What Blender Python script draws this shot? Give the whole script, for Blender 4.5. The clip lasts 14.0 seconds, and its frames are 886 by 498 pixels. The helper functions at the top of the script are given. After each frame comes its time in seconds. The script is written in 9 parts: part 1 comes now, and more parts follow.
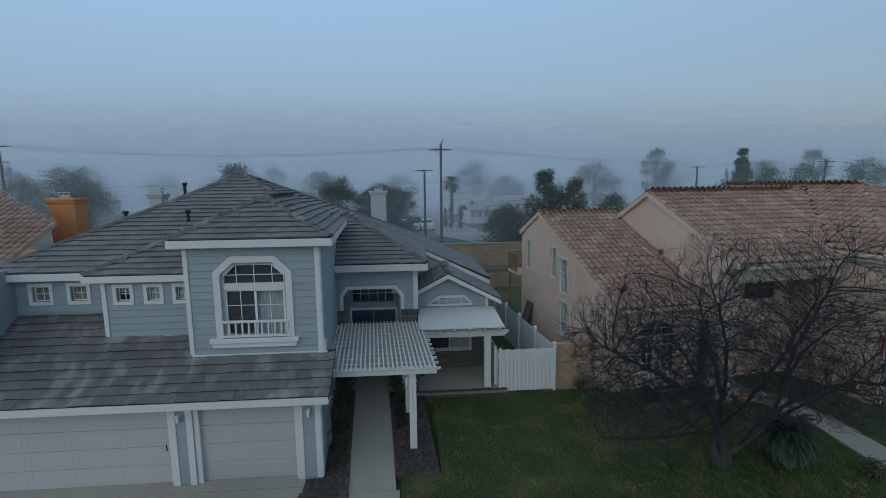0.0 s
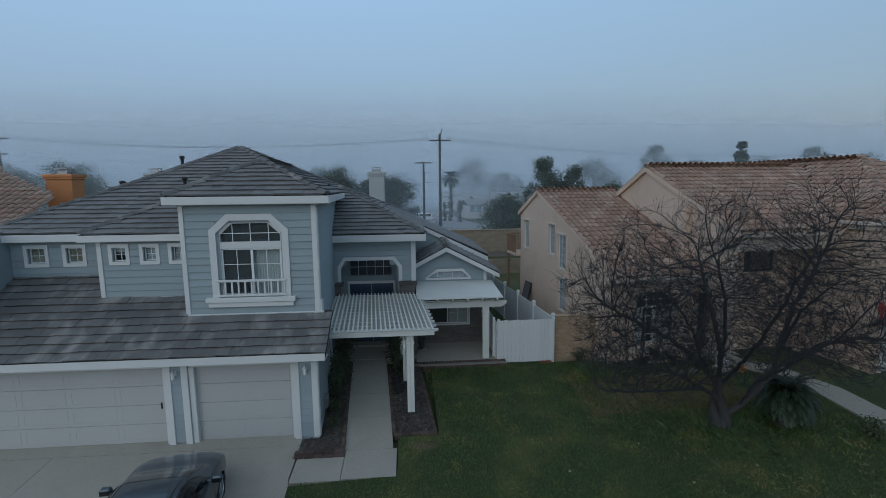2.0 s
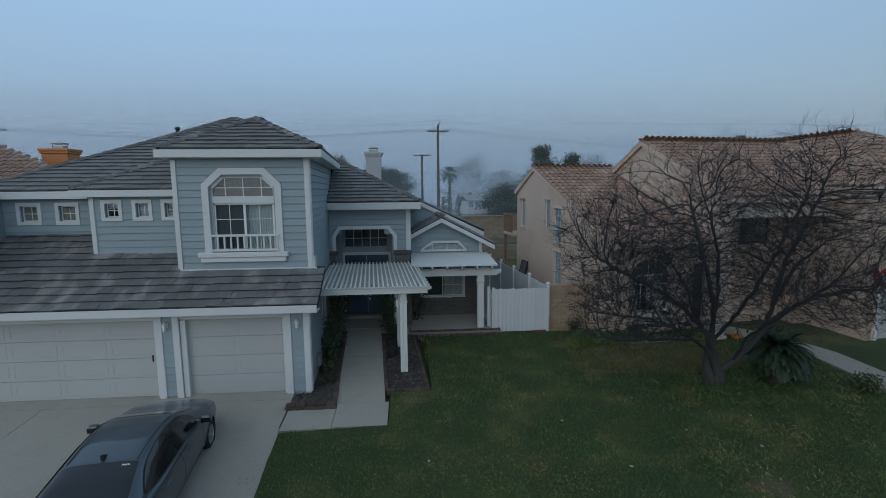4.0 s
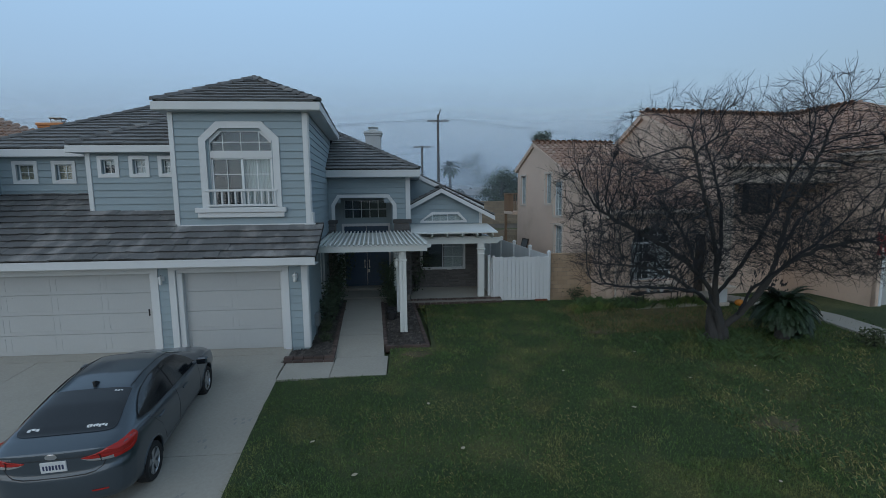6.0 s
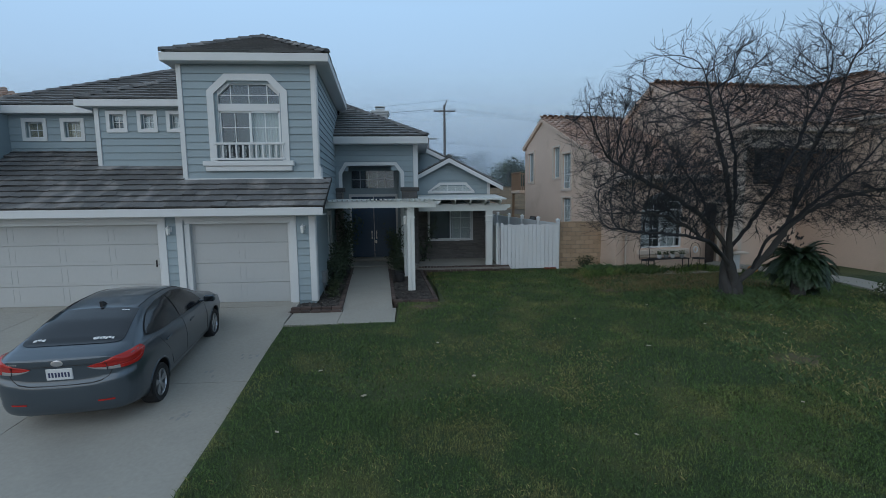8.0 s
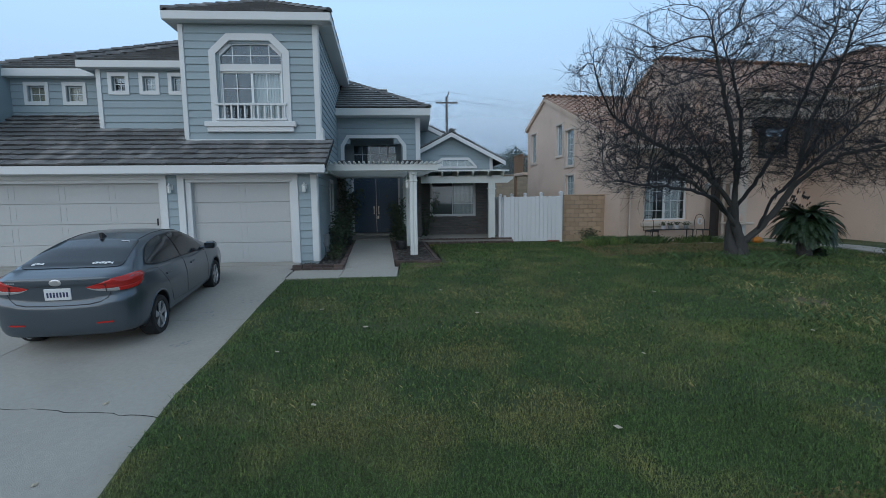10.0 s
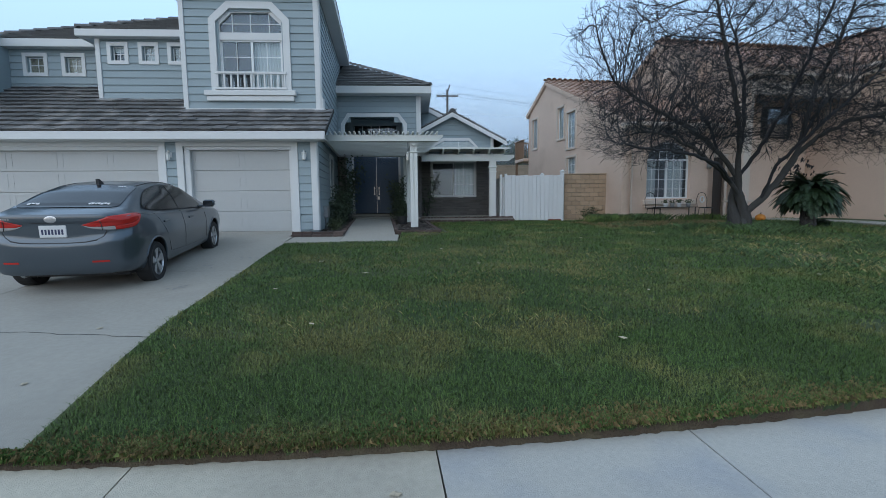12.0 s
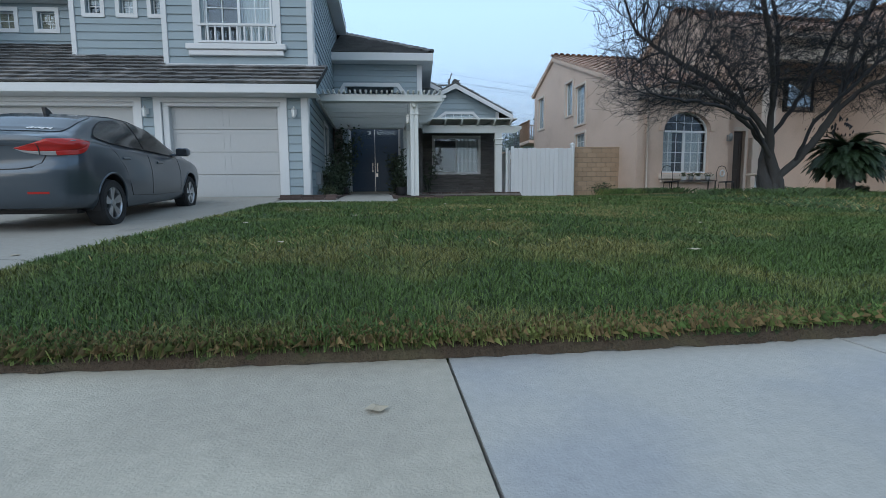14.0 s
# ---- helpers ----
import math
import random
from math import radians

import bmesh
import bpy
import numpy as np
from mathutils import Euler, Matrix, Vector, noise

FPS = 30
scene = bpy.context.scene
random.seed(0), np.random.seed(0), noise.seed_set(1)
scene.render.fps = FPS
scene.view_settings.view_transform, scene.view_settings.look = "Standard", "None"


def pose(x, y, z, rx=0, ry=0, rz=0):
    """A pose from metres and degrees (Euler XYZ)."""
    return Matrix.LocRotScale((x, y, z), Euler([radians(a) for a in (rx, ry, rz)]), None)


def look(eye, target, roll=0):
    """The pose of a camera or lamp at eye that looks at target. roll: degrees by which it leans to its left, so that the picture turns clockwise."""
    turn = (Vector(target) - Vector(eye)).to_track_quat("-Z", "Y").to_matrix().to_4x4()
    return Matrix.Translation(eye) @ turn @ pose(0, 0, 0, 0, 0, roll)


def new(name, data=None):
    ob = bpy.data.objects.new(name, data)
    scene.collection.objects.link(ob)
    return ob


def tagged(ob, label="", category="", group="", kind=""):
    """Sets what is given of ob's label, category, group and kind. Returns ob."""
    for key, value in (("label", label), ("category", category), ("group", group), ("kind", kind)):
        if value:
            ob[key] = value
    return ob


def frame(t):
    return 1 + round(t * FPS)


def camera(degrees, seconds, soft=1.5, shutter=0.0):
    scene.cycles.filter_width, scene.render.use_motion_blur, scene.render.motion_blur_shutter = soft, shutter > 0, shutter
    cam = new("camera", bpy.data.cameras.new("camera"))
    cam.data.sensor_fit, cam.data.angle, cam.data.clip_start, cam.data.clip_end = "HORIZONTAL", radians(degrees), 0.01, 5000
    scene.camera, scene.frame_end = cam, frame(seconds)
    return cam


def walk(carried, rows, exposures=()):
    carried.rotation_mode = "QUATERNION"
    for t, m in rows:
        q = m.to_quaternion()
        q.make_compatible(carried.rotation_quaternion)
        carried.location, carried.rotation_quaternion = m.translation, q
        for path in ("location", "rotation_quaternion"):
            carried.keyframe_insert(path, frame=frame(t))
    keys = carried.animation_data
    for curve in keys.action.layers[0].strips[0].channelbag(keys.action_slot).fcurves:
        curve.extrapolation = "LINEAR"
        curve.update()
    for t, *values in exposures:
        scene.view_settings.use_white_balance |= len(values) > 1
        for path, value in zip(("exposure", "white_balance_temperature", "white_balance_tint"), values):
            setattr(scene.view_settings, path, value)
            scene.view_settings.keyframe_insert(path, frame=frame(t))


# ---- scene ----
cam = camera(87.6, 14.0, soft=0.6)
PATH = [
    (0, (2.373, -11.395, 7.52), (2.52, -9.419, 7.246), -0.6),
    (0.5, (2.354, -11.419, 7.257), (2.503, -9.443, 6.985), -0.6),
    (1, (2.358, -11.446, 6.98), (2.507, -9.47, 6.71), -0.6),
    (1.5, (2.379, -11.472, 6.684), (2.528, -9.495, 6.418), -0.6),
    (2, (2.41, -11.496, 6.372), (2.559, -9.519, 6.108), -0.6),
    (2.5, (2.46, -11.535, 6.045), (2.61, -9.558, 5.785), -0.5),
    (3, (2.506, -11.58, 5.732), (2.655, -9.602, 5.476), -0.5),
    (5.5, (2.6, -11.698, 4.177), (2.752, -9.718, 3.936), -0.5),
    (6, (2.576, -11.675, 3.86), (2.724, -9.694, 3.622), -0.6),
    (6.5, (2.559, -11.666, 3.522), (2.702, -9.685, 3.288), -0.6),
    (7, (2.497, -11.664, 3.188), (2.639, -9.683, 2.958), -0.6),
    (7.5, (2.486, -11.682, 2.874), (2.619, -9.699, 2.647), -0.6),
    (8, (2.477, -11.685, 2.579), (2.602, -9.701, 2.355), -0.6),
    (8.5, (2.485, -11.7, 2.314), (2.607, -9.716, 2.091), -0.6),
    (11, (2.428, -11.712, 1.043), (2.542, -9.726, 0.837), -0.6),
    (11.5, (2.431, -11.707, 0.86), (2.544, -9.721, 0.655), -0.6),
    (12, (2.435, -11.704, 0.695), (2.55, -9.718, 0.489), -0.5),
    (12.5, (2.453, -11.684, 0.517), (2.566, -9.697, 0.31), -0.4),
    (13, (2.462, -11.634, 0.333), (2.574, -9.648, 0.123), -0.3),
    (13.5, (2.456, -11.148, 0.095), (2.568, -9.162, -0.112), -0.3),
    (14, (2.431, -10.788, -0.158), (2.543, -8.802, -0.362), -0.4),
]
walk(cam, [(t, look(eye, target, roll)) for t, eye, target, roll in PATH],
     exposures=[(0.0, -0.02, 6500, 7), (3.0, -0.01, 6450, 7), (5.5, 0.08, 6450, 7), (8.5, 0.35, 6500, 8), (11.0, 0.68, 6350, 9), (14.0, 0.80, 6500, 10)])

# ---- world and sun: foggy dawn, light comes from the whole sky ----
world = bpy.data.worlds.new("foggy_dawn")
scene.world = world
world.use_nodes = True
wn, wl = world.node_tree.nodes, world.node_tree.links
for nd in list(wn):
    wn.remove(nd)
w_out = wn.new("ShaderNodeOutputWorld")
w_sky = wn.new("ShaderNodeTexSky")
w_sky.sky_type, w_sky.sun_disc = "NISHITA", False
w_sky.sun_elevation, w_sky.sun_rotation = radians(18), radians(215)
w_sky.air_density, w_sky.dust_density = 1.6, 0.3
w_bg1 = wn.new("ShaderNodeBackground")
w_bg1.inputs["Strength"].default_value = 0.018
w_tc = wn.new("ShaderNodeTexCoord")
w_sep = wn.new("ShaderNodeSeparateXYZ")
w_ramp = wn.new("ShaderNodeValToRGB")
w_ramp.color_ramp.elements[0].position, w_ramp.color_ramp.elements[0].color = 0.0, (0.185, 0.24, 0.33, 1)
w_ramp.color_ramp.elements[1].position, w_ramp.color_ramp.elements[1].color = 0.95, (0.20, 0.27, 0.36, 1)
for pos, col in ((0.06, (0.21, 0.28, 0.395, 1)), (0.16, (0.225, 0.33, 0.49, 1)), (0.36, (0.295, 0.455, 0.68, 1)), (0.62, (0.28, 0.39, 0.53, 1))):
    el = w_ramp.color_ramp.elements.new(pos)
    el.color = col
w_bg2 = wn.new("ShaderNodeBackground")
w_add = wn.new("ShaderNodeAddShader")
wl.new(w_sky.outputs[0], w_bg1.inputs["Color"])
wl.new(w_tc.outputs["Generated"], w_sep.inputs[0])
wl.new(w_sep.outputs["Z"], w_ramp.inputs["Fac"])
# the mist is a little brighter towards the dawn
w_east = wn.new("ShaderNodeMapRange")
w_east.inputs["From Min"].default_value, w_east.inputs["From Max"].default_value = -1.0, 1.0
w_east.inputs["To Min"].default_value, w_east.inputs["To Max"].default_value = 1.16, 0.84
wl.new(w_sep.outputs["X"], w_east.inputs["Value"])
wl.new(w_east.outputs[0], w_bg2.inputs["Strength"])
wl.new(w_ramp.outputs["Color"], w_bg2.inputs["Color"])
wl.new(w_bg1.outputs[0], w_add.inputs[0])
wl.new(w_bg2.outputs[0], w_add.inputs[1])
wl.new(w_add.outputs[0], w_out.inputs["Surface"])
sun_data = bpy.data.lights.new("sun", "SUN")
sun_data.energy, sun_data.angle, sun_data.color = 0.85, radians(90), (1.0, 0.96, 0.90)
sun = new("sun", sun_data)
sun.matrix_world = look((-22, -32, 13), (0, 0, 0))

# ---- materials ----
def mat(name, base, vary=0.12, scale=6.0, rough=0.7, metal=0.0, bump=0.15, bscale=40.0, piece=0.0, island=0.0,
        alt=None, alt_scale=1.2, alt_amount=0.5, stretch=(1, 1, 1), spec=0.5, fine=0.06):
    """Painted, mineral or plant surface: large stains, fine grain, optional tone per piece, optional second colour in patches."""
    m = bpy.data.materials.new(name)
    m.use_nodes = True
    n, l = m.node_tree.nodes, m.node_tree.links
    b = n["Principled BSDF"]
    b.inputs["Roughness"].default_value, b.inputs["Metallic"].default_value = rough, metal
    b.inputs["Specular IOR Level"].default_value = spec
    tc, mp = n.new("ShaderNodeTexCoord"), n.new("ShaderNodeMapping")
    mp.inputs["Scale"].default_value = stretch
    geo = n.new("ShaderNodeNewGeometry")
    l.new(geo.outputs["Position"], mp.inputs[0])

    def noise_node(sc, detail=4.0):
        t = n.new("ShaderNodeTexNoise")
        t.inputs["Scale"].default_value, t.inputs["Detail"].default_value = sc, detail
        l.new(mp.outputs[0], t.inputs["Vector"])
        return t.outputs["Fac"]

    def math_node(op, a, bb):
        t = n.new("ShaderNodeMath")
        t.operation = op
        for i, v in enumerate((a, bb)):
            if isinstance(v, (int, float)):
                t.inputs[i].default_value = v
            else:
                l.new(v, t.inputs[i])
        return t.outputs[0]

    tone = math_node("MULTIPLY_ADD", noise_node(scale * 0.25), 2 * vary)
    n[tone.node.name].inputs[2].default_value = 1 - vary
    tone = math_node("ADD", tone, math_node("MULTIPLY", math_node("SUBTRACT", noise_node(scale * 12, 6), 0.5), 4 * fine))
    if piece:
        oi = n.new("ShaderNodeObjectInfo")
        tone = math_node("ADD", tone, math_node("MULTIPLY", math_node("SUBTRACT", oi.outputs["Random"], 0.5), 2 * piece))
    if island:
        tone = math_node("ADD", tone, math_node("MULTIPLY", math_node("SUBTRACT", geo.outputs["Random Per Island"], 0.5), 2 * island))
    col = n.new("ShaderNodeMix")
    col.data_type, col.blend_type = "RGBA", "MULTIPLY"
    col.inputs["Factor"].default_value = 1.0
    col.inputs["A"].default_value = (*base, 1)
    if alt:
        mixc = n.new("ShaderNodeMix")
        mixc.data_type = "RGBA"
        rp = n.new("ShaderNodeMapRange")
        rp.inputs["From Min"].default_value, rp.inputs["From Max"].default_value = 0.62 - 0.3 * alt_amount, 0.78 - 0.3 * alt_amount
        l.new(noise_node(alt_scale, 5), rp.inputs["Value"])
        l.new(rp.outputs[0], mixc.inputs["Factor"])
        mixc.inputs["A"].default_value, mixc.inputs["B"].default_value = (*base, 1), (*alt, 1)
        l.new(mixc.outputs["Result"], col.inputs["A"])
    cmb = n.new("ShaderNodeCombineColor")
    for i in range(3):
        l.new(tone, cmb.inputs[i])
    l.new(cmb.outputs[0], col.inputs["B"])
    l.new(col.outputs["Result"], b.inputs["Base Color"])
    if bump:
        bp = n.new("ShaderNodeBump")
        bp.inputs["Strength"].default_value, bp.inputs["Distance"].default_value = bump, 0.02
        l.new(noise_node(bscale, 5), bp.inputs["Height"])
        l.new(bp.outputs[0], b.inputs["Normal"])
    return m


def glass_mat(name, rough=0.04):
    """Window glass: mostly mirror-like dark pane with see-through."""
    m = bpy.data.materials.new(name)
    m.use_nodes = True
    n, l = m.node_tree.nodes, m.node_tree.links
    out = n["Material Output"]
    n.remove(n["Principled BSDF"])
    g, t, mx, fr, pw, sc = (n.new("ShaderNodeBsdfGlossy"), n.new("ShaderNodeBsdfTransparent"), n.new("ShaderNodeMixShader"), n.new("ShaderNodeLayerWeight"), n.new("ShaderNodeMath"), n.new("ShaderNodeMath"))
    g.inputs["Roughness"].default_value = rough
    t.inputs["Color"].default_value = (0.80, 0.84, 0.86, 1)
    g.inputs["Color"].default_value = (0.62, 0.72, 0.82, 1)
    pw.operation, sc.operation = "POWER", "MULTIPLY_ADD"
    pw.inputs[1].default_value, sc.inputs[1].default_value, sc.inputs[2].default_value = 4.0, 0.8, 0.06
    l.new(fr.outputs["Facing"], pw.inputs[0])
    l.new(pw.outputs[0], sc.inputs[0])
    l.new(sc.outputs[0], mx.inputs[0])
    l.new(t.outputs[0], mx.inputs[1])
    l.new(g.outputs[0], mx.inputs[2])
    l.new(mx.outputs[0], out.inputs["Surface"])
    return m


SIDING = mat("blue_grey_siding_paint", (0.262, 0.326, 0.355), vary=0.10, scale=2.0, rough=0.62, bump=0.12, bscale=60, piece=0.035, stretch=(0.4, 0.4, 2.5), fine=0.03)
TRIM = mat("white_trim_paint", (0.60, 0.615, 0.62), vary=0.08, scale=3, rough=0.55, bump=0.06, fine=0.02)
PERGW = mat("white_pergola_paint", (0.64, 0.66, 0.64), vary=0.10, scale=4, rough=0.6, bump=0.08, fine=0.03)
GDOOR = mat("garage_door_paint", (0.43, 0.438, 0.435), vary=0.07, scale=2, rough=0.55, bump=0.08, stretch=(1, 1, 0.5), fine=0.02)
SHAKE = mat("dark_concrete_shake", (0.132, 0.132, 0.132), vary=0.30, scale=4, rough=0.8, bump=0.7, bscale=55, piece=0.13, alt=(0.26, 0.25, 0.24), alt_scale=1.3, alt_amount=0.36, stretch=(1.5, 0.8, 1), fine=0.26)
SHAKE_J = mat("dark_concrete_shake_roof", (0.180, 0.183, 0.186), vary=0.25, scale=3, rough=0.78, bump=0.7, bscale=55, island=0.13, alt=(0.21, 0.205, 0.20), alt_scale=1.7, alt_amount=0.22, stretch=(1.0, 1, 1), fine=0.18)
DECK = mat("dark_roof_deck", (0.03, 0.029, 0.028), rough=0.95)
STUCCO = mat("tan_stucco", (0.61, 0.470, 0.380), vary=0.14, scale=2.2, rough=0.92, bump=0.45, bscale=90, alt=(0.54, 0.41, 0.32), alt_scale=0.7, alt_amount=0.25, fine=0.07)
STUCCO_TRIM = mat("pale_stucco_trim", (0.58, 0.50, 0.43), vary=0.1, scale=3, rough=0.85, bump=0.25, bscale=80)
ORANGE = mat("orange_stucco", (0.52, 0.225, 0.095), vary=0.14, scale=3, rough=0.92, bump=0.35, bscale=80)
CLAY = mat("clay_s_tile", (0.36, 0.230, 0.170), vary=0.22, scale=3, rough=0.85, bump=0.35, bscale=70, island=0.16, alt=(0.44, 0.32, 0.25), alt_scale=1.4, alt_amount=0.4, fine=0.1)
CONCRETE = mat("driveway_concrete", (0.345, 0.325, 0.285), vary=0.14, scale=1.6, rough=0.88, bump=0.25, bscale=120, alt=(0.30, 0.282, 0.248), alt_scale=0.6, alt_amount=0.3, fine=0.07)
PAVE = mat("sidewalk_concrete", (0.485, 0.445, 0.365), vary=0.13, scale=2.0, rough=0.88, bump=0.3, bscale=140, piece=0.05, alt=(0.41, 0.375, 0.31), alt_scale=0.9, alt_amount=0.35, fine=0.09)
PAVE_PALE = mat("newer_sidewalk_concrete", (0.43, 0.412, 0.375), vary=0.16, scale=3.0, rough=0.85, bump=0.25, bscale=140, alt=(0.36, 0.36, 0.36), alt_scale=1.3, alt_amount=0.5, fine=0.08)
ASPHALT = mat("asphalt", (0.075, 0.075, 0.08), vary=0.2, scale=2, rough=0.92, bump=0.5, bscale=200)
SOIL = mat("dark_soil", (0.065, 0.046, 0.030), vary=0.3, scale=6, rough=0.98, bump=0.8, bscale=70, alt=(0.085, 0.07, 0.04), alt_scale=3, alt_amount=0.4, fine=0.2)
SOD = mat("sod_under_grass", (0.036, 0.058, 0.020), vary=0.3, scale=2.4, rough=0.97, bump=0.8, bscale=60, alt=(0.075, 0.085, 0.032), alt_scale=0.55, alt_amount=0.45, fine=0.25)
GRASS = mat("lawn_grass", (0.080, 0.132, 0.036), vary=0.40, scale=3.2, rough=0.7, bump=0, island=0.5, alt=(0.185, 0.185, 0.062), alt_scale=1.1, alt_amount=0.38, spec=0.3, fine=0.55)
FIELD = mat("rough_grass_field", (0.055, 0.075, 0.03), vary=0.3, scale=0.5, rough=0.97, bump=0.6, bscale=12, alt=(0.12, 0.11, 0.06), alt_scale=0.12, alt_amount=0.4, fine=0.2)
MULCH = mat("bark_mulch", (0.080, 0.070, 0.064), vary=0.3, scale=8, rough=0.97, bump=1.0, bscale=60, island=0.6, alt=(0.16, 0.14, 0.125), alt_scale=9, alt_amount=0.4, fine=0.25)
BRICK = mat("dark_edging_brick", (0.085, 0.060, 0.052), vary=0.2, scale=8, rough=0.92, bump=0.5, bscale=90, piece=0.3, fine=0.15)
MORTAR = mat("grey_mortar", (0.22, 0.20, 0.18), vary=0.15, scale=8, rough=0.95, bump=0.4)
STONE = mat("dark_stacked_stone", (0.090, 0.087, 0.085), vary=0.25, scale=6, rough=0.92, bump=0.6, bscale=60, island=0.45, piece=0.2, fine=0.15)
BLOCK = mat("tan_wall_block", (0.40, 0.295, 0.205), vary=0.15, scale=5, rough=0.93, bump=0.5, bscale=80, piece=0.10, fine=0.1)
BLOCK_J = mat("tan_wall_block_far", (0.30, 0.24, 0.18), vary=0.15, scale=5, rough=0.93, bump=0.4, bscale=60, island=0.12, fine=0.1)
VINYL = mat("white_vinyl_fence", (0.64, 0.665, 0.68), vary=0.06, scale=2, rough=0.45, bump=0.04, piece=0.03, fine=0.02)
WINFRAME = mat("white_window_frame", (0.68, 0.71, 0.72), vary=0.04, scale=4, rough=0.45, bump=0.0, fine=0.01)
BLIND = mat("pale_window_blind", (0.74, 0.75, 0.72), vary=0.06, scale=3, rough=0.8, bump=0.0)
CREAM = mat("cream_window_blind", (0.52, 0.46, 0.33), vary=0.06, scale=3, rough=0.8, bump=0.0)
ROOM = mat("dim_room_inside", (0.16, 0.165, 0.16), vary=0.2, scale=2, rough=0.9, bump=0.0)
SCREEN = mat("insect_screen", (0.10, 0.105, 0.11), vary=0.05, scale=3, rough=0.8, bump=0.0)
BDOOR = mat("deep_blue_door_paint", (0.030, 0.065, 0.115), vary=0.12, scale=3, rough=0.42, bump=0.05, fine=0.02)
CHROME = mat("brushed_metal", (0.62, 0.62, 0.60), vary=0.05, scale=20, rough=0.28, metal=1.0, bump=0.0)
DARKMETAL = mat("dark_metal", (0.035, 0.035, 0.038), vary=0.15, scale=10, rough=0.5, metal=0.6, bump=0.1)
GREYMETAL = mat("galvanised_metal", (0.33, 0.35, 0.36), vary=0.15, scale=8, rough=0.45, metal=0.8, bump=0.1)
BARK = mat("grey_brown_bark", (0.052, 0.051, 0.050), vary=0.3, scale=7, rough=0.95, bump=1.0, bscale=45, stretch=(1, 1, 0.25), fine=0.2)
TWIG = mat("dark_twig_bark", (0.026, 0.028, 0.033), vary=0.25, scale=6, rough=0.9, bump=0.0)
FROND = mat("dark_frond", (0.020, 0.042, 0.018), vary=0.25, scale=5, rough=0.55, bump=0.0, island=0.35)
LEAF = mat("dark_green_leaf", (0.048, 0.072, 0.040), vary=0.3, scale=1.2, rough=0.75, bump=0.0, island=0.5)
LEAF_B = mat("olive_green_leaf", (0.060, 0.078, 0.036), vary=0.3, scale=1.2, rough=0.75, bump=0.0, island=0.5)
WOODPOLE = mat("weathered_pole_wood", (0.060, 0.048, 0.040), vary=0.25, scale=4, rough=0.9, bump=0.5, stretch=(1, 1, 0.1))
GLASS = glass_mat("window_glass")
DARKWOOD = mat("dark_wood_stain", (0.035, 0.024, 0.018), vary=0.2, scale=5, rough=0.55, bump=0.2, stretch=(1, 1, 0.2))
WOODB = mat("weathered_brown_wood", (0.24, 0.155, 0.10), vary=0.2, scale=5, rough=0.8, bump=0.2)
REDBRICK = mat("loose_red_brick", (0.20, 0.060, 0.040), vary=0.2, scale=8, rough=0.9, bump=0.4)
PUMPKIN = mat("pumpkin_skin", (0.55, 0.20, 0.02), vary=0.15, scale=8, rough=0.5, bump=0.1)
STRAW = mat("dead_straw_grass", (0.20, 0.145, 0.065), vary=0.3, scale=14, rough=0.85, bump=0.0, island=0.4)
DIRT = mat("bare_brown_dirt", (0.115, 0.088, 0.055), vary=0.3, scale=10, rough=0.97, bump=0.7, bscale=60, alt=(0.07, 0.075, 0.032), alt_scale=3.0, alt_amount=0.5, fine=0.2)
PALEROAD = mat("pale_worn_asphalt", (0.24, 0.24, 0.24), vary=0.12, scale=0.6, rough=0.92, bump=0.2)
PALEWALL = mat("pale_house_paint", (0.48, 0.48, 0.47), vary=0.08, scale=1, rough=0.8, bump=0.1)
WHITEP = mat("pale_vehicle_paint", (0.45, 0.46, 0.47), vary=0.05, scale=2, rough=0.35, bump=0.0)
DRYLEAF = mat("dry_pale_leaf", (0.42, 0.36, 0.27), vary=0.3, scale=20, rough=0.8, bump=0.1)
WETC = mat("damp_concrete", (0.25, 0.245, 0.23), vary=0.2, scale=12, rough=0.7, bump=0.2)
REDCLOTH = mat("red_ribbon_cloth", (0.35, 0.03, 0.03), vary=0.15, scale=8, rough=0.7, bump=0.1)
BLACKP = mat("black_plastic", (0.02, 0.02, 0.022), vary=0.1, scale=10, rough=0.6, bump=0.0)

# ---- building helpers ----
def mesh_from(name, verts, faces, material, smooth=False):
    me = bpy.data.meshes.new(name)
    me.from_pydata([tuple(v) for v in verts], [], faces)
    me.materials.append(material)
    if smooth:
        me.polygons.foreach_set("use_smooth", [True] * len(me.polygons))
    me.update()
    return me


def world_of(ob):
    return ob.matrix_basis if ob.parent is None else world_of(ob.parent) @ ob.matrix_parent_inverse @ ob.matrix_basis


def attach(ob, parent):
    """Parents ob so that its own matrix stays its place in the world."""
    if parent is not None:
        ob.parent = parent
        ob.matrix_parent_inverse = world_of(parent).inverted()
    return ob


def part(name, bm, material, parent, label=""):
    """One mesh object under a thing or part, from a bmesh (or ready mesh)."""
    if isinstance(bm, bpy.types.Mesh):
        me = bm
    else:
        me = bpy.data.meshes.new(name)
        bmesh.ops.remove_doubles(bm, verts=bm.verts, dist=1e-5)
        bmesh.ops.recalc_face_normals(bm, faces=bm.faces)
        bm.to_mesh(me)
        bm.free()
        me.materials.append(material)
    ob = new(name, me)
    attach(ob, parent)
    if label:
        ob["label"] = label
    return ob


def thing(name, label, category, at=(0, 0, 0), group="", kind=""):
    ob = new(name)
    ob.empty_display_size = 0.2
    ob.location = at
    ob.matrix_basis = Matrix.Translation(at)
    return tagged(ob, label, category, group, kind)


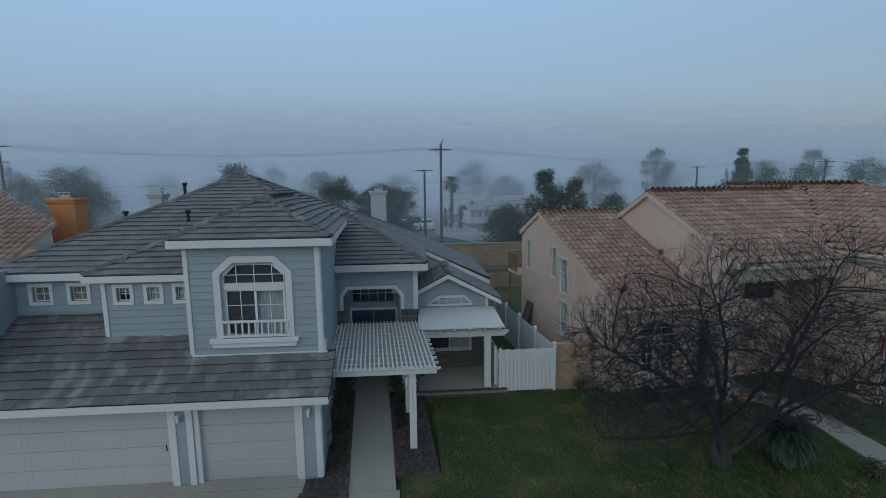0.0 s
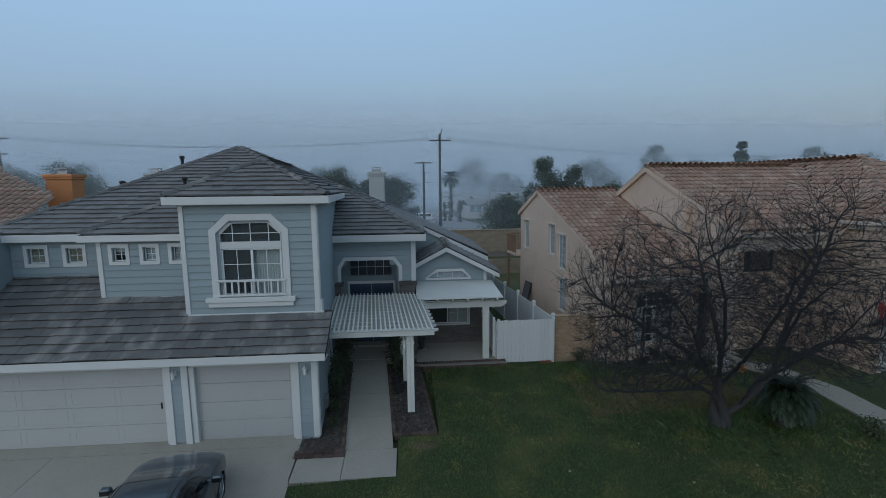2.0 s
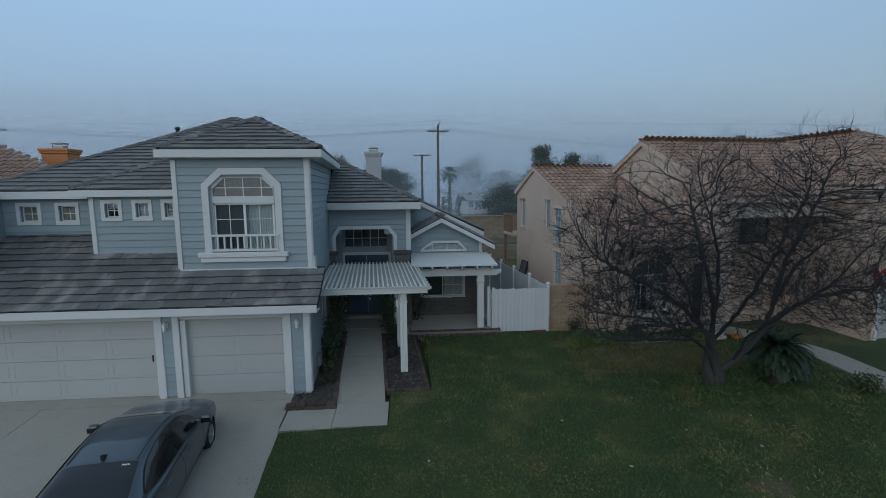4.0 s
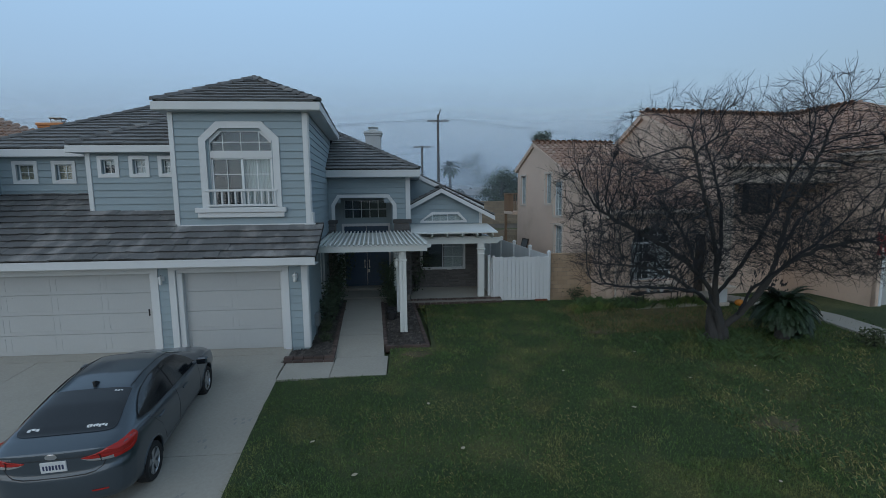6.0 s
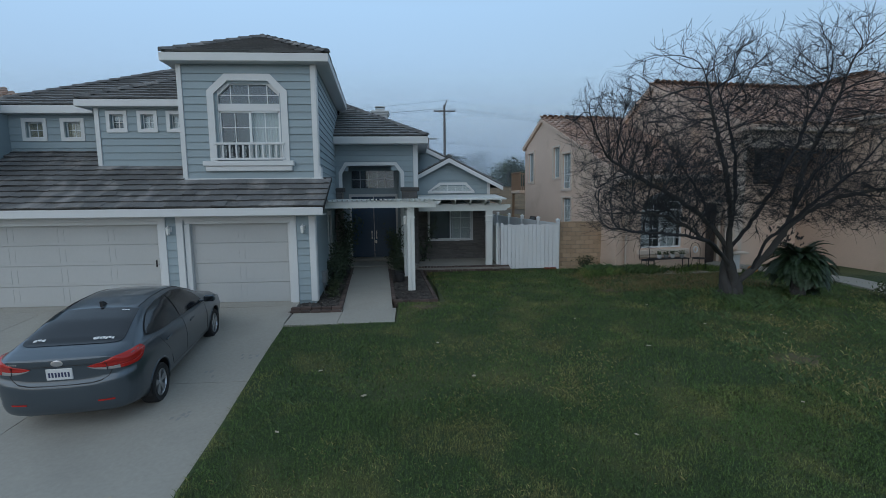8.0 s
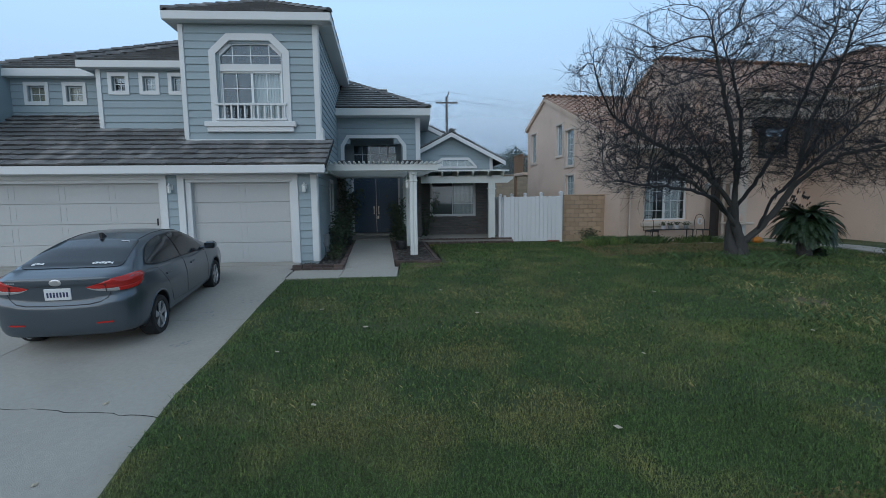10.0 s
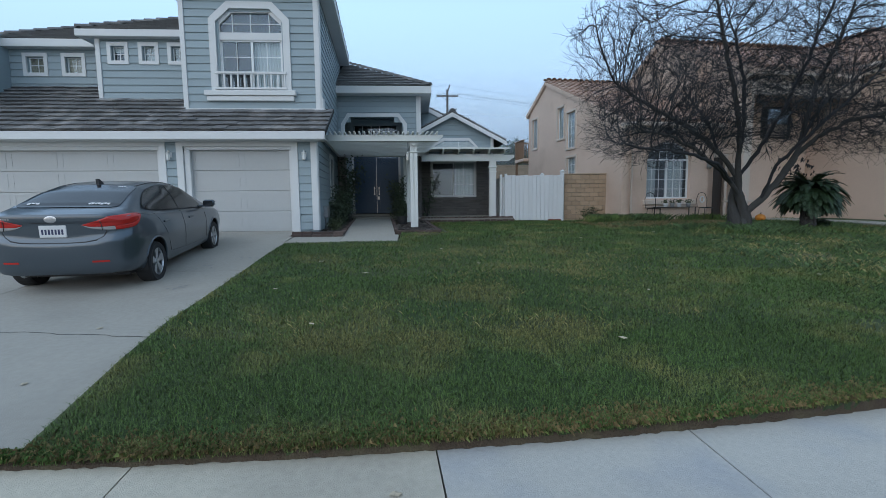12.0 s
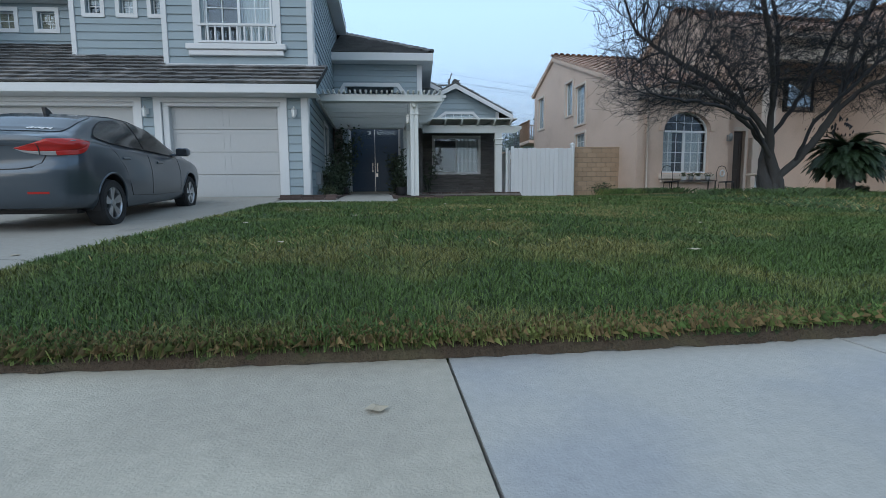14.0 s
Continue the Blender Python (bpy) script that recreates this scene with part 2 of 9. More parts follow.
def box(bm, x0, x1, y0, y1, z0, z1, bevel=0.0, m=None):
    r = bmesh.ops.create_cube(bm, size=1.0)
    bmesh.ops.transform(bm, matrix=Matrix.Translation(((x0 + x1) / 2, (y0 + y1) / 2, (z0 + z1) / 2)) @ Matrix.Diagonal((x1 - x0, y1 - y0, z1 - z0, 1)), verts=r["verts"])
    if bevel:
        es = {e for v in r["verts"] for e in v.link_edges}
        out = bmesh.ops.bevel(bm, geom=list(es), offset=bevel, segments=1, affect="EDGES", profile=0.7)
        vs = list({v for f in out["faces"] for v in f.verts} | {v for v in r["verts"] if v.is_valid})
    else:
        vs = r["verts"]
    if m is not None:
        bmesh.ops.transform(bm, matrix=m, verts=vs)
    return vs


def boxes(*rows, bevel=0.0, m=None):
    bm = bmesh.new()
    for r in rows:
        box(bm, *r, bevel=bevel, m=m)
    return bm


def prism(bm, pts, direction):
    """A solid from a planar polygon of 3D points, pushed along direction."""
    a = [bm.verts.new(p) for p in pts]
    b = [bm.verts.new(Vector(p) + Vector(direction)) for p in pts]
    bm.faces.new(a)
    bm.faces.new(list(reversed(b)))
    k = len(pts)
    for i in range(k):
        bm.faces.new((a[i], b[i], b[(i + 1) % k], a[(i + 1) % k]))
    return a + b


def ring_prism(bm, outer, inner, direction):
    """A flat frame between two outlines with equal counts, pushed along direction."""
    k = len(outer)
    for i in range(k):
        j = (i + 1) % k
        prism(bm, [outer[i], outer[j], inner[j], inner[i]], direction)


def tube(verts, faces, pts, radii, sides=6):
    """Appends a tapered tube along pts to the lists."""
    rings = []
    up = Vector((0.13, 0.21, 0.97)).normalized()
    for i, p in enumerate(pts):
        d = (Vector(pts[min(i + 1, len(pts) - 1)]) - Vector(pts[max(i - 1, 0)])).normalized()
        a = d.cross(up)
        if a.length < 0.05:
            a = d.cross(Vector((1, 0, 0)))
        a.normalize()
        b = d.cross(a)
        base = len(verts)
        for k in range(sides):
            w = 2 * math.pi * k / sides
            verts.append(tuple(Vector(p) + (a * math.cos(w) + b * math.sin(w)) * radii[i]))
        rings.append(base)
    for r0, r1 in zip(rings, rings[1:]):
        for k in range(sides):
            faces.append((r0 + k, r0 + (k + 1) % sides, r1 + (k + 1) % sides, r1 + k))
    faces.append(tuple(rings[-1] + k for k in range(sides)))


def tube_mesh(name, pts, radii, material, sides=8, smooth=True):
    v, f = [], []
    if isinstance(radii, (int, float)):
        radii = [radii] * len(pts)
    tube(v, f, pts, radii, sides)
    return mesh_from(name, v, f, material, smooth)


def lathe(bm, profile, centre, sides=16, axis="z", caps=True):
    """Solid of revolution from (radius, height) rows."""
    rings = []
    for r, h in profile:
        ring = []
        for k in range(sides):
            w = 2 * math.pi * k / sides
            p = (r * math.cos(w), r * math.sin(w), h)
            if axis == "x":
                p = (h, p[0], p[1])
            elif axis == "y":
                p = (p[0], h, p[1])
            ring.append(bm.verts.new(Vector(p) + Vector(centre)))
        rings.append(ring)
    for a, b in zip(rings, rings[1:]):
        for k in range(sides):
            bm.faces.new((a[k], a[(k + 1) % sides], b[(k + 1) % sides], b[k]))
    if caps:
        bm.faces.new(rings[0])
        bm.faces.new(list(reversed(rings[-1])))


def spans(u0, u1, holes):
    """The stretches of u0..u1 that no hole covers."""
    out, at = [], u0
    for a, b in sorted(holes):
        if a > at + 0.02:
            out.append((at, min(a, u1)))
        at = max(at, b)
        if at >= u1:
            break
    if at < u1 - 0.02:
        out.append((at, u1))
    return out


def wall_mesh(length, z0, z1, thick, openings):
    """A wall along +x from 0, front face at y=0, thickness towards +y, in one piece, with rectangular openings right through."""
    bm = bmesh.new()
    us = sorted({0.0, length, *[min(max(v, 0.0), length) for o in openings for v in o[:2]]})
    zs = sorted({z0, z1, *[min(max(v, z0), z1) for o in openings for v in o[2:4]]})
    full = {(i, j) for i in range(len(us) - 1) for j in range(len(zs) - 1)
            if not any(o[0] < (us[i] + us[i + 1]) / 2 < o[1] and o[2] < (zs[j] + zs[j + 1]) / 2 < o[3] for o in openings)}
    made = {}

    def at(i, j, k):
        if (i, j, k) not in made:
            made[i, j, k] = bm.verts.new((us[i], thick * k, zs[j]))
        return made[i, j, k]

    for i, j in full:
        for k in (0, 1):
            bm.faces.new([at(i, j, k), at(i + 1, j, k), at(i + 1, j + 1, k), at(i, j + 1, k)])
        for near, (a, b) in (((i - 1, j), ((i, j), (i, j + 1))), ((i + 1, j), ((i + 1, j), (i + 1, j + 1))), ((i, j - 1), ((i, j), (i + 1, j))), ((i, j + 1), ((i, j + 1), (i + 1, j + 1)))):
            if near not in full:
                bm.faces.new([at(*a, 0), at(*b, 0), at(*b, 1), at(*a, 1)])
    return bm


def unit_board():
    """Lap siding board, 1 long, with its lower edge standing proud."""
    h = 0.205
    v = [(0, 0, 0), (0, -0.031, 0), (0, -0.033, 0.012), (0, -0.008, h), (0, 0, h)]
    v = v + [(1, p[1], p[2]) for p in v]
    f = [(0, 4, 3, 2, 1), (5, 6, 7, 8, 9), (0, 1, 6, 5), (1, 2, 7, 6), (2, 3, 8, 7), (3, 4, 9, 8)]
    return mesh_from("siding_board", v, f, SIDING)


BOARD = unit_board()
LAP = 0.19


def siding(wall, place, u0, u1, z0, z1, openings=(), limit=None):
    """Courses of lap siding in front of a wall; place takes wall coordinates (along, out, up) to the world."""
    rows = int(math.ceil((z1 - z0) / LAP))
    for k in range(rows):
        z = z0 + k * LAP
        hi = min(1.0, (z1 - z) / 0.205)
        a0, a1 = (u0, u1) if limit is None else limit(z + LAP / 2)
        if a1 - a0 < 0.05:
            continue
        for a, b in spans(a0, a1, [(o[0], o[1]) for o in openings if o[2] < z + LAP * 0.5 < o[3]]):
            ob = new("siding_board", BOARD)
            attach(ob, wall)
            m = place @ Matrix.Translation((a, 0, z)) @ Matrix.Diagonal((b - a, 1, hi, 1))
            ob.matrix_basis = m


def clip_row(poly, v):
    xs = []
    for (a, b), (c, d) in zip(poly, poly[1:] + poly[:1]):
        if (b - v) * (d - v) < 0:
            xs.append(a + (c - a) * (v - b) / (d - b))
    xs.sort()
    return list(zip(xs[::2], xs[1::2]))


def tile_rows(poly, tw, ex, rng, jitter=0.0):
    """(u, v, width) of the tiles that cover a roof polygon given in eave and slope coordinates."""
    vs = [p[1] for p in poly]
    out, k, v = [], 0, min(vs)
    while v < max(vs) - 0.05:
        for a, b in clip_row(poly, min(v + ex * 0.5, max(vs) - 0.01)):
            u = a - (rng.random() if jitter else 0.5 * (k % 2)) * tw * (1 if jitter else 0)
            while u < b - 0.02:
                w = tw * (1 + jitter * (rng.random() - 0.5))
                s, e = max(u, a), min(u + w, b)
                if e - s > 0.03:
                    out.append((s, v, e - s))
                u += w
        v += ex
        k += 1
    return out


def roof_frame(o, along, up):
    """Matrix from (along, up the slope, outward) to the world."""
    e1 = Vector(along).normalized()
    e2 = Vector(up).normalized()
    e3 = e1.cross(e2)
    if e3.z < 0:
        e3 = -e3
    return Matrix(((e1.x, e2.x, e3.x, o[0]), (e1.y, e2.y, e3.y, o[1]), (e1.z, e2.z, e3.z, o[2]), (0, 0, 0, 1)))


SHINGLE_V = [(0.002, 0.05, 0.0), (0.998, 0.05, 0.0), (0.996, 1.05, -0.01), (0.004, 1.05, -0.01),
             (0.002, -0.03, 0.060), (0.998, -0.03, 0.060), (0.996, 1.05, 0.012), (0.004, 1.05, 0.012)]
SHINGLE_F = [(4, 5, 6, 7), (0, 1, 5, 4), (1, 2, 6, 5), (3, 0, 4, 7)]


def joined_tiles(name, base_v, base_f, mats, material, parent, smooth=False):
    bv = np.array([(*p, 1.0) for p in base_v])
    k = len(bv)
    allv = np.concatenate([(np.array(m) @ bv.T).T[:, :3] for m in mats])
    faces = [tuple(i + k * j for i in f) for j in range(len(mats)) for f in base_f]
    me = mesh_from(name, allv.tolist(), faces, material, smooth)
    ob = part(name, me, material, parent)
    return tagged(ob, kind="stuff")


def slab(name, pts, thick, material, parent):
    """A roof deck below a planar polygon."""
    bm = bmesh.new()
    prism(bm, pts, (0, 0, -thick))
    return part(name, bm, material, parent)


def shake_plane(house_roof, pts, o, along, up, rng, single=False, tw=0.31, ex=0.27):
    """Concrete shakes over the polygon pts (world points in one plane)."""
    fr = roof_frame(o, along, up)
    inv = fr.inverted()
    poly = [(q.x, q.y) for q in (inv @ Vector(p) for p in pts)]
    ms = []
    for u, v, w in tile_rows(poly, tw, ex, rng, 0.35):
        lift = rng.random() * 0.014
        ms.append(fr @ Matrix.Translation((u, v - rng.random() * 0.018, lift)) @ Matrix.Rotation((rng.random() - 0.5) * 0.03, 4, "Z") @ Matrix.Diagonal((w, ex, 1, 1)))
    if not single:
        joined_tiles("shingles", SHINGLE_V, SHINGLE_F, ms, SHAKE_J, house_roof)
        return
    kinds = []
    for k in range(5):
        q = [rng.uniform(-0.06, 0.03) for _ in range(2)]
        tall = rng.uniform(0.052, 0.066)
        kinds.append(mesh_from("shingle", [(x, y + (q[i % 2] if y < 0 else 0), tall + rng.uniform(-0.006, 0.006) if z > 0.04 else z) for i, (x, y, z) in enumerate(SHINGLE_V)], SHINGLE_F, SHAKE))
    for m in ms:
        ob = new("shingle", rng.choice(kinds))
        attach(ob, house_roof)
        ob.matrix_basis = m


def cap_mesh(name, profile, material, smooth):
    """One cap tile, 1 long, from an arched profile (across, height), tail thicker than head."""
    v, f = [], []
    for y, h in ((0.0, 0.035), (1.12, 0.0)):
        v += [(a, y, b + h) for a, b in profile]
    k = len(profile)
    for i in range(k - 1):
        f.append((i, i + 1, k + i + 1, k + i))
    f.append(tuple(range(k)))
    return mesh_from(name, v, f, material, smooth)


SHAKE_CAP = cap_mesh("hip_cap", [(-0.12, -0.05), (-0.06, 0.02), (0.0, 0.035), (0.06, 0.02), (0.12, -0.05)], SHAKE, False)


def cap_row(roof, a, b, me, step=0.33, lift=0.05):
    """Overlapping cap tiles along a hip or ridge, each a piece of its own."""
    a, b = Vector(a), Vector(b)
    n = max(2, int((b - a).length / step))
    d = (b - a).normalized()
    side = d.cross(Vector((0, 0, 1))).normalized()
    upv = side.cross(d).normalized()
    ln = (b - a).length / n
    for i in range(n):
        p = a + d * (i * ln) + upv * lift
        ob = new("hip_cap", me)
        attach(ob, roof)
        ob.matrix_basis = Matrix(((side.x, d.x * ln, upv.x, p.x), (side.y, d.y * ln, upv.y, p.y), (side.z, d.z * ln, upv.z, p.z), (0, 0, 0, 1)))


rng = random.Random(7)
# ---- ground ----
def table(rows):
    xs, zs = [r[0] for r in rows], [r[1] for r in rows]
    return lambda y: float(np.interp(y, xs, zs))


lawn_y = table([(-14, -0.9), (-9.3, -0.64), (-8.9, -0.60), (-8.0, -0.515), (-5.0, -0.345), (-1.6, -0.155), (0, -0.085), (4.5, -0.04), (8, 0.02), (60, 0.3)])
drive_y = table([(-14, -0.80), (-9.2, -0.69), (-7, -0.575), (-5, -0.435), (-2, -0.195), (-0.3, -0.04), (0.2, -0.01)])


def edge_y(x):
    """The lawn's front edge along the gently curved sidewalk."""
    return -9.26 + 0.0165 * max(0.0, x - 1.0) ** 2 + 0.02 * max(0.0, 0.5 - x)


def lawn_x0(y):
    """The driveway's edge with the lawn."""
    return float(np.interp(y, [-9.3, -7, -5.6, -3.8, -1.7], [0.27, -0.07, -0.13, -0.27, -0.39]))


def lawn_z(x, y):
    hump = 0.05 * math.exp(-((x - 11) ** 2 + (y + 0.3) ** 2) / 6.0)
    return lawn_y(y + 0.02 * (x - 2)) + hump + 0.018 * noise.noise((x * 0.5, y * 0.5, 3.0))


def ground_z(x, y):
    base = lawn_y(y) - 0.16
    if y > 20.5:
        base = 1.25 + 0.2 * min(1, (y - 20.5) / 30)
    elif y > 19:
        base = 0.1 + (y - 19) * 0.1
    if y > 60:
        base += 0.004 * (y - 60)
    return base


gx = sorted({*np.arange(-40, 60.1, 2.0).tolist(), -400, -250, -160, -110, -80, -60, 80, 110, 160, 250, 400})
gy = sorted({*np.arange(-30, 18.1, 1.5).tolist(), 19, 20.5, 20.6, 23, 26, 30, 35, 40, 50, 60, 80, 110, 150, 220, 320, 450, -60, -120, -300})
gv = [(x, y, ground_z(x, y)) for y in gy for x in gx]
W = len(gx)
gf = [(j * W + i, j * W + i + 1, (j + 1) * W + i + 1, (j + 1) * W + i) for j in range(len(gy) - 1) for i in range(W - 1)]
ground = tagged(new("ground", mesh_from("ground", gv, gf, FIELD, True)), "rough grassy earth reaching the misty horizon", "ground", kind="structure")

# lawn: a thick sod sheet with a ragged cut edge
def lawn_sheet():
    v, f = [], []
    nx, ny = 90, 90
    ring = []
    for j in range(ny + 1):
        for i in range(nx + 1):
            t, s = j / ny, i / nx
            x1 = 30.0
            s2 = s ** 1.7
            y = edge_y(0) + t ** 1.0 * (4.45 - edge_y(0))
            x0 = lawn_x0(y) if y < -1.66 else (2.04 if y < -0.02 else 3.1)
            x = x0 + s2 * (x1 - x0)
            y += (edge_y(x) - edge_y(0)) * (1 - t)
            ragged = 0.02 * noise.noise((x * 5, y * 5, 1.0))
            v.append((x + (ragged if i == 0 else 0), y + (ragged if j == 0 else 0), lawn_z(x, y) - (0.035 if (j == 0 or i == 0) else 0)))
    w = nx + 1
    for j in range(ny):
        for i in range(nx):
            f.append((j * w + i, j * w + i + 1, (j + 1) * w + i + 1, (j + 1) * w + i))
    rim = [i for i in range(w)] + [j * w + nx for j in range(1, ny + 1)] + [ny * w + i for i in range(nx - 1, -1, -1)] + [j * w for j in range(ny - 1, 0, -1)]
    base = len(v)
    v += [(v[k][0], v[k][1], v[k][2] - 0.35) for k in rim]
    k = len(rim)
    for i in range(k):
        f.append((rim[i], base + i, base + (i + 1) % k, rim[(i + 1) % k]))
    return mesh_from("lawn", v, f, SOD, True)


lawn = tagged(new("lawn", lawn_sheet()), "damp green lawn with yellowed patches and cut edge", "lawn", kind="structure")

# driveway slabs
driveway = thing("driveway", "pale concrete driveway with saw-cut joints and a crack", "driveway", (-3.0, -4.0, -0.4), kind="structure")


def pad(name, x0f, x1f, y0, y1, zf, material, parent, lift=0.0, n=8, thick=0.2, label=""):
    """A concrete slab that follows the grade, with slightly eased edges."""
    v, f = [], []
    ys = [y0 + (y1 - y0) * k / n for k in range(n + 1)]
    for y in ys:
        a, b = x0f(y), x1f(y)
        for k in range(5):
            v.append((a + (b - a) * k / 4, y, zf(y) + lift))
    for j in range(n):
        for k in range(4):
            f.append((j * 5 + k, j * 5 + k + 1, j * 5 + k + 6, j * 5 + k + 5))
    rim = [0, 1, 2, 3, 4] + [j * 5 + 4 for j in range(1, n + 1)] + [n * 5 + k for k in (3, 2, 1, 0)] + [j * 5 for j in range(n - 1, 0, -1)]
    base, k = len(v), len(rim)
    v += [(v[r][0], v[r][1], v[r][2] - thick) for r in rim]
    for i in range(k):
        f.append((rim[i], base + i, base + (i + 1) % k, rim[(i + 1) % k]))
    return part(name, mesh_from(name, v, f, material), material, parent, label)


J = 0.006
for xa, xb in ((None, -3.0), (-3.0, -6.3), (-6.3, -9.4)):
    for ya, yb in ((-0.35, -4.25), (-4.25, -9.15)):
        right = (lambda y: lawn_x0(y) + 0.03 if y < -1.7 else -0.42) if xa is None else (lambda y, q=xa: q - J)
        pad("slab", lambda y, q=xb: q + J, right, yb + J, ya - J, drive_y, CONCRETE, driveway, n=10)
pad("slab", lambda y: -9.4, lambda y: -0.42, -0.34, 0.25, drive_y, CONCRETE, driveway, n=2)

# entry walk
walkway = thing("walkway", "pale concrete entry walk with tooled joints", "path", (1.3, 1.5, -0.05), kind="structure")
walk_z = table([(-1.75, -0.16), (-0.8, -0.10), (1.0, 0.0), (4.6, 0.10), (8, 0.12)])
pad("slab", lambda y: -0.38, lambda y: 0.75, -1.70, -0.84, walk_z, CONCRETE, walkway, n=3)
pad("slab", lambda y: 0.762, lambda y: 2.02, -1.66, -0.62, walk_z, CONCRETE, walkway, n=3)
for y0, y1 in ((-0.61, 0.9), (0.912, 2.3), (2.312, 3.7), (3.712, 5.0)):
    pad("slab", lambda y: 0.70 - 0.072 * (y + 0.6), lambda y: 1.93 - 0.072 * (y + 0.6), y0, y1, walk_z, CONCRETE, walkway, n=3)

# sidewalk: panels along the curve
sidewalk = thing("sidewalk", "concrete sidewalk of jointed panels beside the lawn", "sidewalk", (2.5, -10.0, -0.7), kind="structure")
sx = [-9.0, -7.4, -5.8, -4.2, -2.6, -0.72, 0.905, 2.53, 4.07, 5.65, 7.25, 8.85, 10.45, 12.05, 13.65]
for a, b in zip(sx, sx[1:]):
    v, f = [], []
    for k in range(5):
        x = a + 0.005 + (b - a - 0.010) * k / 4
        xx = x + (0.05 if x < 3 else 0.0)
        for q, (dy, dz) in enumerate(((-0.004, -0.698), (-0.8, -0.705), (-1.55, -0.715))):
            v.append((x + (0.11 if q == 2 else 0.055 * (q == 1)) * (1 if x < 3.3 else 0.3), edge_y(x) + dy, dz))
    for k in range(4):
        for q in range(2):
            f.append((k * 3 + q, k * 3 + q + 1, k * 3 + q + 4, k * 3 + q + 3))
    rim = [0, 3, 6, 9, 12, 13, 14, 11, 8, 5, 2, 1]
    base = len(v)
    v += [(v[r][0], v[r][1], v[r][2] - 0.15) for r in rim]
    for i in range(12):
        f.append((rim[i], base + i, base + (i + 1) % 12, rim[(i + 1) % 12]))
    pale = abs(a - 2.53) < 0.01 or abs(a - 4.07) < 0.01
    part("panel", mesh_from("panel", v, f, PAVE_PALE if pale else PAVE), None, sidewalk, "newer bluish concrete panel" if pale else "")
# kerb and street behind the camera
kerb = part("kerb", boxes((-40, 40, -11.65, -11.45, -0.95, -0.72), bevel=0.02), CONCRETE, None)
kerb.location = (0, -0.85, 0)
tagged(kerb, "concrete kerb along the street", "kerb", kind="structure")
street = tagged(new("road", boxes((-60, 60, -22, -12.5, -1.2, -0.86)) and mesh_from("road", [(-60, -22, -0.86), (60, -22, -0.86), (60, -12.5, -0.86), (-60, -12.5, -0.86)], [(0, 1, 2, 3)], ASPHALT)), "asphalt residential street", "road", kind="structure")

# ---- the blue house ----
house = thing("house", "blue-grey two-storey house with white trim and dark shake roof", "house", (0, 0, 0))
BACK = 14.0


def frame_x(x, y):
    """Wall facing the street: along +x, out is -y."""
    return Matrix.Translation((x, y, 0))


def frame_side(x, y):
    """Wall facing +x: along +y, out is +x."""
    return Matrix.Translation((x, y, 0)) @ Matrix.Rotation(radians(90), 4, "Z")


SKEW = 0.072


def frame_skew(x, y):
    """The garage side's walls, turned slightly off square to fit the camera's view."""
    return Matrix.Translation((x, y, 0)) @ Matrix.Rotation(radians(90) + math.atan(SKEW), 4, "Z")


def shear(y0):
    """Leans depth lines like the side wall, from y0 on, to fit the camera's view."""
    return Matrix(((1, -SKEW, 0, SKEW * y0), (0, 1, 0, 0), (0, 0, 1, 0), (0, 0, 0, 1)))


def wall(place, length, z0, z1, openings=(), material=SIDING, parent=None, thick=0.16, name="wall"):
    ob = part(name, wall_mesh(length, z0, z1, thick, openings), material, None)
    ob.matrix_basis = place
    return attach(ob, parent or house)


def flat_boards(name, rows, material, parent, bevel=0.006, m=None, label=""):
    return part(name, boxes(*rows, bevel=bevel, m=m), material, parent, label)


# garage front
gar_open = [(0.45, 5.33, -0.05, 2.08), (5.90, 8.46, -0.05, 2.08)]
G0 = -9.05
w = wall(frame_x(G0, 0), 9.05, -0.3, 2.4, gar_open)
siding(w, frame_x(G0, 0), 0.0, 9.05, 0.02, 2.25, [(0.30, 5.48, -1, 3), (5.74, 8.61, -1, 3)])
# box and upper front walls
BX0, BX1, BY = -3.43, 0.0, 0.85
wb = wall(frame_x(BX0, BY), 3.43, 2.9, 6.1, [(0.93, 2.50, 3.62, 5.52)])
win_hole = [(0.71, 2.71, 3.30, 5.35), (0.85, 2.57, 5.35, 5.56), (1.1, 2.35, 5.56, 5.76)]
siding(wb, frame_x(BX0, BY), 0.0, 3.43, 3.10, 6.0, win_hole)
BWIN = [(0.27, 0.81, 4.38, 4.95), (1.07, 1.59, 4.38, 4.95), (1.82, 2.34, 4.38, 4.95)]
wB = wall(frame_x(-5.92, 1.5), 2.5, 3.2, 5.3, [(a + 0.10, b - 0.10, c + 0.10, d - 0.10) for a, b, c, d in BWIN])
siding(wB, frame_x(-5.92, 1.5), 0, 2.5, 3.47, 5.1, BWIN)
AWIN = [(0.67, 1.33, 4.25, 4.88), (1.70, 2.34, 4.25, 4.88)]
wA = wall(frame_x(-9.05, 2.25), 3.2, 3.5, 5.35, [(a + 0.10, b - 0.10, c + 0.10, d - 0.10) for a, b, c, d in AWIN])
siding(wA, frame_x(-9.05, 2.25), 0, 3.2, 3.86, 5.1, AWIN)
wall(frame_side(-5.92 + 0.16, 1.5) @ Matrix.Rotation(math.pi, 4, "Z") @ Matrix.Translation((-0.9, 0, 0)), 0.9, 3.2, 5.3)
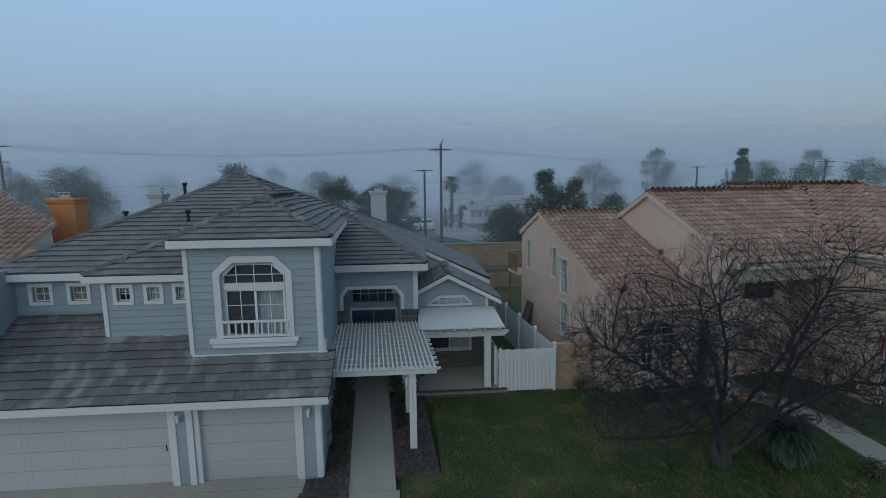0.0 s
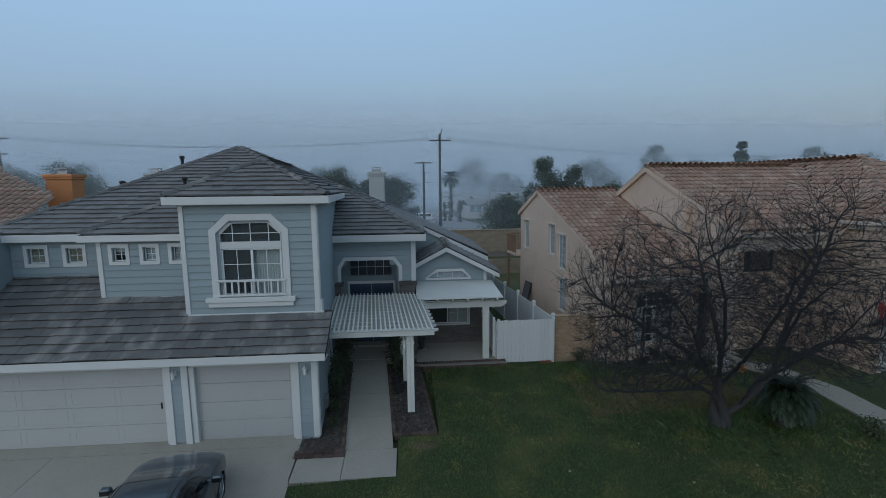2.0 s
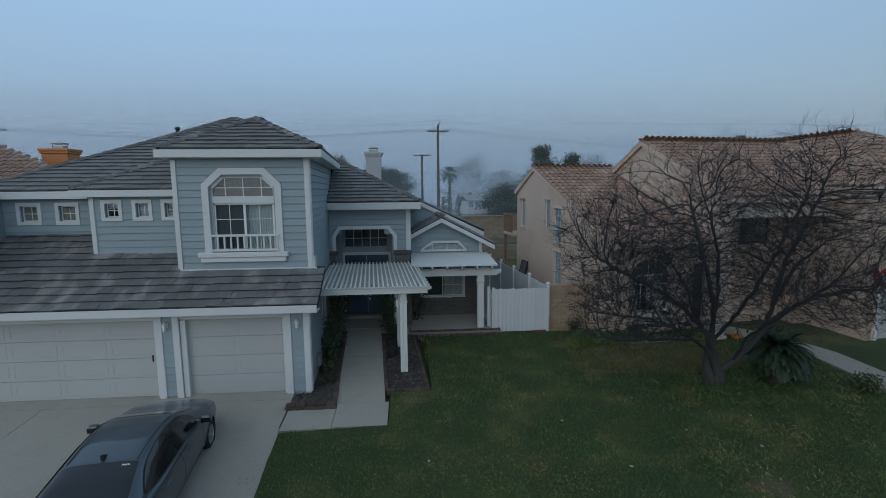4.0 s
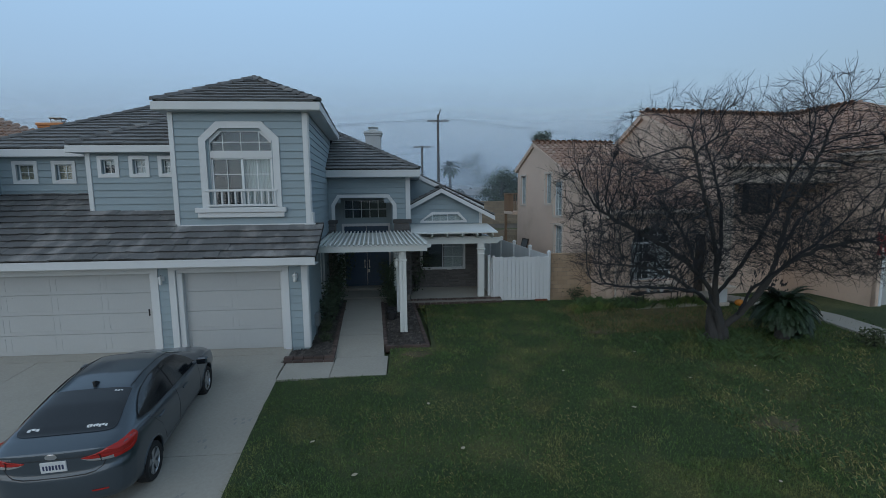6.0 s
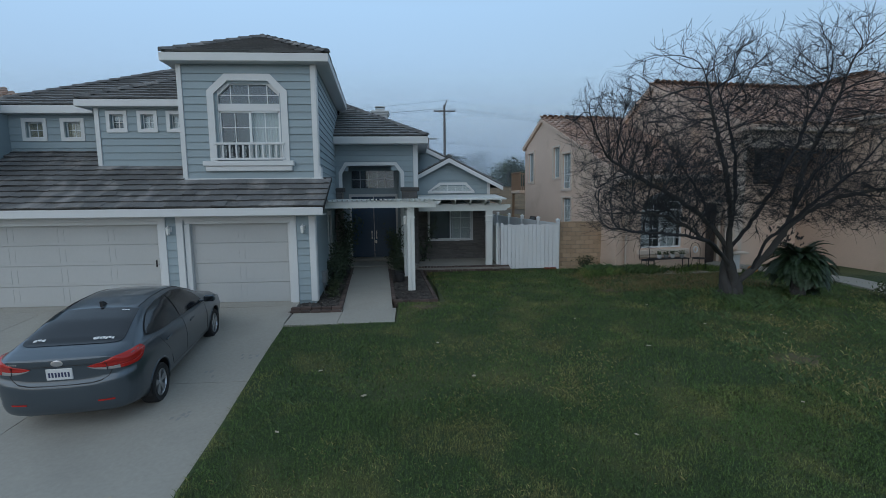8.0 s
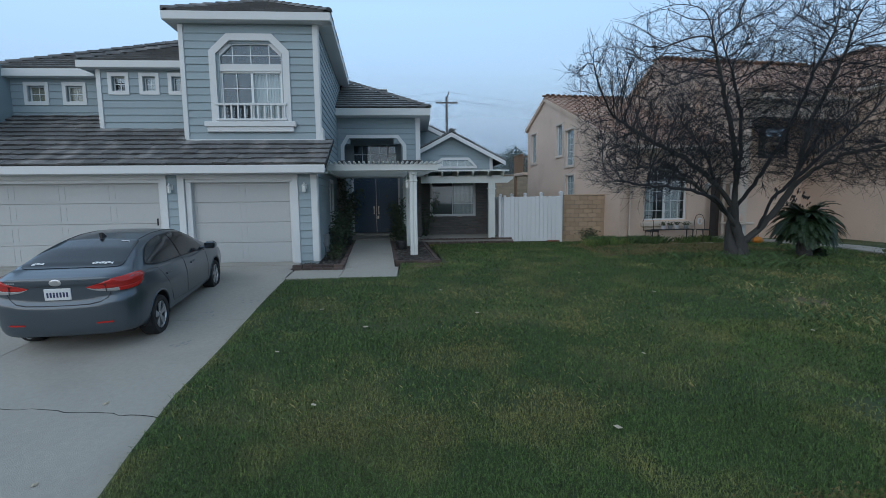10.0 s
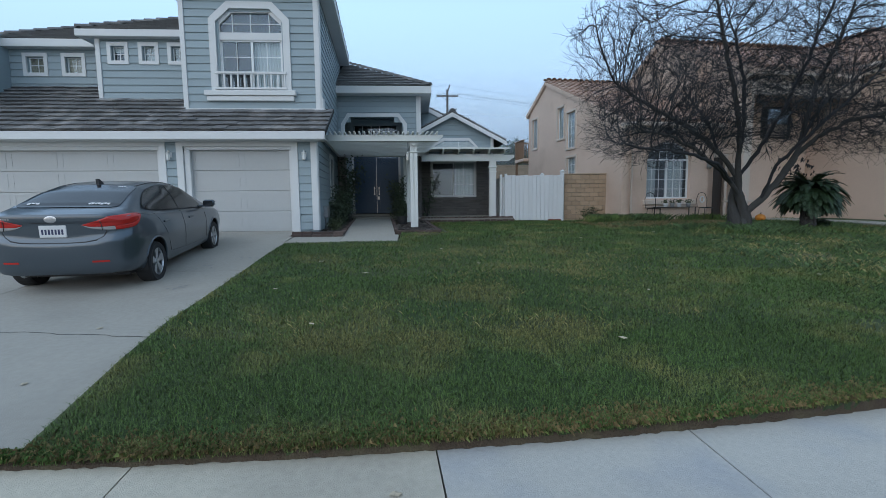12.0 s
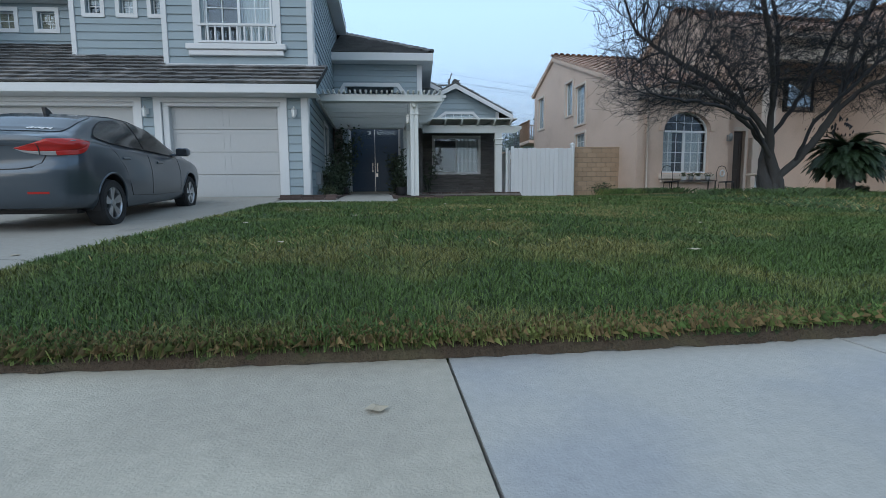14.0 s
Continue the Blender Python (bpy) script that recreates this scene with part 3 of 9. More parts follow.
# side walls
ws = wall(frame_skew(0, 0.0), 5.5, -0.3, 2.52, [(2.95, 3.75, 0.75, 2.05)])
siding(ws, frame_skew(0, 0.0), 0.0, 5.5, 0.02, 2.52, [(2.85, 3.85, 0.65, 2.15)])
ws2 = wall(frame_skew(-0.002, BY), 6.5, 2.50, 6.1)
siding(ws2, frame_skew(-0.002, BY), 0.0, 6.4, 2.54, 6.02)
wall(frame_side(BX0 + 0.16, BY) @ Matrix.Rotation(math.pi, 4, "Z") @ Matrix.Translation((-2.0, 0, 0)), 2.0, 2.9, 6.1)
wall(frame_side(G0 + 0.16, 0) @ Matrix.Rotation(math.pi, 4, "Z") @ Matrix.Translation((-BACK, 0, 0)), BACK, -0.3, 5.3)
wall(frame_x(G0, BACK), 11.4, -0.3, 4.9)
wall(frame_x(G0 + 11.4, BACK), 3.1, -0.3, 3.25)
# entry wall with an octagonal arch
we = wall(frame_x(-0.42, 5.5), 3.04, 2.6, 4.75, [(0.30, 2.40, 0, 3.55), (0.55, 2.12, 3.5, 3.74)])
siding(we, frame_x(-0.42, 5.5), 0.0, 3.04, 2.95, 4.6, [(0.24, 2.57, 0, 3.5), (0.28, 2.48, 3.5, 3.68), (0.42, 2.32, 3.68, 3.86)])
wall(frame_x(-0.5, 6.75), 3.12, -0.2, 4.7, [(0.55, 2.29, 0.22, 2.62), (0.60, 2.22, 2.95, 3.62)], material=SIDING)
wall(frame_side(2.62, 5.66), BACK - 5.66, -0.2, 4.6)
# the gable's front
wg = wall(frame_x(2.62, 6.65), 2.88, -0.2, 3.02, [(0.47, 2.16, 0.90, 2.20), (0.62, 2.15, 2.80, 3.01)])
siding(wg, frame_x(2.62, 6.65), 0, 2.88, 2.32, 3.05, [(0.40, 2.35, 2.3, 2.95), (0.8, 2.0, 2.95, 3.12)])
bm = bmesh.new()
prism(bm, [(2.62, 6.65, 3.02), (5.5, 6.65, 3.02), (5.5, 6.65, 3.14), (3.88, 6.65, 3.96), (2.62, 6.65, 3.32)], (0, 0.16, 0))
wgt = part("wall", bm, SIDING, house)
siding(wgt, frame_x(2.62, 6.65), 0, 2.88, 3.05, 4.0, [(0.8, 2.0, 2.9, 3.16)], limit=lambda z: (max(0.0, 1.26 - (3.97 - z) / 0.52), min(2.88, 1.26 + (3.97 - z) / 0.52)))
wall(frame_side(5.5, 6.65), BACK - 6.65, -0.2, 3.2)
# inside: dim rooms that close the openings
inside = part("partition", boxes((G0 + 0.2, -0.2, 0.8, 0.9, 0, 2.3), (G0 + 0.2, -0.5, 2.95, 3.05, 2.5, 5.2), (BX0 + 0.2, -0.4, 2.6, 2.7, 3, 6), (2.7, 5.45, 9.0, 9.1, 0, 3.1), (-0.5, 2.6, 8.4, 8.5, 0, 4.5),
                         (BX0 + 0.2, -0.2, 0.9, 2.6, 3.05, 3.15), (2.7, 5.45, 6.8, 9.0, 0.05, 0.15), (0.02, 2.6, 6.9, 8.4, 0.1, 0.2)), ROOM, house)

# roof
roof = part("roof", boxes((-9.3, 0.2, -0.30, -0.05, 2.24, 2.30)), DECK, house, "dark grey concrete shake roof")
SK = 0.585


def skz(y):
    return 2.38 + SK * (y + 0.40)


skirt = [(-9.42, -0.40, skz(-0.40)), (0.33, -0.40, skz(-0.40)), (0.33, 0.88, skz(0.88)), (BX0 + 0.02, 0.88, skz(0.88)), (BX0 + 0.02, 1.52, skz(1.52)),
         (-5.9, 1.52, skz(1.52)), (-5.9, 2.3, skz(2.3)), (-9.42, 2.3, skz(2.3))]
slab("deck", skirt, 0.10, DECK, roof)
shake_plane(roof, skirt, skirt[0], (1, 0, 0), (0, 1, SK), rng, single=True, tw=0.34, ex=0.275)
Z2, SL = 5.20, 0.500
PK = (-4.05, 7.45)
zR = lambda x: 4.74 + 0.4605 * (3.0 - x)
EA = 2.02
zA = lambda y: Z2 + SL * (y - EA)
plA = [(-9.4, EA, Z2), (-0.25, EA, Z2), (-0.25, 4.19, zA(4.19)), (PK[0], 7.6, zA(7.6))]
plL = [(-9.4, EA, Z2), (-9.4, 14.3, Z2), (PK[0], 7.6, zA(7.6))]
plR = [(3.0, 5.05, zR(3)), (3.0, 8.75, zR(3)), (5.95, 8.75, zR(5.95)), (5.95, 14.3, zR(5.95)), (2.8, 14.3, zR(2.8)), (PK[0], 7.6, zR(PK[0])), (-0.25, 4.19, zR(-0.25)), (-0.40, 6.9, zR(-0.40)), (-0.42, 8.47, zR(-0.42))]
plK = [(-9.4, 14.3, Z2), (2.8, 14.3, zR(2.8)), (PK[0], 7.6, zR(PK[0]))]
zE = lambda y: 4.74 + 0.5 * (y - 5.05)
plE = [(-0.36, 5.05, zE(5.05)), (3.0, 5.05, zE(5.05)), (-0.42, 8.47, zE(8.47))]
EB, EY = 6.21, 0.60
bxa, bxb = -3.68, 0.36
half = (bxb - bxa) / 2
apex = (bxb - SKEW * half - half, EY + half, EB + 0.5 * half)
bmid = apex[0]
plF = [(bxa, EY, EB), (bxb, EY, EB), apex]
back_ridge = (apex[0] - SKEW * 4.4, apex[1] + 4.4, apex[2])
plFl = [(bxa, EY, EB), apex, back_ridge, (bxa - SKEW * 3.2, EY + 3.2, EB)]
plFr = [(bxb, EY, EB), apex, back_ridge, (bxb - SKEW * 6.6, EY + 6.6, EB)]
# the bump between box and left wing
Bx, EBB = -6.26, 1.30
plB = [(Bx, EBB, Z2 + 0.02), (-3.3, EBB, Z2 + 0.02), (-3.3, EBB - Bx - 3.3, Z2 + 0.02 + SL * (-3.3 - Bx))]
for p in (plA, plL, plR, plK, plE, plF, plFl, plFr, plB):
    slab("deck", p, 0.08, DECK, roof)
up_y, up_mx = (0, 1, 0.5), (-1, 0, 0.4605)
shake_plane(roof, plA, plA[0], (1, 0, 0), (0, 1, SL), rng)
shake_plane(roof, plL, plL[0], (0, 1, 0), (1, 0, 0.545), rng)
shake_plane(roof, plR, (5.95, 5.05, zR(5.95)), (0, 1, 0), up_mx, rng)
shake_plane(roof, plE, plE[0], (1, 0, 0), up_y, rng)
shake_plane(roof, plF, plF[0], (1, 0, 0), up_y, rng)
shake_plane(roof, plFl, plFl[0], (-SKEW, 1, 0), (1, SKEW, 0.5), rng)
shake_plane(roof, plFr, plFr[0], (-SKEW, 1, 0), (-1, -SKEW, 0.5), rng)
shake_plane(roof, plB, plB[0], (1, 0, 0), (0, 1, SL), rng)
# front gable roof
gz = lambda x: 4.10 - 0.52 * abs(x - 3.88)
plGr = [(3.88, 6.30, gz(3.88)), (5.95, 6.30, gz(5.95)), (5.95, 9.2, gz(5.95)), (3.88, 9.6, gz(3.88))]
plGl = [(3.88, 6.30, gz(3.88)), (2.62, 6.30, gz(2.62)), (2.62, 9.6, gz(2.62)), (3.88, 9.6, gz(3.88))]
for p in (plGr, plGl):
    slab("deck", p, 0.08, DECK, roof)
shake_plane(roof, plGr, (5.95, 6.30, gz(5.95)), (0, 1, 0), (-1, 0, 0.52), rng)
shake_plane(roof, plGl, (1.8, 6.30, gz(1.8)), (0, 1, 0), (1, 0, 0.52), rng)
for a, b in (((-9.4, EA, Z2), (PK[0], 7.58, zA(7.58))), ((-0.25, 4.19, zR(-0.25)), (PK[0], 7.58, zA(7.58))), ((-9.4, 14.3, Z2), (PK[0], 7.6, zA(7.6))), ((2.8, 14.3, zR(2.8)), (PK[0], 7.6, zA(7.6))),
             ((3.0, 5.05, zE(5.05)), (-0.42, 8.47, zE(8.47))), ((bxa, EY, EB), apex), ((bxb, EY, EB), apex), (apex, (back_ridge[0], back_ridge[1] - 0.4, apex[2])),
             (plB[0], plB[2]), ((3.88, 6.28, gz(3.88)), (3.88, 9.4, gz(3.88)))):
    cap_row(roof, a, b, SHAKE_CAP)

# white fascia, rakes and soffits
fas = [(-9.45, 0.31, -0.43, -0.39, 2.18, 2.37), (-9.45, 0.31, -0.39, 0.02, 2.17, 2.20), (-9.45, -6.30, 1.98, 2.02, 4.98, 5.19), (-9.45, -6.30, 2.02, 2.27, 4.98, 5.01),
       (-6.30, -3.43, 1.26, 1.30, 5.03, 5.21), (-6.30, -3.43, 1.30, 1.52, 5.03, 5.06), (-6.30, -6.26, 1.30, 2.02, 5.03, 5.21),
       (-3.72, 0.40, 0.56, 0.60, 6.00, 6.20), (-3.72, 0.40, 0.60, 0.86, 5.99, 6.02),
       (-0.36, 3.04, 5.01, 5.05, 4.47, 4.72), (-0.36, 3.04, 5.05, 5.52, 4.47, 4.50), (3.0, 3.04, 5.05, 8.75, 4.47, 4.72), (2.62, 3.0, 5.5, 8.75, 4.47, 4.50)]
for r in fas:
    flat_boards("fascia", [r], TRIM, house, 0.008)
for r in ((0.36, 0.40, 0.605, 7.2, 6.00, 6.20), (0.02, 0.36, 0.865, 7.2, 5.99, 6.02), (-3.72, -3.68, 0.605, 3.6, 6.00, 6.20), (-3.68, -3.40, 0.865, 3.6, 5.99, 6.02)):
    flat_boards("fascia", [r], TRIM, house, 0.008, shear(0.60))



def rake(a, b, drop, thick, name="rake_board"):
    bm = bmesh.new()
    a, b = Vector(a), Vector(b)
    prism(bm, [a, b, b - Vector((0, 0, drop)), a - Vector((0, 0, drop))], (0, thick, 0))
    part(name, bm, TRIM, house)


rake((3.88, 6.26, 4.06), (5.98, 6.26, 2.97), 0.16, 0.04)
rake((3.88, 6.26, 4.06), (2.62, 6.26, 3.405), 0.16, 0.04)
rake((3.0, 8.72, 4.72), (5.95, 8.72, 3.28), 0.18, 0.04)
bm = bmesh.new()
prism(bm, [(2.62, 8.80, 3.0), (5.5, 8.80, 3.0), (5.5, 8.80, 3.40), (3.0, 8.80, 4.62), (2.62, 8.80, 4.62)], (0, 0.1, 0))
part("wall", bm, SIDING, house)

# corner boards and jamb trims: (x0, x1, y0, y1, z0, z1)
for r in ((-0.12, 0.030, -0.05, 0.0, 0.0, 2.20), (-0.01, 0.045, -0.035, 0.11, 0.0, 2.40),
          (G0, G0 + 0.12, -0.05, 0.0, 0.0, 2.20),
          (BX0 - 0.02, BX0 + 0.10, BY - 0.05, BY, 3.08, 5.97), (-0.115, 0.015, BY - 0.05, BY, 3.08, 5.99), (-0.01, 0.036, BY - 0.033, BY + 0.09, 3.05, 5.99), (0.0, 0.07, BY - 0.03, BY + 0.2, 3.05, 3.4),
          (-5.94, -5.82, 1.45, 1.5, 3.46, 5.06), (-9.07, -8.95, 2.20, 2.25, 3.85, 5.06), (2.50, 2.64, 5.45, 5.50, 2.92, 4.54), (2.62, 2.67, 5.46, 5.62, 2.92, 4.54),
          (5.40, 5.52, 6.60, 6.65, 2.35, 3.14), (BX0, 0.12, BY - 0.056, BY, 3.02, 3.12), (-5.9, BX0, 1.444, 1.5, 3.42, 3.49), (-9.05, -5.9, 2.194, 2.25, 3.82, 3.88)):
    flat_boards("corner_board", [r], TRIM, house, 0.005)
for x0, x1 in ((0.45, 5.33), (5.90, 8.46)):
    a, b = G0 + x0, G0 + x1
    for r in ((a - 0.16, a, -0.05, 0.0, -0.03, 2.17), (b, b + 0.16, -0.05, 0.0, -0.03, 2.17), (a - 0.16, b + 0.16, -0.052, 0.0, 2.06, 2.175)):
        flat_boards("jamb_trim", [r], TRIM, house, 0.006)
    # recessed lining
    for r in ((a, a + 0.14, 0.0, 0.18, -0.03, 1.979), (b - 0.06, b, 0.0, 0.18, -0.03, 1.979), (a, b, 0.0, 0.18, 1.98, 2.085)):
        flat_boards("jamb_trim", [r], TRIM, house, 0.01)


# garage doors of four stamped sections each
def garage_door(x0, x1, cols):
    door = part("garage_door", boxes((x0, x1, 0.14, 0.18, -0.03, 2.02)), GDOOR, house, "white sectional garage door, closed")
    sh = 0.505
    for k in range(4):
        z0 = -0.02 + k * sh
        bm = boxes((x0, x1, 0.115, 0.15, z0 + 0.004, z0 + sh - 0.004), bevel=0.008)
        part("section", bm, GDOOR, door)
        cw = (x1 - x0) / cols
        for c in range(cols):
            a, b = x0 + c * cw + 0.055, x0 + (c + 1) * cw - 0.055
            bm = bmesh.new()
            out = [(a, 0.114, z0 + 0.07), (b, 0.114, z0 + 0.07), (b, 0.114, z0 + sh - 0.06), (a, 0.114, z0 + sh - 0.06)]
            inn = [(a + 0.03, 0.114, z0 + 0.10), (b - 0.03, 0.114, z0 + 0.10), (b - 0.03, 0.114, z0 + sh - 0.09), (a + 0.03, 0.114, z0 + sh - 0.09)]
            ring_prism(bm, out, inn, (0, -0.005, 0))
            part("panel", bm, GDOOR, door)
    part("weather_strip", boxes((x0, x1, 0.105, 0.16, -0.045, -0.018)), DARKMETAL, door)
    return door


garage_door(G0 + 0.59, G0 + 5.27, 4)
garage_door(G0 + 6.03, G0 + 8.40, 2)
part("handle", boxes((-3.83, -3.80, -0.07, -0.04, 0.95, 1.12), bevel=0.006), DARKMETAL, house, "small dark lever on the door jamb")
# ---- windows, entry and porch of the blue house ----


def pane_part(parent, x0, x1, y, z0, z1, m=None, pts=None):
    bm = bmesh.new()
    if pts is None:
        pts = [(x0, y, z0), (x1, y, z0), (x1, y, z1), (x0, y, z1)]
    prism(bm, pts, (0, 0.006, 0))
    if m is not None:
        bmesh.ops.transform(bm, matrix=m, verts=bm.verts)
    ob = part("pane", bm, GLASS, parent)
    ob.visible_shadow = False
    return ob


def rect_window(parent, x0, x1, z0, z1, y, trim=0.12, cols=2, rows=2, m=None, frame_mat=WINFRAME, trim_mat=TRIM, blind=None, slider=False, proud=0.045, depth=0.07, name="window", label="", slats=False, bare=(), blind_mat=None):
    """Framed window facing -y: outer casing as the window's own mesh, with sashes, panes, glazing bars and a blind under it."""
    bm = bmesh.new()
    ring_prism(bm, [(x0, y - proud, z0), (x1, y - proud, z0), (x1, y - proud, z1), (x0, y - proud, z1)],
               [(x0 + trim, y - proud, z0 + trim), (x1 - trim, y - proud, z0 + trim), (x1 - trim, y - proud, z1 - trim), (x0 + trim, y - proud, z1 - trim)], (0, proud + 0.012, 0))
    if m is not None:
        bmesh.ops.transform(bm, matrix=m, verts=bm.verts)
    win = part(name, bm, trim_mat, parent, label)
    a, b, c, d = x0 + trim - 0.004, x1 - trim + 0.004, z0 + trim - 0.004, z1 - trim + 0.004
    ft = 0.035
    units = [(a, (a + b) / 2 + 0.015), ((a + b) / 2 - 0.015, b)] if slider else [(a, b)]
    for k, (p, q) in enumerate(units):
        yy = y + depth - (0.02 if slider and k else 0)
        bm = bmesh.new()
        ring_prism(bm, [(p, yy, c), (q, yy, c), (q, yy, d), (p, yy, d)], [(p + ft, yy, c + ft), (q - ft, yy, c + ft), (q - ft, yy, d - ft), (p + ft, yy, d - ft)], (0, 0.035, 0))
        if m is not None:
            bmesh.ops.transform(bm, matrix=m, verts=bm.verts)
        part("sash", bm, frame_mat, win)
        pane_part(win, p + ft, q - ft, yy + 0.02, c + ft, d - ft, m)
        if k in bare:
            part("insect_screen", boxes((p + ft, q - ft, yy + 0.030, yy + 0.033, c + ft, d - ft)), SCREEN, win)
            continue
        cc = cols
        for i in range(1, cc):
            xx = p + ft + (q - p - 2 * ft) * i / cc
            bm = boxes((xx - 0.009, xx + 0.009, yy + 0.012, yy + 0.019, c + ft, d - ft))
            if m is not None:
                bmesh.ops.transform(bm, matrix=m, verts=bm.verts)
            part("glazing_bar", bm, frame_mat, win)
        for j in range(1, rows):
            zz = c + ft + (d - c - 2 * ft) * j / rows
            bm = boxes((p + ft, q - ft, yy + 0.010, yy + 0.019, zz - 0.009, zz + 0.009))
            if m is not None:
                bmesh.ops.transform(bm, matrix=m, verts=bm.verts)
            part("glazing_bar", bm, frame_mat, win)
    if blind:
        for (p, q, zt) in blind:
            if slats:
                bm = bmesh.new()
                z = c + zt * (d - c)
                while z < d - 0.02:
                    box(bm, p, q, y + depth + 0.028, y + depth + 0.034, z, z + 0.033)
                    z += 0.037
            else:
                bm = bmesh.new()
                k = max(4, int((q - p) / 0.07))
                for i in range(k):
                    u0, u1 = p + (q - p) * i / k, p + (q - p) * (i + 1) / k
                    prism(bm, [(u0, y + depth + 0.05 + 0.02 * (i % 2), c), (u1, y + depth + 0.05 + 0.02 * ((i + 1) % 2), c), (u1, y + depth + 0.05 + 0.02 * ((i + 1) % 2), d), (u0, y + depth + 0.05 + 0.02 * (i % 2), d)], (0, 0.004, 0))
            if m is not None:
                bmesh.ops.transform(bm, matrix=m, verts=bm.verts)
            part("blind", bm, blind_mat or BLIND, win, "pale slatted blind" if slats else "pale gathered curtain")
    return win


for k, (a, b, c, d) in enumerate(AWIN):
    rect_window(house, a - 9.05, b - 9.05, c, d, 2.25, trim=0.098, blind=[(a - 9.05 + 0.1, b - 9.05 - 0.1, 0.0)], slats=True, blind_mat=CREAM)
for k, (a, b, c, d) in enumerate(BWIN):
    rect_window(house, a - 5.92, b - 5.92, c, d, 1.5, trim=0.095, blind=[(a - 5.92 + 0.14, b - 5.92 - 0.14, 0.0)] if k else [(a - 5.92 + 0.14, b - 5.92 - 0.14, 0.62)], slats=True)

# the big octagonal-headed window with its little balustrade
bx = lambda u: BX0 + u
yo = BY - 0.06
outer = [(-2.73, yo, 3.56), (-0.72, yo, 3.56), (-0.72, yo, 5.33), (-1.14, yo, 5.75), (-2.27, yo, 5.75), (-2.73, yo, 5.33)]
inner = [(-2.56, yo, 3.56), (-0.89, yo, 3.56), (-0.89, yo, 5.26), (-1.21, yo, 5.58), (-2.20, yo, 5.58), (-2.56, yo, 5.26)]
bm = bmesh.new()
for i in (1, 2, 3, 4, 5):
    j = (i + 1) % 6
    prism(bm, [outer[i], outer[j], inner[j], inner[i]], (0, 0.075, 0))
bigwin = part("window", bm, TRIM, house, "tall white window with clipped corners and low balustrade")
# lining plate with two openings
yl = BY + 0.02
plate = bmesh.new()
low_o, low_i = [(-2.56, yl, 3.56), (-0.89, yl, 3.56), (-0.89, yl, 4.93), (-2.56, yl, 4.93)], [(-2.48, yl, 3.64), (-0.95, yl, 3.64), (-0.95, yl, 4.84), (-2.48, yl, 4.84)]
ring_prism(plate, low_o, low_i, (0, 0.10, 0))
part("lining", plate, TRIM, bigwin)
plate = bmesh.new()
top_o = [(-2.56, yl, 4.93), (-0.89, yl, 4.93), (-0.89, yl, 5.26), (-1.21, yl, 5.58), (-2.20, yl, 5.58), (-2.56, yl, 5.26)]
top_i = [(-2.48, yl, 5.02), (-0.95, yl, 5.02), (-0.95, yl, 5.21), (-1.25, yl, 5.50), (-2.17, yl, 5.50), (-2.48, yl, 5.21)]
ring_prism(plate, top_o, top_i, (0, 0.10, 0))
part("lining", plate, TRIM, bigwin)
pane_part(bigwin, 0, 0, 0, 0, 0, pts=[(p[0], yl + 0.05, p[2]) for p in top_i])
pane_part(bigwin, -2.48, -1.72, yl + 0.06, 3.64, 4.84)
pane_part(bigwin, -1.70, -0.95, yl + 0.045, 3.64, 4.84)
for r in ((-1.735, -1.675, yl + 0.02, yl + 0.07, 3.64, 4.84), (-2.48, -2.445, yl + 0.04, yl + 0.08, 3.64, 4.84), (-0.985, -0.95, yl + 0.02, yl + 0.06, 3.64, 4.84), (-2.48, -1.7, yl + 0.04, yl + 0.08, 4.80, 4.84), (-1.7, -0.95, yl + 0.02, yl + 0.06, 4.80, 4.84)):
    part("sash", boxes(r), WINFRAME, bigwin)
for r in [(-2.48, -0.95, yl + 0.036, yl + 0.046, 5.23, 5.25)] + [(x - 0.009, x + 0.009, yl + 0.034, yl + 0.046, 5.02, 5.50) for x in (-2.17, -1.715, -1.25)] + \
        [(-2.45, -0.97, yl + 0.030, yl + 0.040, z - 0.009, z + 0.009) for z in (4.0, 4.42)] + [(x - 0.009, x + 0.009, yl + 0.028, yl + 0.040, 3.64, 4.84) for x in (-2.09, -1.33)]:
    part("glazing_bar", boxes(r), WINFRAME, bigwin)
bm = bmesh.new()
for i in range(22):
    u0, u1 = -1.70 + 0.75 * i / 22, -1.70 + 0.75 * (i + 1) / 22
    prism(bm, [(u0, yl + 0.16 + 0.02 * (i % 2), 3.6), (u1, yl + 0.16 + 0.02 * ((i + 1) % 2), 3.6), (u1, yl + 0.16 + 0.02 * ((i + 1) % 2), 4.86), (u0, yl + 0.16 + 0.02 * (i % 2), 4.86)], (0, 0.004, 0))
part("curtain", bm, BLIND, bigwin, "pale half-drawn curtain")
part("insect_screen", boxes((-2.44, -1.72, yl + 0.085, yl + 0.088, 3.66, 4.82)), SCREEN, bigwin)
part("shade", boxes((-2.5, -0.93, yl + 0.12, yl + 0.125, 4.98, 5.52)), SCREEN, bigwin, "dim roller shade behind the upper lights")
part("sill", boxes((-2.90, -0.60, BY - 0.14, BY, 3.43, 3.56), bevel=0.012), TRIM, bigwin)
part("sill", boxes((-2.85, -0.66, BY - 0.10, BY, 3.30, 3.428), bevel=0.012), TRIM, bigwin)
for r in ((-2.62, -0.82, BY - 0.10, BY - 0.04, 3.97, 4.03), (-2.62, -0.82, BY - 0.10, BY - 0.04, 3.585, 3.64)):
    part("rail", boxes(r, bevel=0.008), TRIM, bigwin)
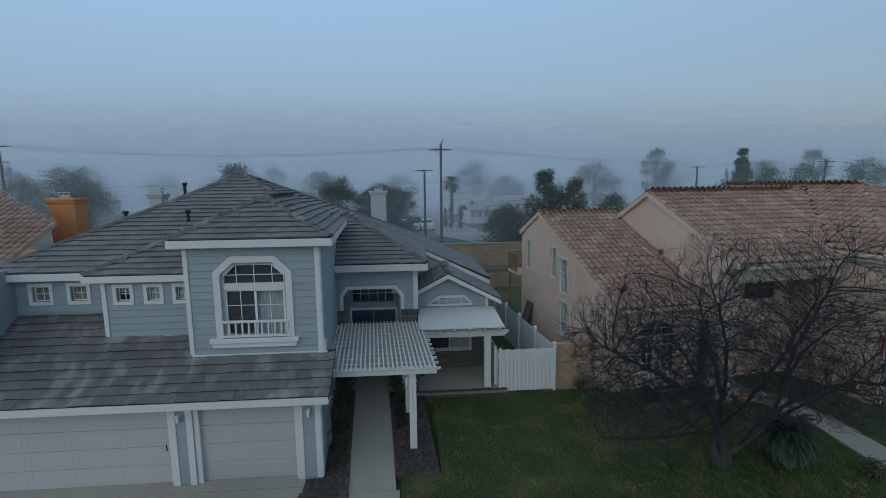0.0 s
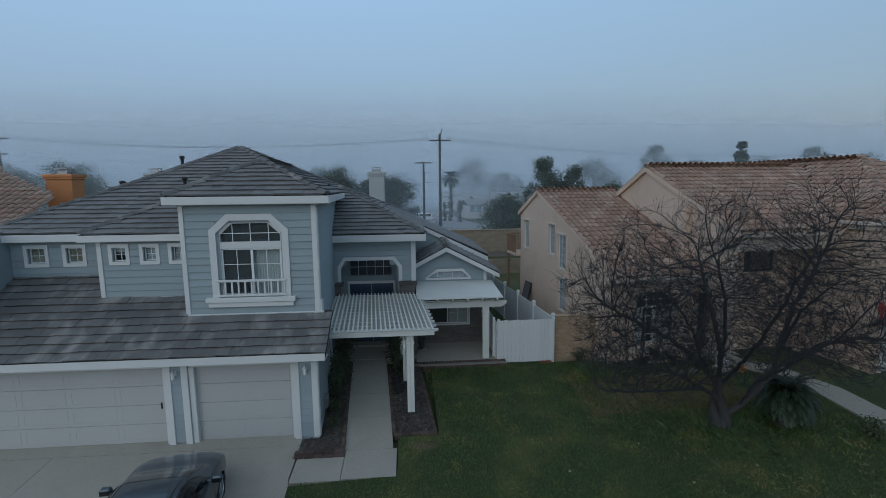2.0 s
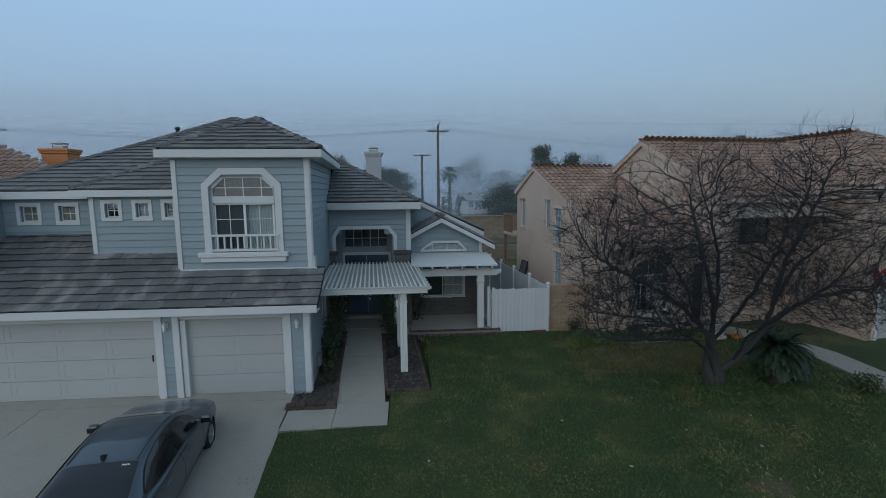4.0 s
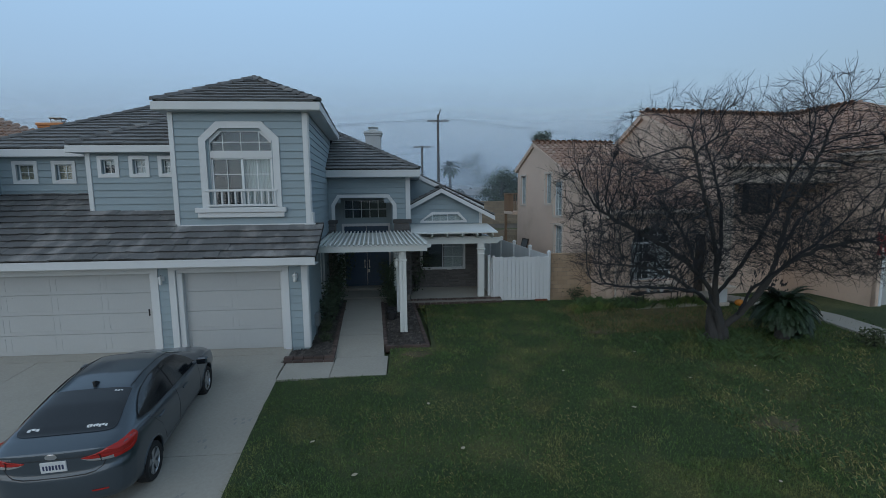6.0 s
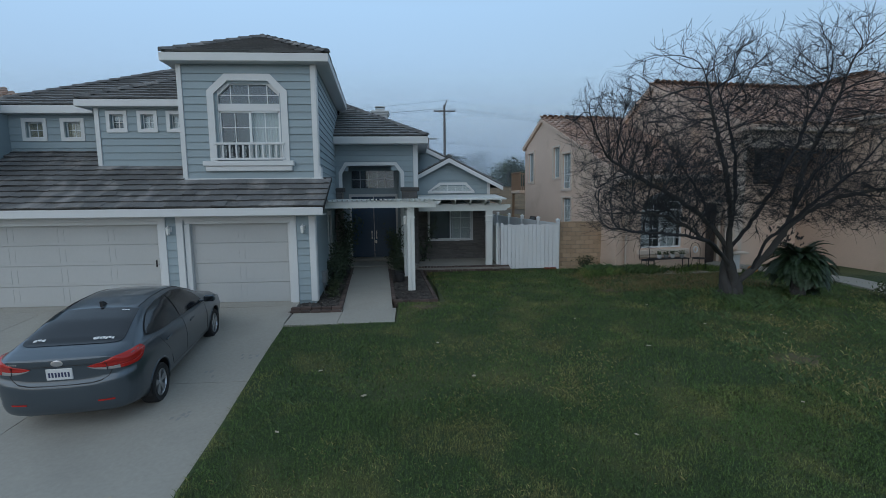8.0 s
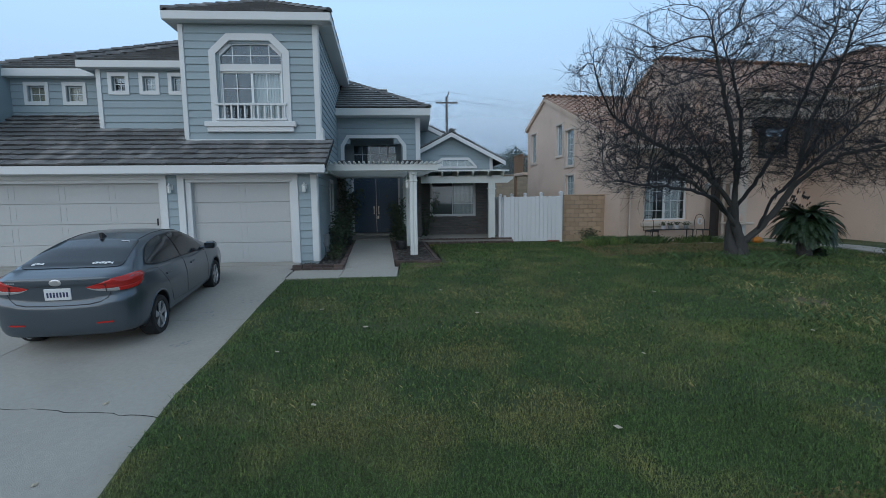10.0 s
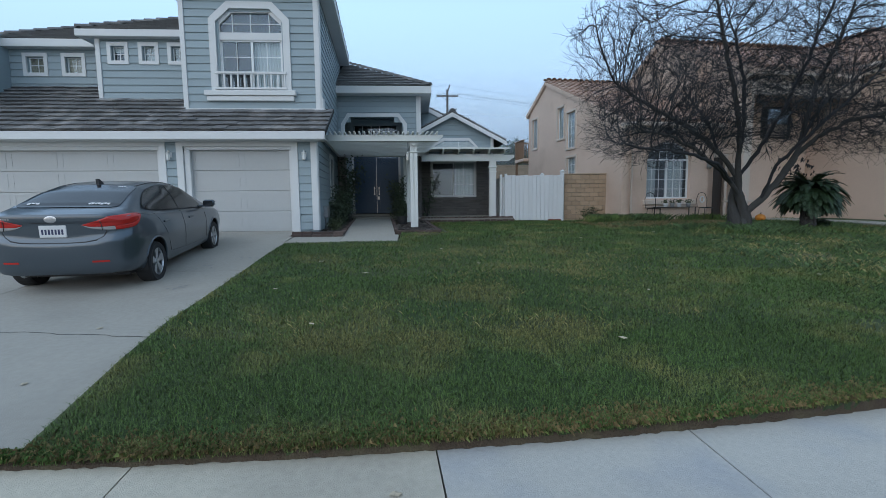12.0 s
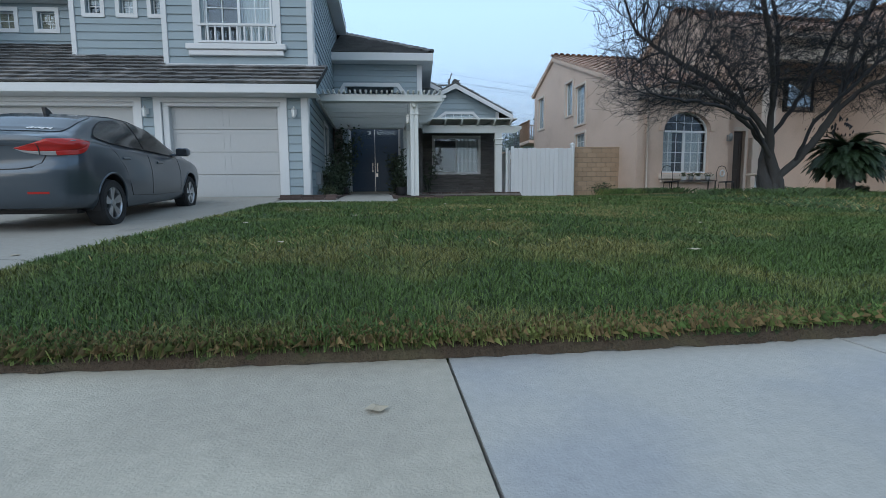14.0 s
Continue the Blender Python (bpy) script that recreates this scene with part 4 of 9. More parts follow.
for i in range(11):
    x = -2.56 + i * (2.56 - 0.88) / 10
    part("baluster", boxes((x - 0.021, x + 0.021, BY - 0.09, BY - 0.05, 3.62, 3.98), bevel=0.004), TRIM, bigwin)

# garage side window, seen along the wall
mside = frame_skew(0, 0.0)
rect_window(house, 2.83, 3.87, 0.63, 2.17, 0.0, cols=2, rows=2, m=mside)

# entry: octagonal arch casing, inner wall with transom and double door
ya = 5.45
eo = [(-0.20, ya, 2.95), (-0.20, ya, 3.50), (0.03, ya, 3.86), (1.88, ya, 3.86), (2.16, ya, 3.50), (2.16, ya, 2.95)]
ei = [(-0.08, ya, 2.95), (-0.08, ya, 3.45), (0.09, ya, 3.74), (1.82, ya, 3.74), (2.03, ya, 3.45), (2.03, ya, 2.95)]
bm = bmesh.new()
for i in range(5):
    prism(bm, [eo[i], eo[i + 1], ei[i + 1], ei[i]], (0, 0.045, 0))
part("arch_trim", bm, TRIM, house, "white clipped-corner casing round the entry recess")
part("entry_ceiling", boxes((-0.45, 2.6, 5.66, 6.75, 3.86, 3.94)), SIDING, house)
part("entry_side", boxes((-0.5, -0.36, 5.4, 6.74, 0.0, 3.86)), SIDING, house)
part("entry_side", boxes((2.05, 2.6, 5.66, 6.74, 0.0, 3.86)), SIDING, house)
tr = part("window", boxes((0.09, 1.73, 6.70, 6.76, 2.84, 2.94), (0.09, 1.73, 6.70, 6.76, 3.63, 3.72), (0.0, 0.09, 6.70, 6.76, 2.84, 3.72), (1.73, 1.82, 6.70, 6.76, 2.84, 3.72)), SIDING, house, "transom window over the front door")
pane_part(tr, 0.09, 1.73, 6.80, 2.94, 3.63)
for i in range(1, 5):
    x = 0.09 + 1.64 * i / 5
    part("glazing_bar", boxes((x - 0.012, x + 0.012, 6.775, 6.79, 2.94, 3.63)), WINFRAME, tr)
part("glazing_bar", boxes((0.09, 1.73, 6.773, 6.79, 3.27, 3.294)), WINFRAME, tr)
fd = part("door_frame", boxes((-0.02, 0.06, 6.68, 6.80, 0.2, 2.62), (1.78, 1.86, 6.68, 6.80, 0.2, 2.62), (-0.02, 1.86, 6.68, 6.80, 2.62, 2.72)), TRIM, house)
for x0, x1, hx in ((0.06, 0.914, 0.83), (0.926, 1.78, 1.01)):
    leaf = part("door", boxes((x0, x1, 6.72, 6.77, 0.24, 2.62), bevel=0.004), BDOOR, house, "deep blue panelled entry door, closed")
    for r in ((x0 + 0.08, x1 - 0.08, 0.34, 0.98), (x0 + 0.08, x1 - 0.08, 1.10, 1.98)):
        bm = bmesh.new()
        ring_prism(bm, [(r[0], 6.719, r[2]), (r[1], 6.719, r[2]), (r[1], 6.719, r[3]), (r[0], 6.719, r[3])], [(r[0] + 0.05, 6.719, r[2] + 0.05), (r[1] - 0.05, 6.719, r[2] + 0.05), (r[1] - 0.05, 6.719, r[3] - 0.05), (r[0] + 0.05, 6.719, r[3] - 0.05)], (0, -0.016, 0))
        part("panel_moulding", bm, BDOOR, leaf)
    for p, q in ((x0 + 0.10, (x0 + x1) / 2 - 0.04), ((x0 + x1) / 2 + 0.04, x1 - 0.10)):
        part("pane", boxes((p, q, 6.712, 6.722, 2.16, 2.46)), GLASS, leaf)
    part("handle", boxes((hx - 0.02, hx + 0.02, 6.66, 6.72, 1.18, 1.28), (hx - 0.013, hx + 0.013, 6.66, 6.685, 1.0, 1.25), (hx - 0.022, hx + 0.022, 6.69, 6.722, 0.96, 1.02), bevel=0.005), CHROME, leaf, "brushed metal pull handle")
part("weather_strip", boxes((0.914, 0.926, 6.70, 6.73, 0.24, 2.62)), CHROME, fd)
part("keypad", boxes((0.95, 1.02, 6.695, 6.72, 0.78, 0.90), bevel=0.006), CHROME, fd)
part("door_step", boxes((-0.36, 2.6, 5.0, 6.9, -0.1, 0.13), (-0.36, 2.0, 6.3, 6.9, 0.13, 0.22), bevel=0.012), CONCRETE, house)

# stacked stone veneer, stone by stone
def stacked(parent, place, u0, u1, z0, z1, holes=(), seed=3, single=True, count=300):
    r = random.Random(seed)
    z, done = z0, 0
    me = []
    for k in range(4):
        bm = bmesh.new()
        vs = box(bm, 0, 1, -1, 0, 0, 1)
        for v in bm.verts:
            v.co += Vector((0, 0.25 * r.uniform(-1, 0.6) if v.co.y < -0.5 else 0, 0.06 * r.uniform(-1, 1)))
        m_ = bpy.data.meshes.new("stone")
        bm.to_mesh(m_)
        bm.free()
        m_.materials.append(STONE)
        me.append(m_)
    while z < z1 - 0.02:
        h = r.choice((0.05, 0.06, 0.075))
        for a, b in spans(u0, u1, [(o[0], o[1]) for o in holes if o[2] < z + h / 2 < o[3]]):
            u = a
            while u < b - 0.03:
                w_ = min(r.uniform(0.18, 0.42), b - u)
                ob = new("stone", r.choice(me))
                attach(ob, parent)
                ob.matrix_basis = place @ Matrix.Translation((u + 0.004, 0, z + 0.003)) @ Matrix.Diagonal((w_ - 0.008, r.uniform(0.03, 0.055), h - 0.006, 1))
                u += w_
                done += 1
        z += h


veneer = part("stone_backing", boxes((2.62, 5.5, 6.61, 6.65, 0.1, 2.30)), MORTAR, house)
bm = boxes((2.62, 3.05, 6.61, 6.649, 0.1, 2.30), (4.82, 5.5, 6.61, 6.649, 0.1, 2.30), (3.05, 4.82, 6.61, 6.649, 0.1, 0.86), (3.05, 4.82, 6.61, 6.649, 2.24, 2.30))
bm.to_mesh(veneer.data)
bm.free()
stacked(veneer, frame_x(2.62, 6.61), 0.0, 2.88, 0.12, 2.30, [(0.42, 2.21, 0.84, 2.26)], seed=5)
pier = part("stone_pier", boxes((2.06, 2.62, 5.34, 5.66, 0.05, 2.86)), MORTAR, house)
stacked(pier, frame_x(2.06, 5.34), 0.0, 0.56, 0.12, 2.78, seed=8)
stacked(pier, frame_side(2.62, 5.34), 0.0, 1.2, 0.12, 2.3, seed=9)
part("pier_cap", boxes((2.02, 2.70, 5.28, 5.68, 2.80, 2.94), bevel=0.02), STONE, house)
pierl = part("stone_pier", boxes((-0.34, -0.08, 5.34, 5.66, 0.05, 2.86)), MORTAR, house)
stacked(pierl, frame_x(-0.34, 5.34), 0.0, 0.26, 2.2, 2.82, seed=11)
part("pier_cap", boxes((-0.36, -0.02, 5.28, 5.68, 2.80, 2.94), bevel=0.02), STONE, house)

# gable window: slider below, clipped transom above
rect_window(house, 3.03, 4.84, 0.83, 2.27, 6.62, trim=0.07, slider=True, cols=2, rows=3, bare=(0,), blind=[(3.98, 4.74, 0)], label="white sliding window with curtain half drawn")
yg = 6.60
go = [(3.06, yg, 2.72), (4.90, yg, 2.72), (4.90, yg, 2.80), (4.58, yg, 3.14), (3.52, yg, 3.14), (3.06, yg, 2.80)]
gi = [(3.20, yg, 2.80), (4.78, yg, 2.80), (4.74, yg, 2.86), (4.53, yg, 3.04), (3.57, yg, 3.04), (3.24, yg, 2.86)]
bm = bmesh.new()
ring_prism(bm, go, gi, (0, 0.06, 0))
gw = part("window", bm, TRIM, house, "low clipped-corner transom window")
pane_part(gw, 0, 0, 0, 0, 0, pts=[(p[0], 6.64, p[2]) for p in gi])
part("blind", boxes((3.2, 4.78, 6.70, 6.71, 2.75, 3.06)), BLIND, gw)
for i in range(1, 5):
    x = 3.24 + 1.5 * i / 5
    part("glazing_bar", boxes((x - 0.008, x + 0.008, 6.63, 6.637, 2.8, 3.04)), WINFRAME, gw)

# coach lamps beside the garage doors
def coach_lamp(x, z):
    lamp = thing("wall_lamp", "small white metal coach lamp on the siding", "lamp", (x, -0.03, z), group="coach lamps")
    part("backplate", boxes((x - 0.05, x + 0.05, -0.035, -0.02, z - 0.06, z + 0.06), bevel=0.008), TRIM, lamp)
    part("arm", tube_mesh("arm", [(x, -0.03, z + 0.02), (x, -0.07, z + 0.09), (x, -0.12, z + 0.10), (x, -0.13, z + 0.06)], 0.010, TRIM), TRIM, lamp)
    bm = bmesh.new()
    lathe(bm, [(0.012, 0.075), (0.06, 0.035), (0.065, 0.025), (0.05, 0.02)], (x, -0.13, z), 6)
    part("cap", bm, TRIM, lamp)
    bm = bmesh.new()
    lathe(bm, [(0.035, -0.12), (0.046, 0.02)], (x, -0.13, z), 6)
    part("lantern", bm, BLIND, lamp, "frosted lantern glass")
    for k in range(6):
        w_ = math.pi * k / 3
        part("cage_bar", tube_mesh("cage_bar", [(x + 0.037 * math.cos(w_), -0.13 + 0.037 * math.sin(w_), z - 0.12), (x + 0.049 * math.cos(w_), -0.13 + 0.049 * math.sin(w_), z + 0.025)], 0.005, TRIM, 4), TRIM, lamp)
    bm = bmesh.new()
    lathe(bm, [(0.044, -0.125), (0.044, -0.115), (0.02, -0.14)], (x, -0.13, z), 6)
    part("base", bm, TRIM, lamp)


coach_lamp(-3.46, 1.86)
coach_lamp(-0.26, 1.86)
# electrical boxes on the side wall
eb = thing("utility_box", "grey metal utility box on the side wall", "utility box", (0.06, 1.1, 0.4))
part("case", boxes((-0.07, 0.06, 0.95, 1.25, 0.28, 0.60), bevel=0.01), GREYMETAL, eb)
part("cover", boxes((0.06, 0.07, 0.97, 1.23, 0.30, 0.58), bevel=0.004), GREYMETAL, eb)
part("conduit", tube_mesh("conduit", [(-0.01, 1.05, 0.28), (-0.01, 1.05, -0.09)], 0.02, GREYMETAL), GREYMETAL, eb)

# roof fittings
def vent_pipe(x, y, z, h, r=0.05, cap=True):
    v_ = thing("roof_vent", "dark metal vent pipe on the roof", "vent", (x, y, z), group="roof vents")
    bm = bmesh.new()
    lathe(bm, [(r * 2.2, -0.1), (r * 1.5, 0.03), (r, 0.06), (r, h)], (x, y, z), 12)
    part("pipe", bm, DARKMETAL, v_)
    if cap:
        bm = bmesh.new()
        lathe(bm, [(r * 1.2, h - 0.02), (r * 1.7, h + 0.01), (r * 1.7, h + 0.06), (r * 1.1, h + 0.09)], (x, y, z), 12)
        part("cap", bm, DARKMETAL, v_)


vent_pipe(-6.53, 8.0, 6.78, 0.86, 0.06)
vent_pipe(-4.86, 4.42, zA(4.42), 0.32, 0.05)
vent_pipe(-7.73, 6.0, 6.12, 0.52, 0.06)
vent_pipe(-0.47, 6.0, 6.36, 0.18, 0.03, False)
vent_pipe(-2.02, 6.6, zR(-2.02) - 0.03, 0.16, 0.06, False)
vent_pipe(-1.80, 6.55, zR(-1.80) - 0.03, 0.16, 0.06, False)

# chimneys of the blue house
def chimney(name, x0, x1, y0, y1, z0, z1, material, label, cap_mat=None):
    ch = thing(name, label, "chimney", ((x0 + x1) / 2, (y0 + y1) / 2, z0))
    part("shaft", boxes((x0, x1, y0, y1, z0, z1 - 0.22), bevel=0.015), material, ch)
    part("collar", boxes((x0 - 0.05, x1 + 0.05, y0 - 0.05, y1 + 0.05, z1 - 0.22, z1 - 0.12), bevel=0.015), cap_mat or material, ch)
    part("crown", boxes((x0 - 0.09, x1 + 0.09, y0 - 0.09, y1 + 0.09, z1 - 0.12, z1), bevel=0.02), cap_mat or material, ch)
    xm, ym = (x0 + x1) / 2, (y0 + y1) / 2
    for dx in (-0.22, 0.22):
        for dy in (-0.15, 0.15):
            part("leg", boxes((xm + dx - 0.012, xm + dx + 0.012, ym + dy - 0.012, ym + dy + 0.012, z1, z1 + 0.24)), GREYMETAL, ch)
    part("spark_screen", boxes((xm - 0.20, xm + 0.20, ym - 0.13, ym + 0.13, z1, z1 + 0.14)), GREYMETAL, ch)
    part("hood", boxes((xm - 0.27, xm + 0.27, ym - 0.20, ym + 0.20, z1 + 0.22, z1 + 0.27), bevel=0.01), GREYMETAL, ch)


CHIMW = mat("pale_painted_chimney", (0.42, 0.44, 0.45), vary=0.1, scale=3, rough=0.8, bump=0.2)
chimney("chimney", 0.34, 1.16, 14.16, 14.86, -0.2, 7.25, CHIMW, "pale painted chimney with metal spark hood")

# ---- pergola over the walk ----
perg = thing("pergola", "white timber lattice pergola over the entry walk", "pergola", (1.6, 3.0, 0.0))
PZ = 2.30
part("front_beam", boxes((0.12, 3.08, 0.92, 0.97, 2.13, 2.30), (0.12, 3.08, 1.07, 1.12, 2.13, 2.30), bevel=0.006), PERGW, perg)
part("ledger", boxes((0.05, 2.7, 5.26, 5.32, 2.13, 2.30), bevel=0.006), PERGW, perg)
part("side_beam", boxes((2.36, 2.45, 1.0, 5.3, 2.02, 2.13), bevel=0.006), PERGW, perg)
part("wall_ledger", boxes((0.03, 0.09, 0.9, 5.3, 2.13, 2.30), bevel=0.006), PERGW, perg)


def tail_beam(y, x0, x1, z0, z1, th, tail, mat_):
    """A rafter along x whose free end is cut to a scalloped tail."""
    bm = bmesh.new()
    h = z1 - z0
    prof = [(x0, y, z0), (x1 - 0.20, y, z0), (x1 - 0.14, y, z0 + 0.03), (x1 - 0.10, y, z0 + h * 0.38), (x1 - 0.04, y, z0 + h * 0.45), (x1, y, z0 + h * 0.62), (x1, y, z1), (x0, y, z1)]
    prism(bm, prof, (0, th, 0))
    return bm


for k in range(12):
    y = 0.98 + k * 0.385
    part("rafter", tail_beam(y, 0.08, 3.20, 2.16, 2.305, 0.042, 1, PERGW), PERGW, perg)
nsl = 23
for k in range(nsl):
    x = 0.18 + k * (3.0 - 0.18) / (nsl - 1)
    bm = bmesh.new()
    y0 = 0.74
    prism(bm, [(x, y0, 2.355), (x, y0 + 0.03, 2.318), (x, y0 + 0.10, 2.306), (x, 5.34, 2.306), (x, 5.34, 2.365), (x, y0 + 0.015, 2.365)], (0.042, 0, 0))
    part("slat", bm, PERGW, perg)


def post(parent, x, y, z0, z1, wide=0.2):
    p = part("post", boxes((x - wide / 2, x - wide / 2 + 0.088, y - 0.045, y + 0.045, z0, z1), (x + wide / 2 - 0.088, x + wide / 2, y - 0.045, y + 0.045, z0, z1),
                            (x - wide / 2 + 0.07, x + wide / 2 - 0.07, y - 0.02, y + 0.02, z0, z1), bevel=0.006), PERGW, parent, "white double post")
    part("capital", boxes((x - wide / 2 - 0.02, x + wide / 2 + 0.02, y - 0.065, y + 0.065, z1 - 0.30, z1 - 0.26), bevel=0.008), PERGW, p)
    return p


post(perg, 2.41, 1.12, -0.02, 2.14)
post(perg, 2.41, 3.2, 0.0, 2.06, 0.16)
post(perg, 2.41, 4.9, 0.1, 2.06, 0.16)
# sheared along the side wall and its top raised to fit the camera's view
for ob in perg.children_recursive:
    for q in ob.data.vertices:
        q.co.x -= 0.078 * (q.co.y - 0.95)
        if q.co.z > 1.5:
            q.co.z += 0.17
# hanging lantern at the post
hl = thing("lantern", "small white lantern hung below the pergola beam", "lantern", (2.24, 1.3, 1.7))
bm = bmesh.new()
lathe(bm, [(0.05, -0.12), (0.055, 0.05), (0.07, 0.06), (0.01, 0.12)], (2.24, 1.3, 1.95), 8)
part("body", bm, BLIND, hl)
part("hook", tube_mesh("hook", [(2.24, 1.3, 2.06), (2.24, 1.3, 2.31)], 0.006, DARKMETAL, 5), DARKMETAL, hl)

# solid patio cover on scalloped rafters
cover = thing("patio_cover", "flat white patio cover on scalloped rafters", "patio cover", (4.2, 5.5, 0.1))
bm = bmesh.new()
prism(bm, [(2.66, 4.32, 2.47), (5.72, 4.32, 2.47), (5.72, 6.6, 2.62), (2.66, 6.6, 2.62)], (0, 0, 0.045))
part("cover_panel", bm, PERGW, cover)
part("beam", boxes((2.66, 5.55, 4.66, 4.75, 2.10, 2.34), bevel=0.008), PERGW, cover)
bm = tail_beam(4.60, 2.66, 5.92, 2.08, 2.30, 0.06, 1, PERGW)
part("beam_tail", bm, PERGW, cover)
for k in range(6):
    x = 2.85 + k * 0.53
    bm = bmesh.new()
    prism(bm, [(x, 4.26, 2.46), (x, 4.26, 2.42), (x, 4.32, 2.36), (x, 4.40, 2.345), (x, 4.46, 2.30), (x, 6.6, 2.44), (x, 6.6, 2.61)], (0.045, 0, 0))
    part("rafter", bm, PERGW, cover)
pp = part("post", boxes((5.04, 5.28, 4.60, 4.78, 0.14, 2.10), bevel=0.012), PERGW, cover)
part("capital", boxes((5.01, 5.31, 4.57, 4.81, 1.86, 1.90), (5.02, 5.30, 4.58, 4.80, 1.70, 1.72), bevel=0.006), PERGW, pp)

# patio slab with brick edge
patio = thing("patio", "raised concrete patio edged with dark bricks", "patio", (4.2, 5.5, 0.0), kind="structure")
part("slab", boxes((2.62, 5.80, 4.52, 6.62, -0.15, 0.13), bevel=0.01), CONCRETE, patio)
def brick_unit(name="brick", material=BRICK):
    bm = boxes((0, 1, 0, 1, 0, 1))
    bmesh.ops.bevel(bm, geom=list(bm.edges), offset=0.06, segments=1, affect="EDGES")
    me = bpy.data.meshes.new(name)
    bm.to_mesh(me)
    bm.free()
    me.materials.append(material)
    return me


BRICK_ME = brick_unit()


def brick_line(parent, a, b, w=0.10, h=0.08, z0=0.0, z1=None, length=0.205, soldier=False, drop=0.12):
    """Bricks end to end from a to b (x, y), following a slope from z0 to z1."""
    a, b = Vector((a[0], a[1], z0)), Vector((b[0], b[1], z0 if z1 is None else z1))
    total = (b - a).length
    n_ = max(1, int(total / length))
    ang = math.atan2(b.y - a.y, b.x - a.x)
    for i in range(n_):
        p = a + (b - a) * (i / n_)
        ob = new("brick", BRICK_ME)
        attach(ob, parent)
        ob.matrix_basis = Matrix.Translation((p.x, p.y, p.z - drop + rng.uniform(-0.006, 0.006))) @ Matrix.Rotation(ang + rng.uniform(-0.03, 0.03), 4, "Z") @ Matrix.Diagonal((total / n_ - 0.012, w, h + drop, 1))


brick_line(patio, (2.62, 4.40), (5.86, 4.40), w=0.11, h=0.15, z0=0.0, length=0.105)
brick_line(patio, (2.45, 4.29), (5.90, 4.29), w=0.10, h=0.05, z0=0.0, length=0.205)
part("mortar_bed", boxes((2.47, 5.86, 4.30, 4.50, -0.15, 0.10)), MORTAR, patio)

# planting beds edged with brick
bedR = thing("planting_bed", "mulched planting bed edged with dark brick", "planting bed", (2.5, 2.0, 0.0), kind="structure")
bedL = thing("planting_bed", "mulched planting bed edged with dark brick", "planting bed", (0.4, 2.0, 0.0), kind="structure")


def mulch(parent, pts, seed, n_chip):
    r = random.Random(seed)
    bm = bmesh.new()
    prism(bm, pts, (0, 0, -0.25))
    part("mulch", bm, MULCH, parent)
    xs, ys = [p[0] for p in pts], [p[1] for p in pts]
    v, f = [], []
    for _ in range(n_chip):
        y = r.uniform(min(ys) + 0.05, max(ys) - 0.05)
        x = r.uniform(float(np.interp(y, [pts[0][1], pts[3][1]], [pts[0][0], pts[3][0]])) + 0.06, float(np.interp(y, [pts[1][1], pts[2][1]], [pts[1][0], pts[2][0]])) - 0.06)
        z = np.interp(y, [min(ys), max(ys)], [pts[0][2], pts[2][2]]) + r.uniform(0, 0.02)
        a, l_, w_, t_ = r.uniform(0, 6.28), r.uniform(0.02, 0.06), r.uniform(0.008, 0.018), r.uniform(-0.4, 0.4)
        ux, uy = math.cos(a), math.sin(a)
        b0 = len(v)
        v += [(x - ux * l_, y - uy * l_, z - t_ * l_), (x + ux * l_, y + uy * l_, z + t_ * l_ + 0.004), (x + ux * l_ - uy * w_, y + uy * l_ + ux * w_, z + t_ * l_ + 0.008), (x - ux * l_ - uy * w_, y - uy * l_ + ux * w_, z - t_ * l_ + 0.01)]
        f.append((b0, b0 + 1, b0 + 2, b0 + 3))
    tagged(part("chips", mesh_from("chips", v, f, MULCH), MULCH, parent), kind="stuff")


mulch(bedR, [(1.92, 0.02, -0.06), (3.0, 0.02, -0.06), (2.66, 4.4, 0.05), (1.56, 4.4, 0.05)], 4, 2600)
mulch(bedL, [(-0.38, -0.74, -0.08), (0.70, -0.74, -0.08), (0.30, 5.0, 0.06), (-0.40, 5.0, 0.06)], 5, 1600)
brick_line(bedR, (1.94, -0.08), (3.08, -0.08), z0=-0.08, h=0.06)
brick_line(bedR, (3.08, 0.0), (2.74, 4.3), z0=-0.08, z1=0.02, h=0.06)
brick_line(bedR, (1.99, 0.02), (1.66, 4.4), z0=-0.06, z1=0.06, h=0.05)
brick_line(bedL, (-0.46, -0.86), (0.74, -0.86), z0=-0.12, h=0.07)
brick_line(bedL, (-0.46, -0.76), (0.74, -0.76), z0=-0.06, h=0.07)
brick_line(bedL, (0.74, -0.72), (0.33, 4.8), z0=-0.06, z1=0.06, h=0.05)
part("edging_base", boxes((-0.50, 0.74, -0.84, -0.68, -0.3, -0.07)), MORTAR, bedL)
part("soil", boxes((-0.45, 0.02, -0.78, -0.02, -0.3, -0.085)), MULCH, bedL)
# ---- the tan house ----
TT = Matrix.Translation((9.42, 3.72, 0)) @ Matrix.Rotation(radians(7), 4, "Z")
tan = thing("house", "tan stucco two-storey house with clay tile roof", "house", (9.42, 3.72, 0))


def tp(s, d, z):
    return tuple(TT @ Vector((s, d, z)))


def tan_part(name, bm, material, parent=None, label=""):
    bmesh.ops.transform(bm, matrix=TT, verts=bm.verts)
    return part(name, bm, material, parent or tan, label)


def tan_wall(place, length, z0, z1, openings=(), name="wall"):
    ob = part(name, wall_mesh(length, z0, z1, 0.2, openings), STUCCO, None)
    ob.matrix_basis = TT @ place
    return attach(ob, tan)


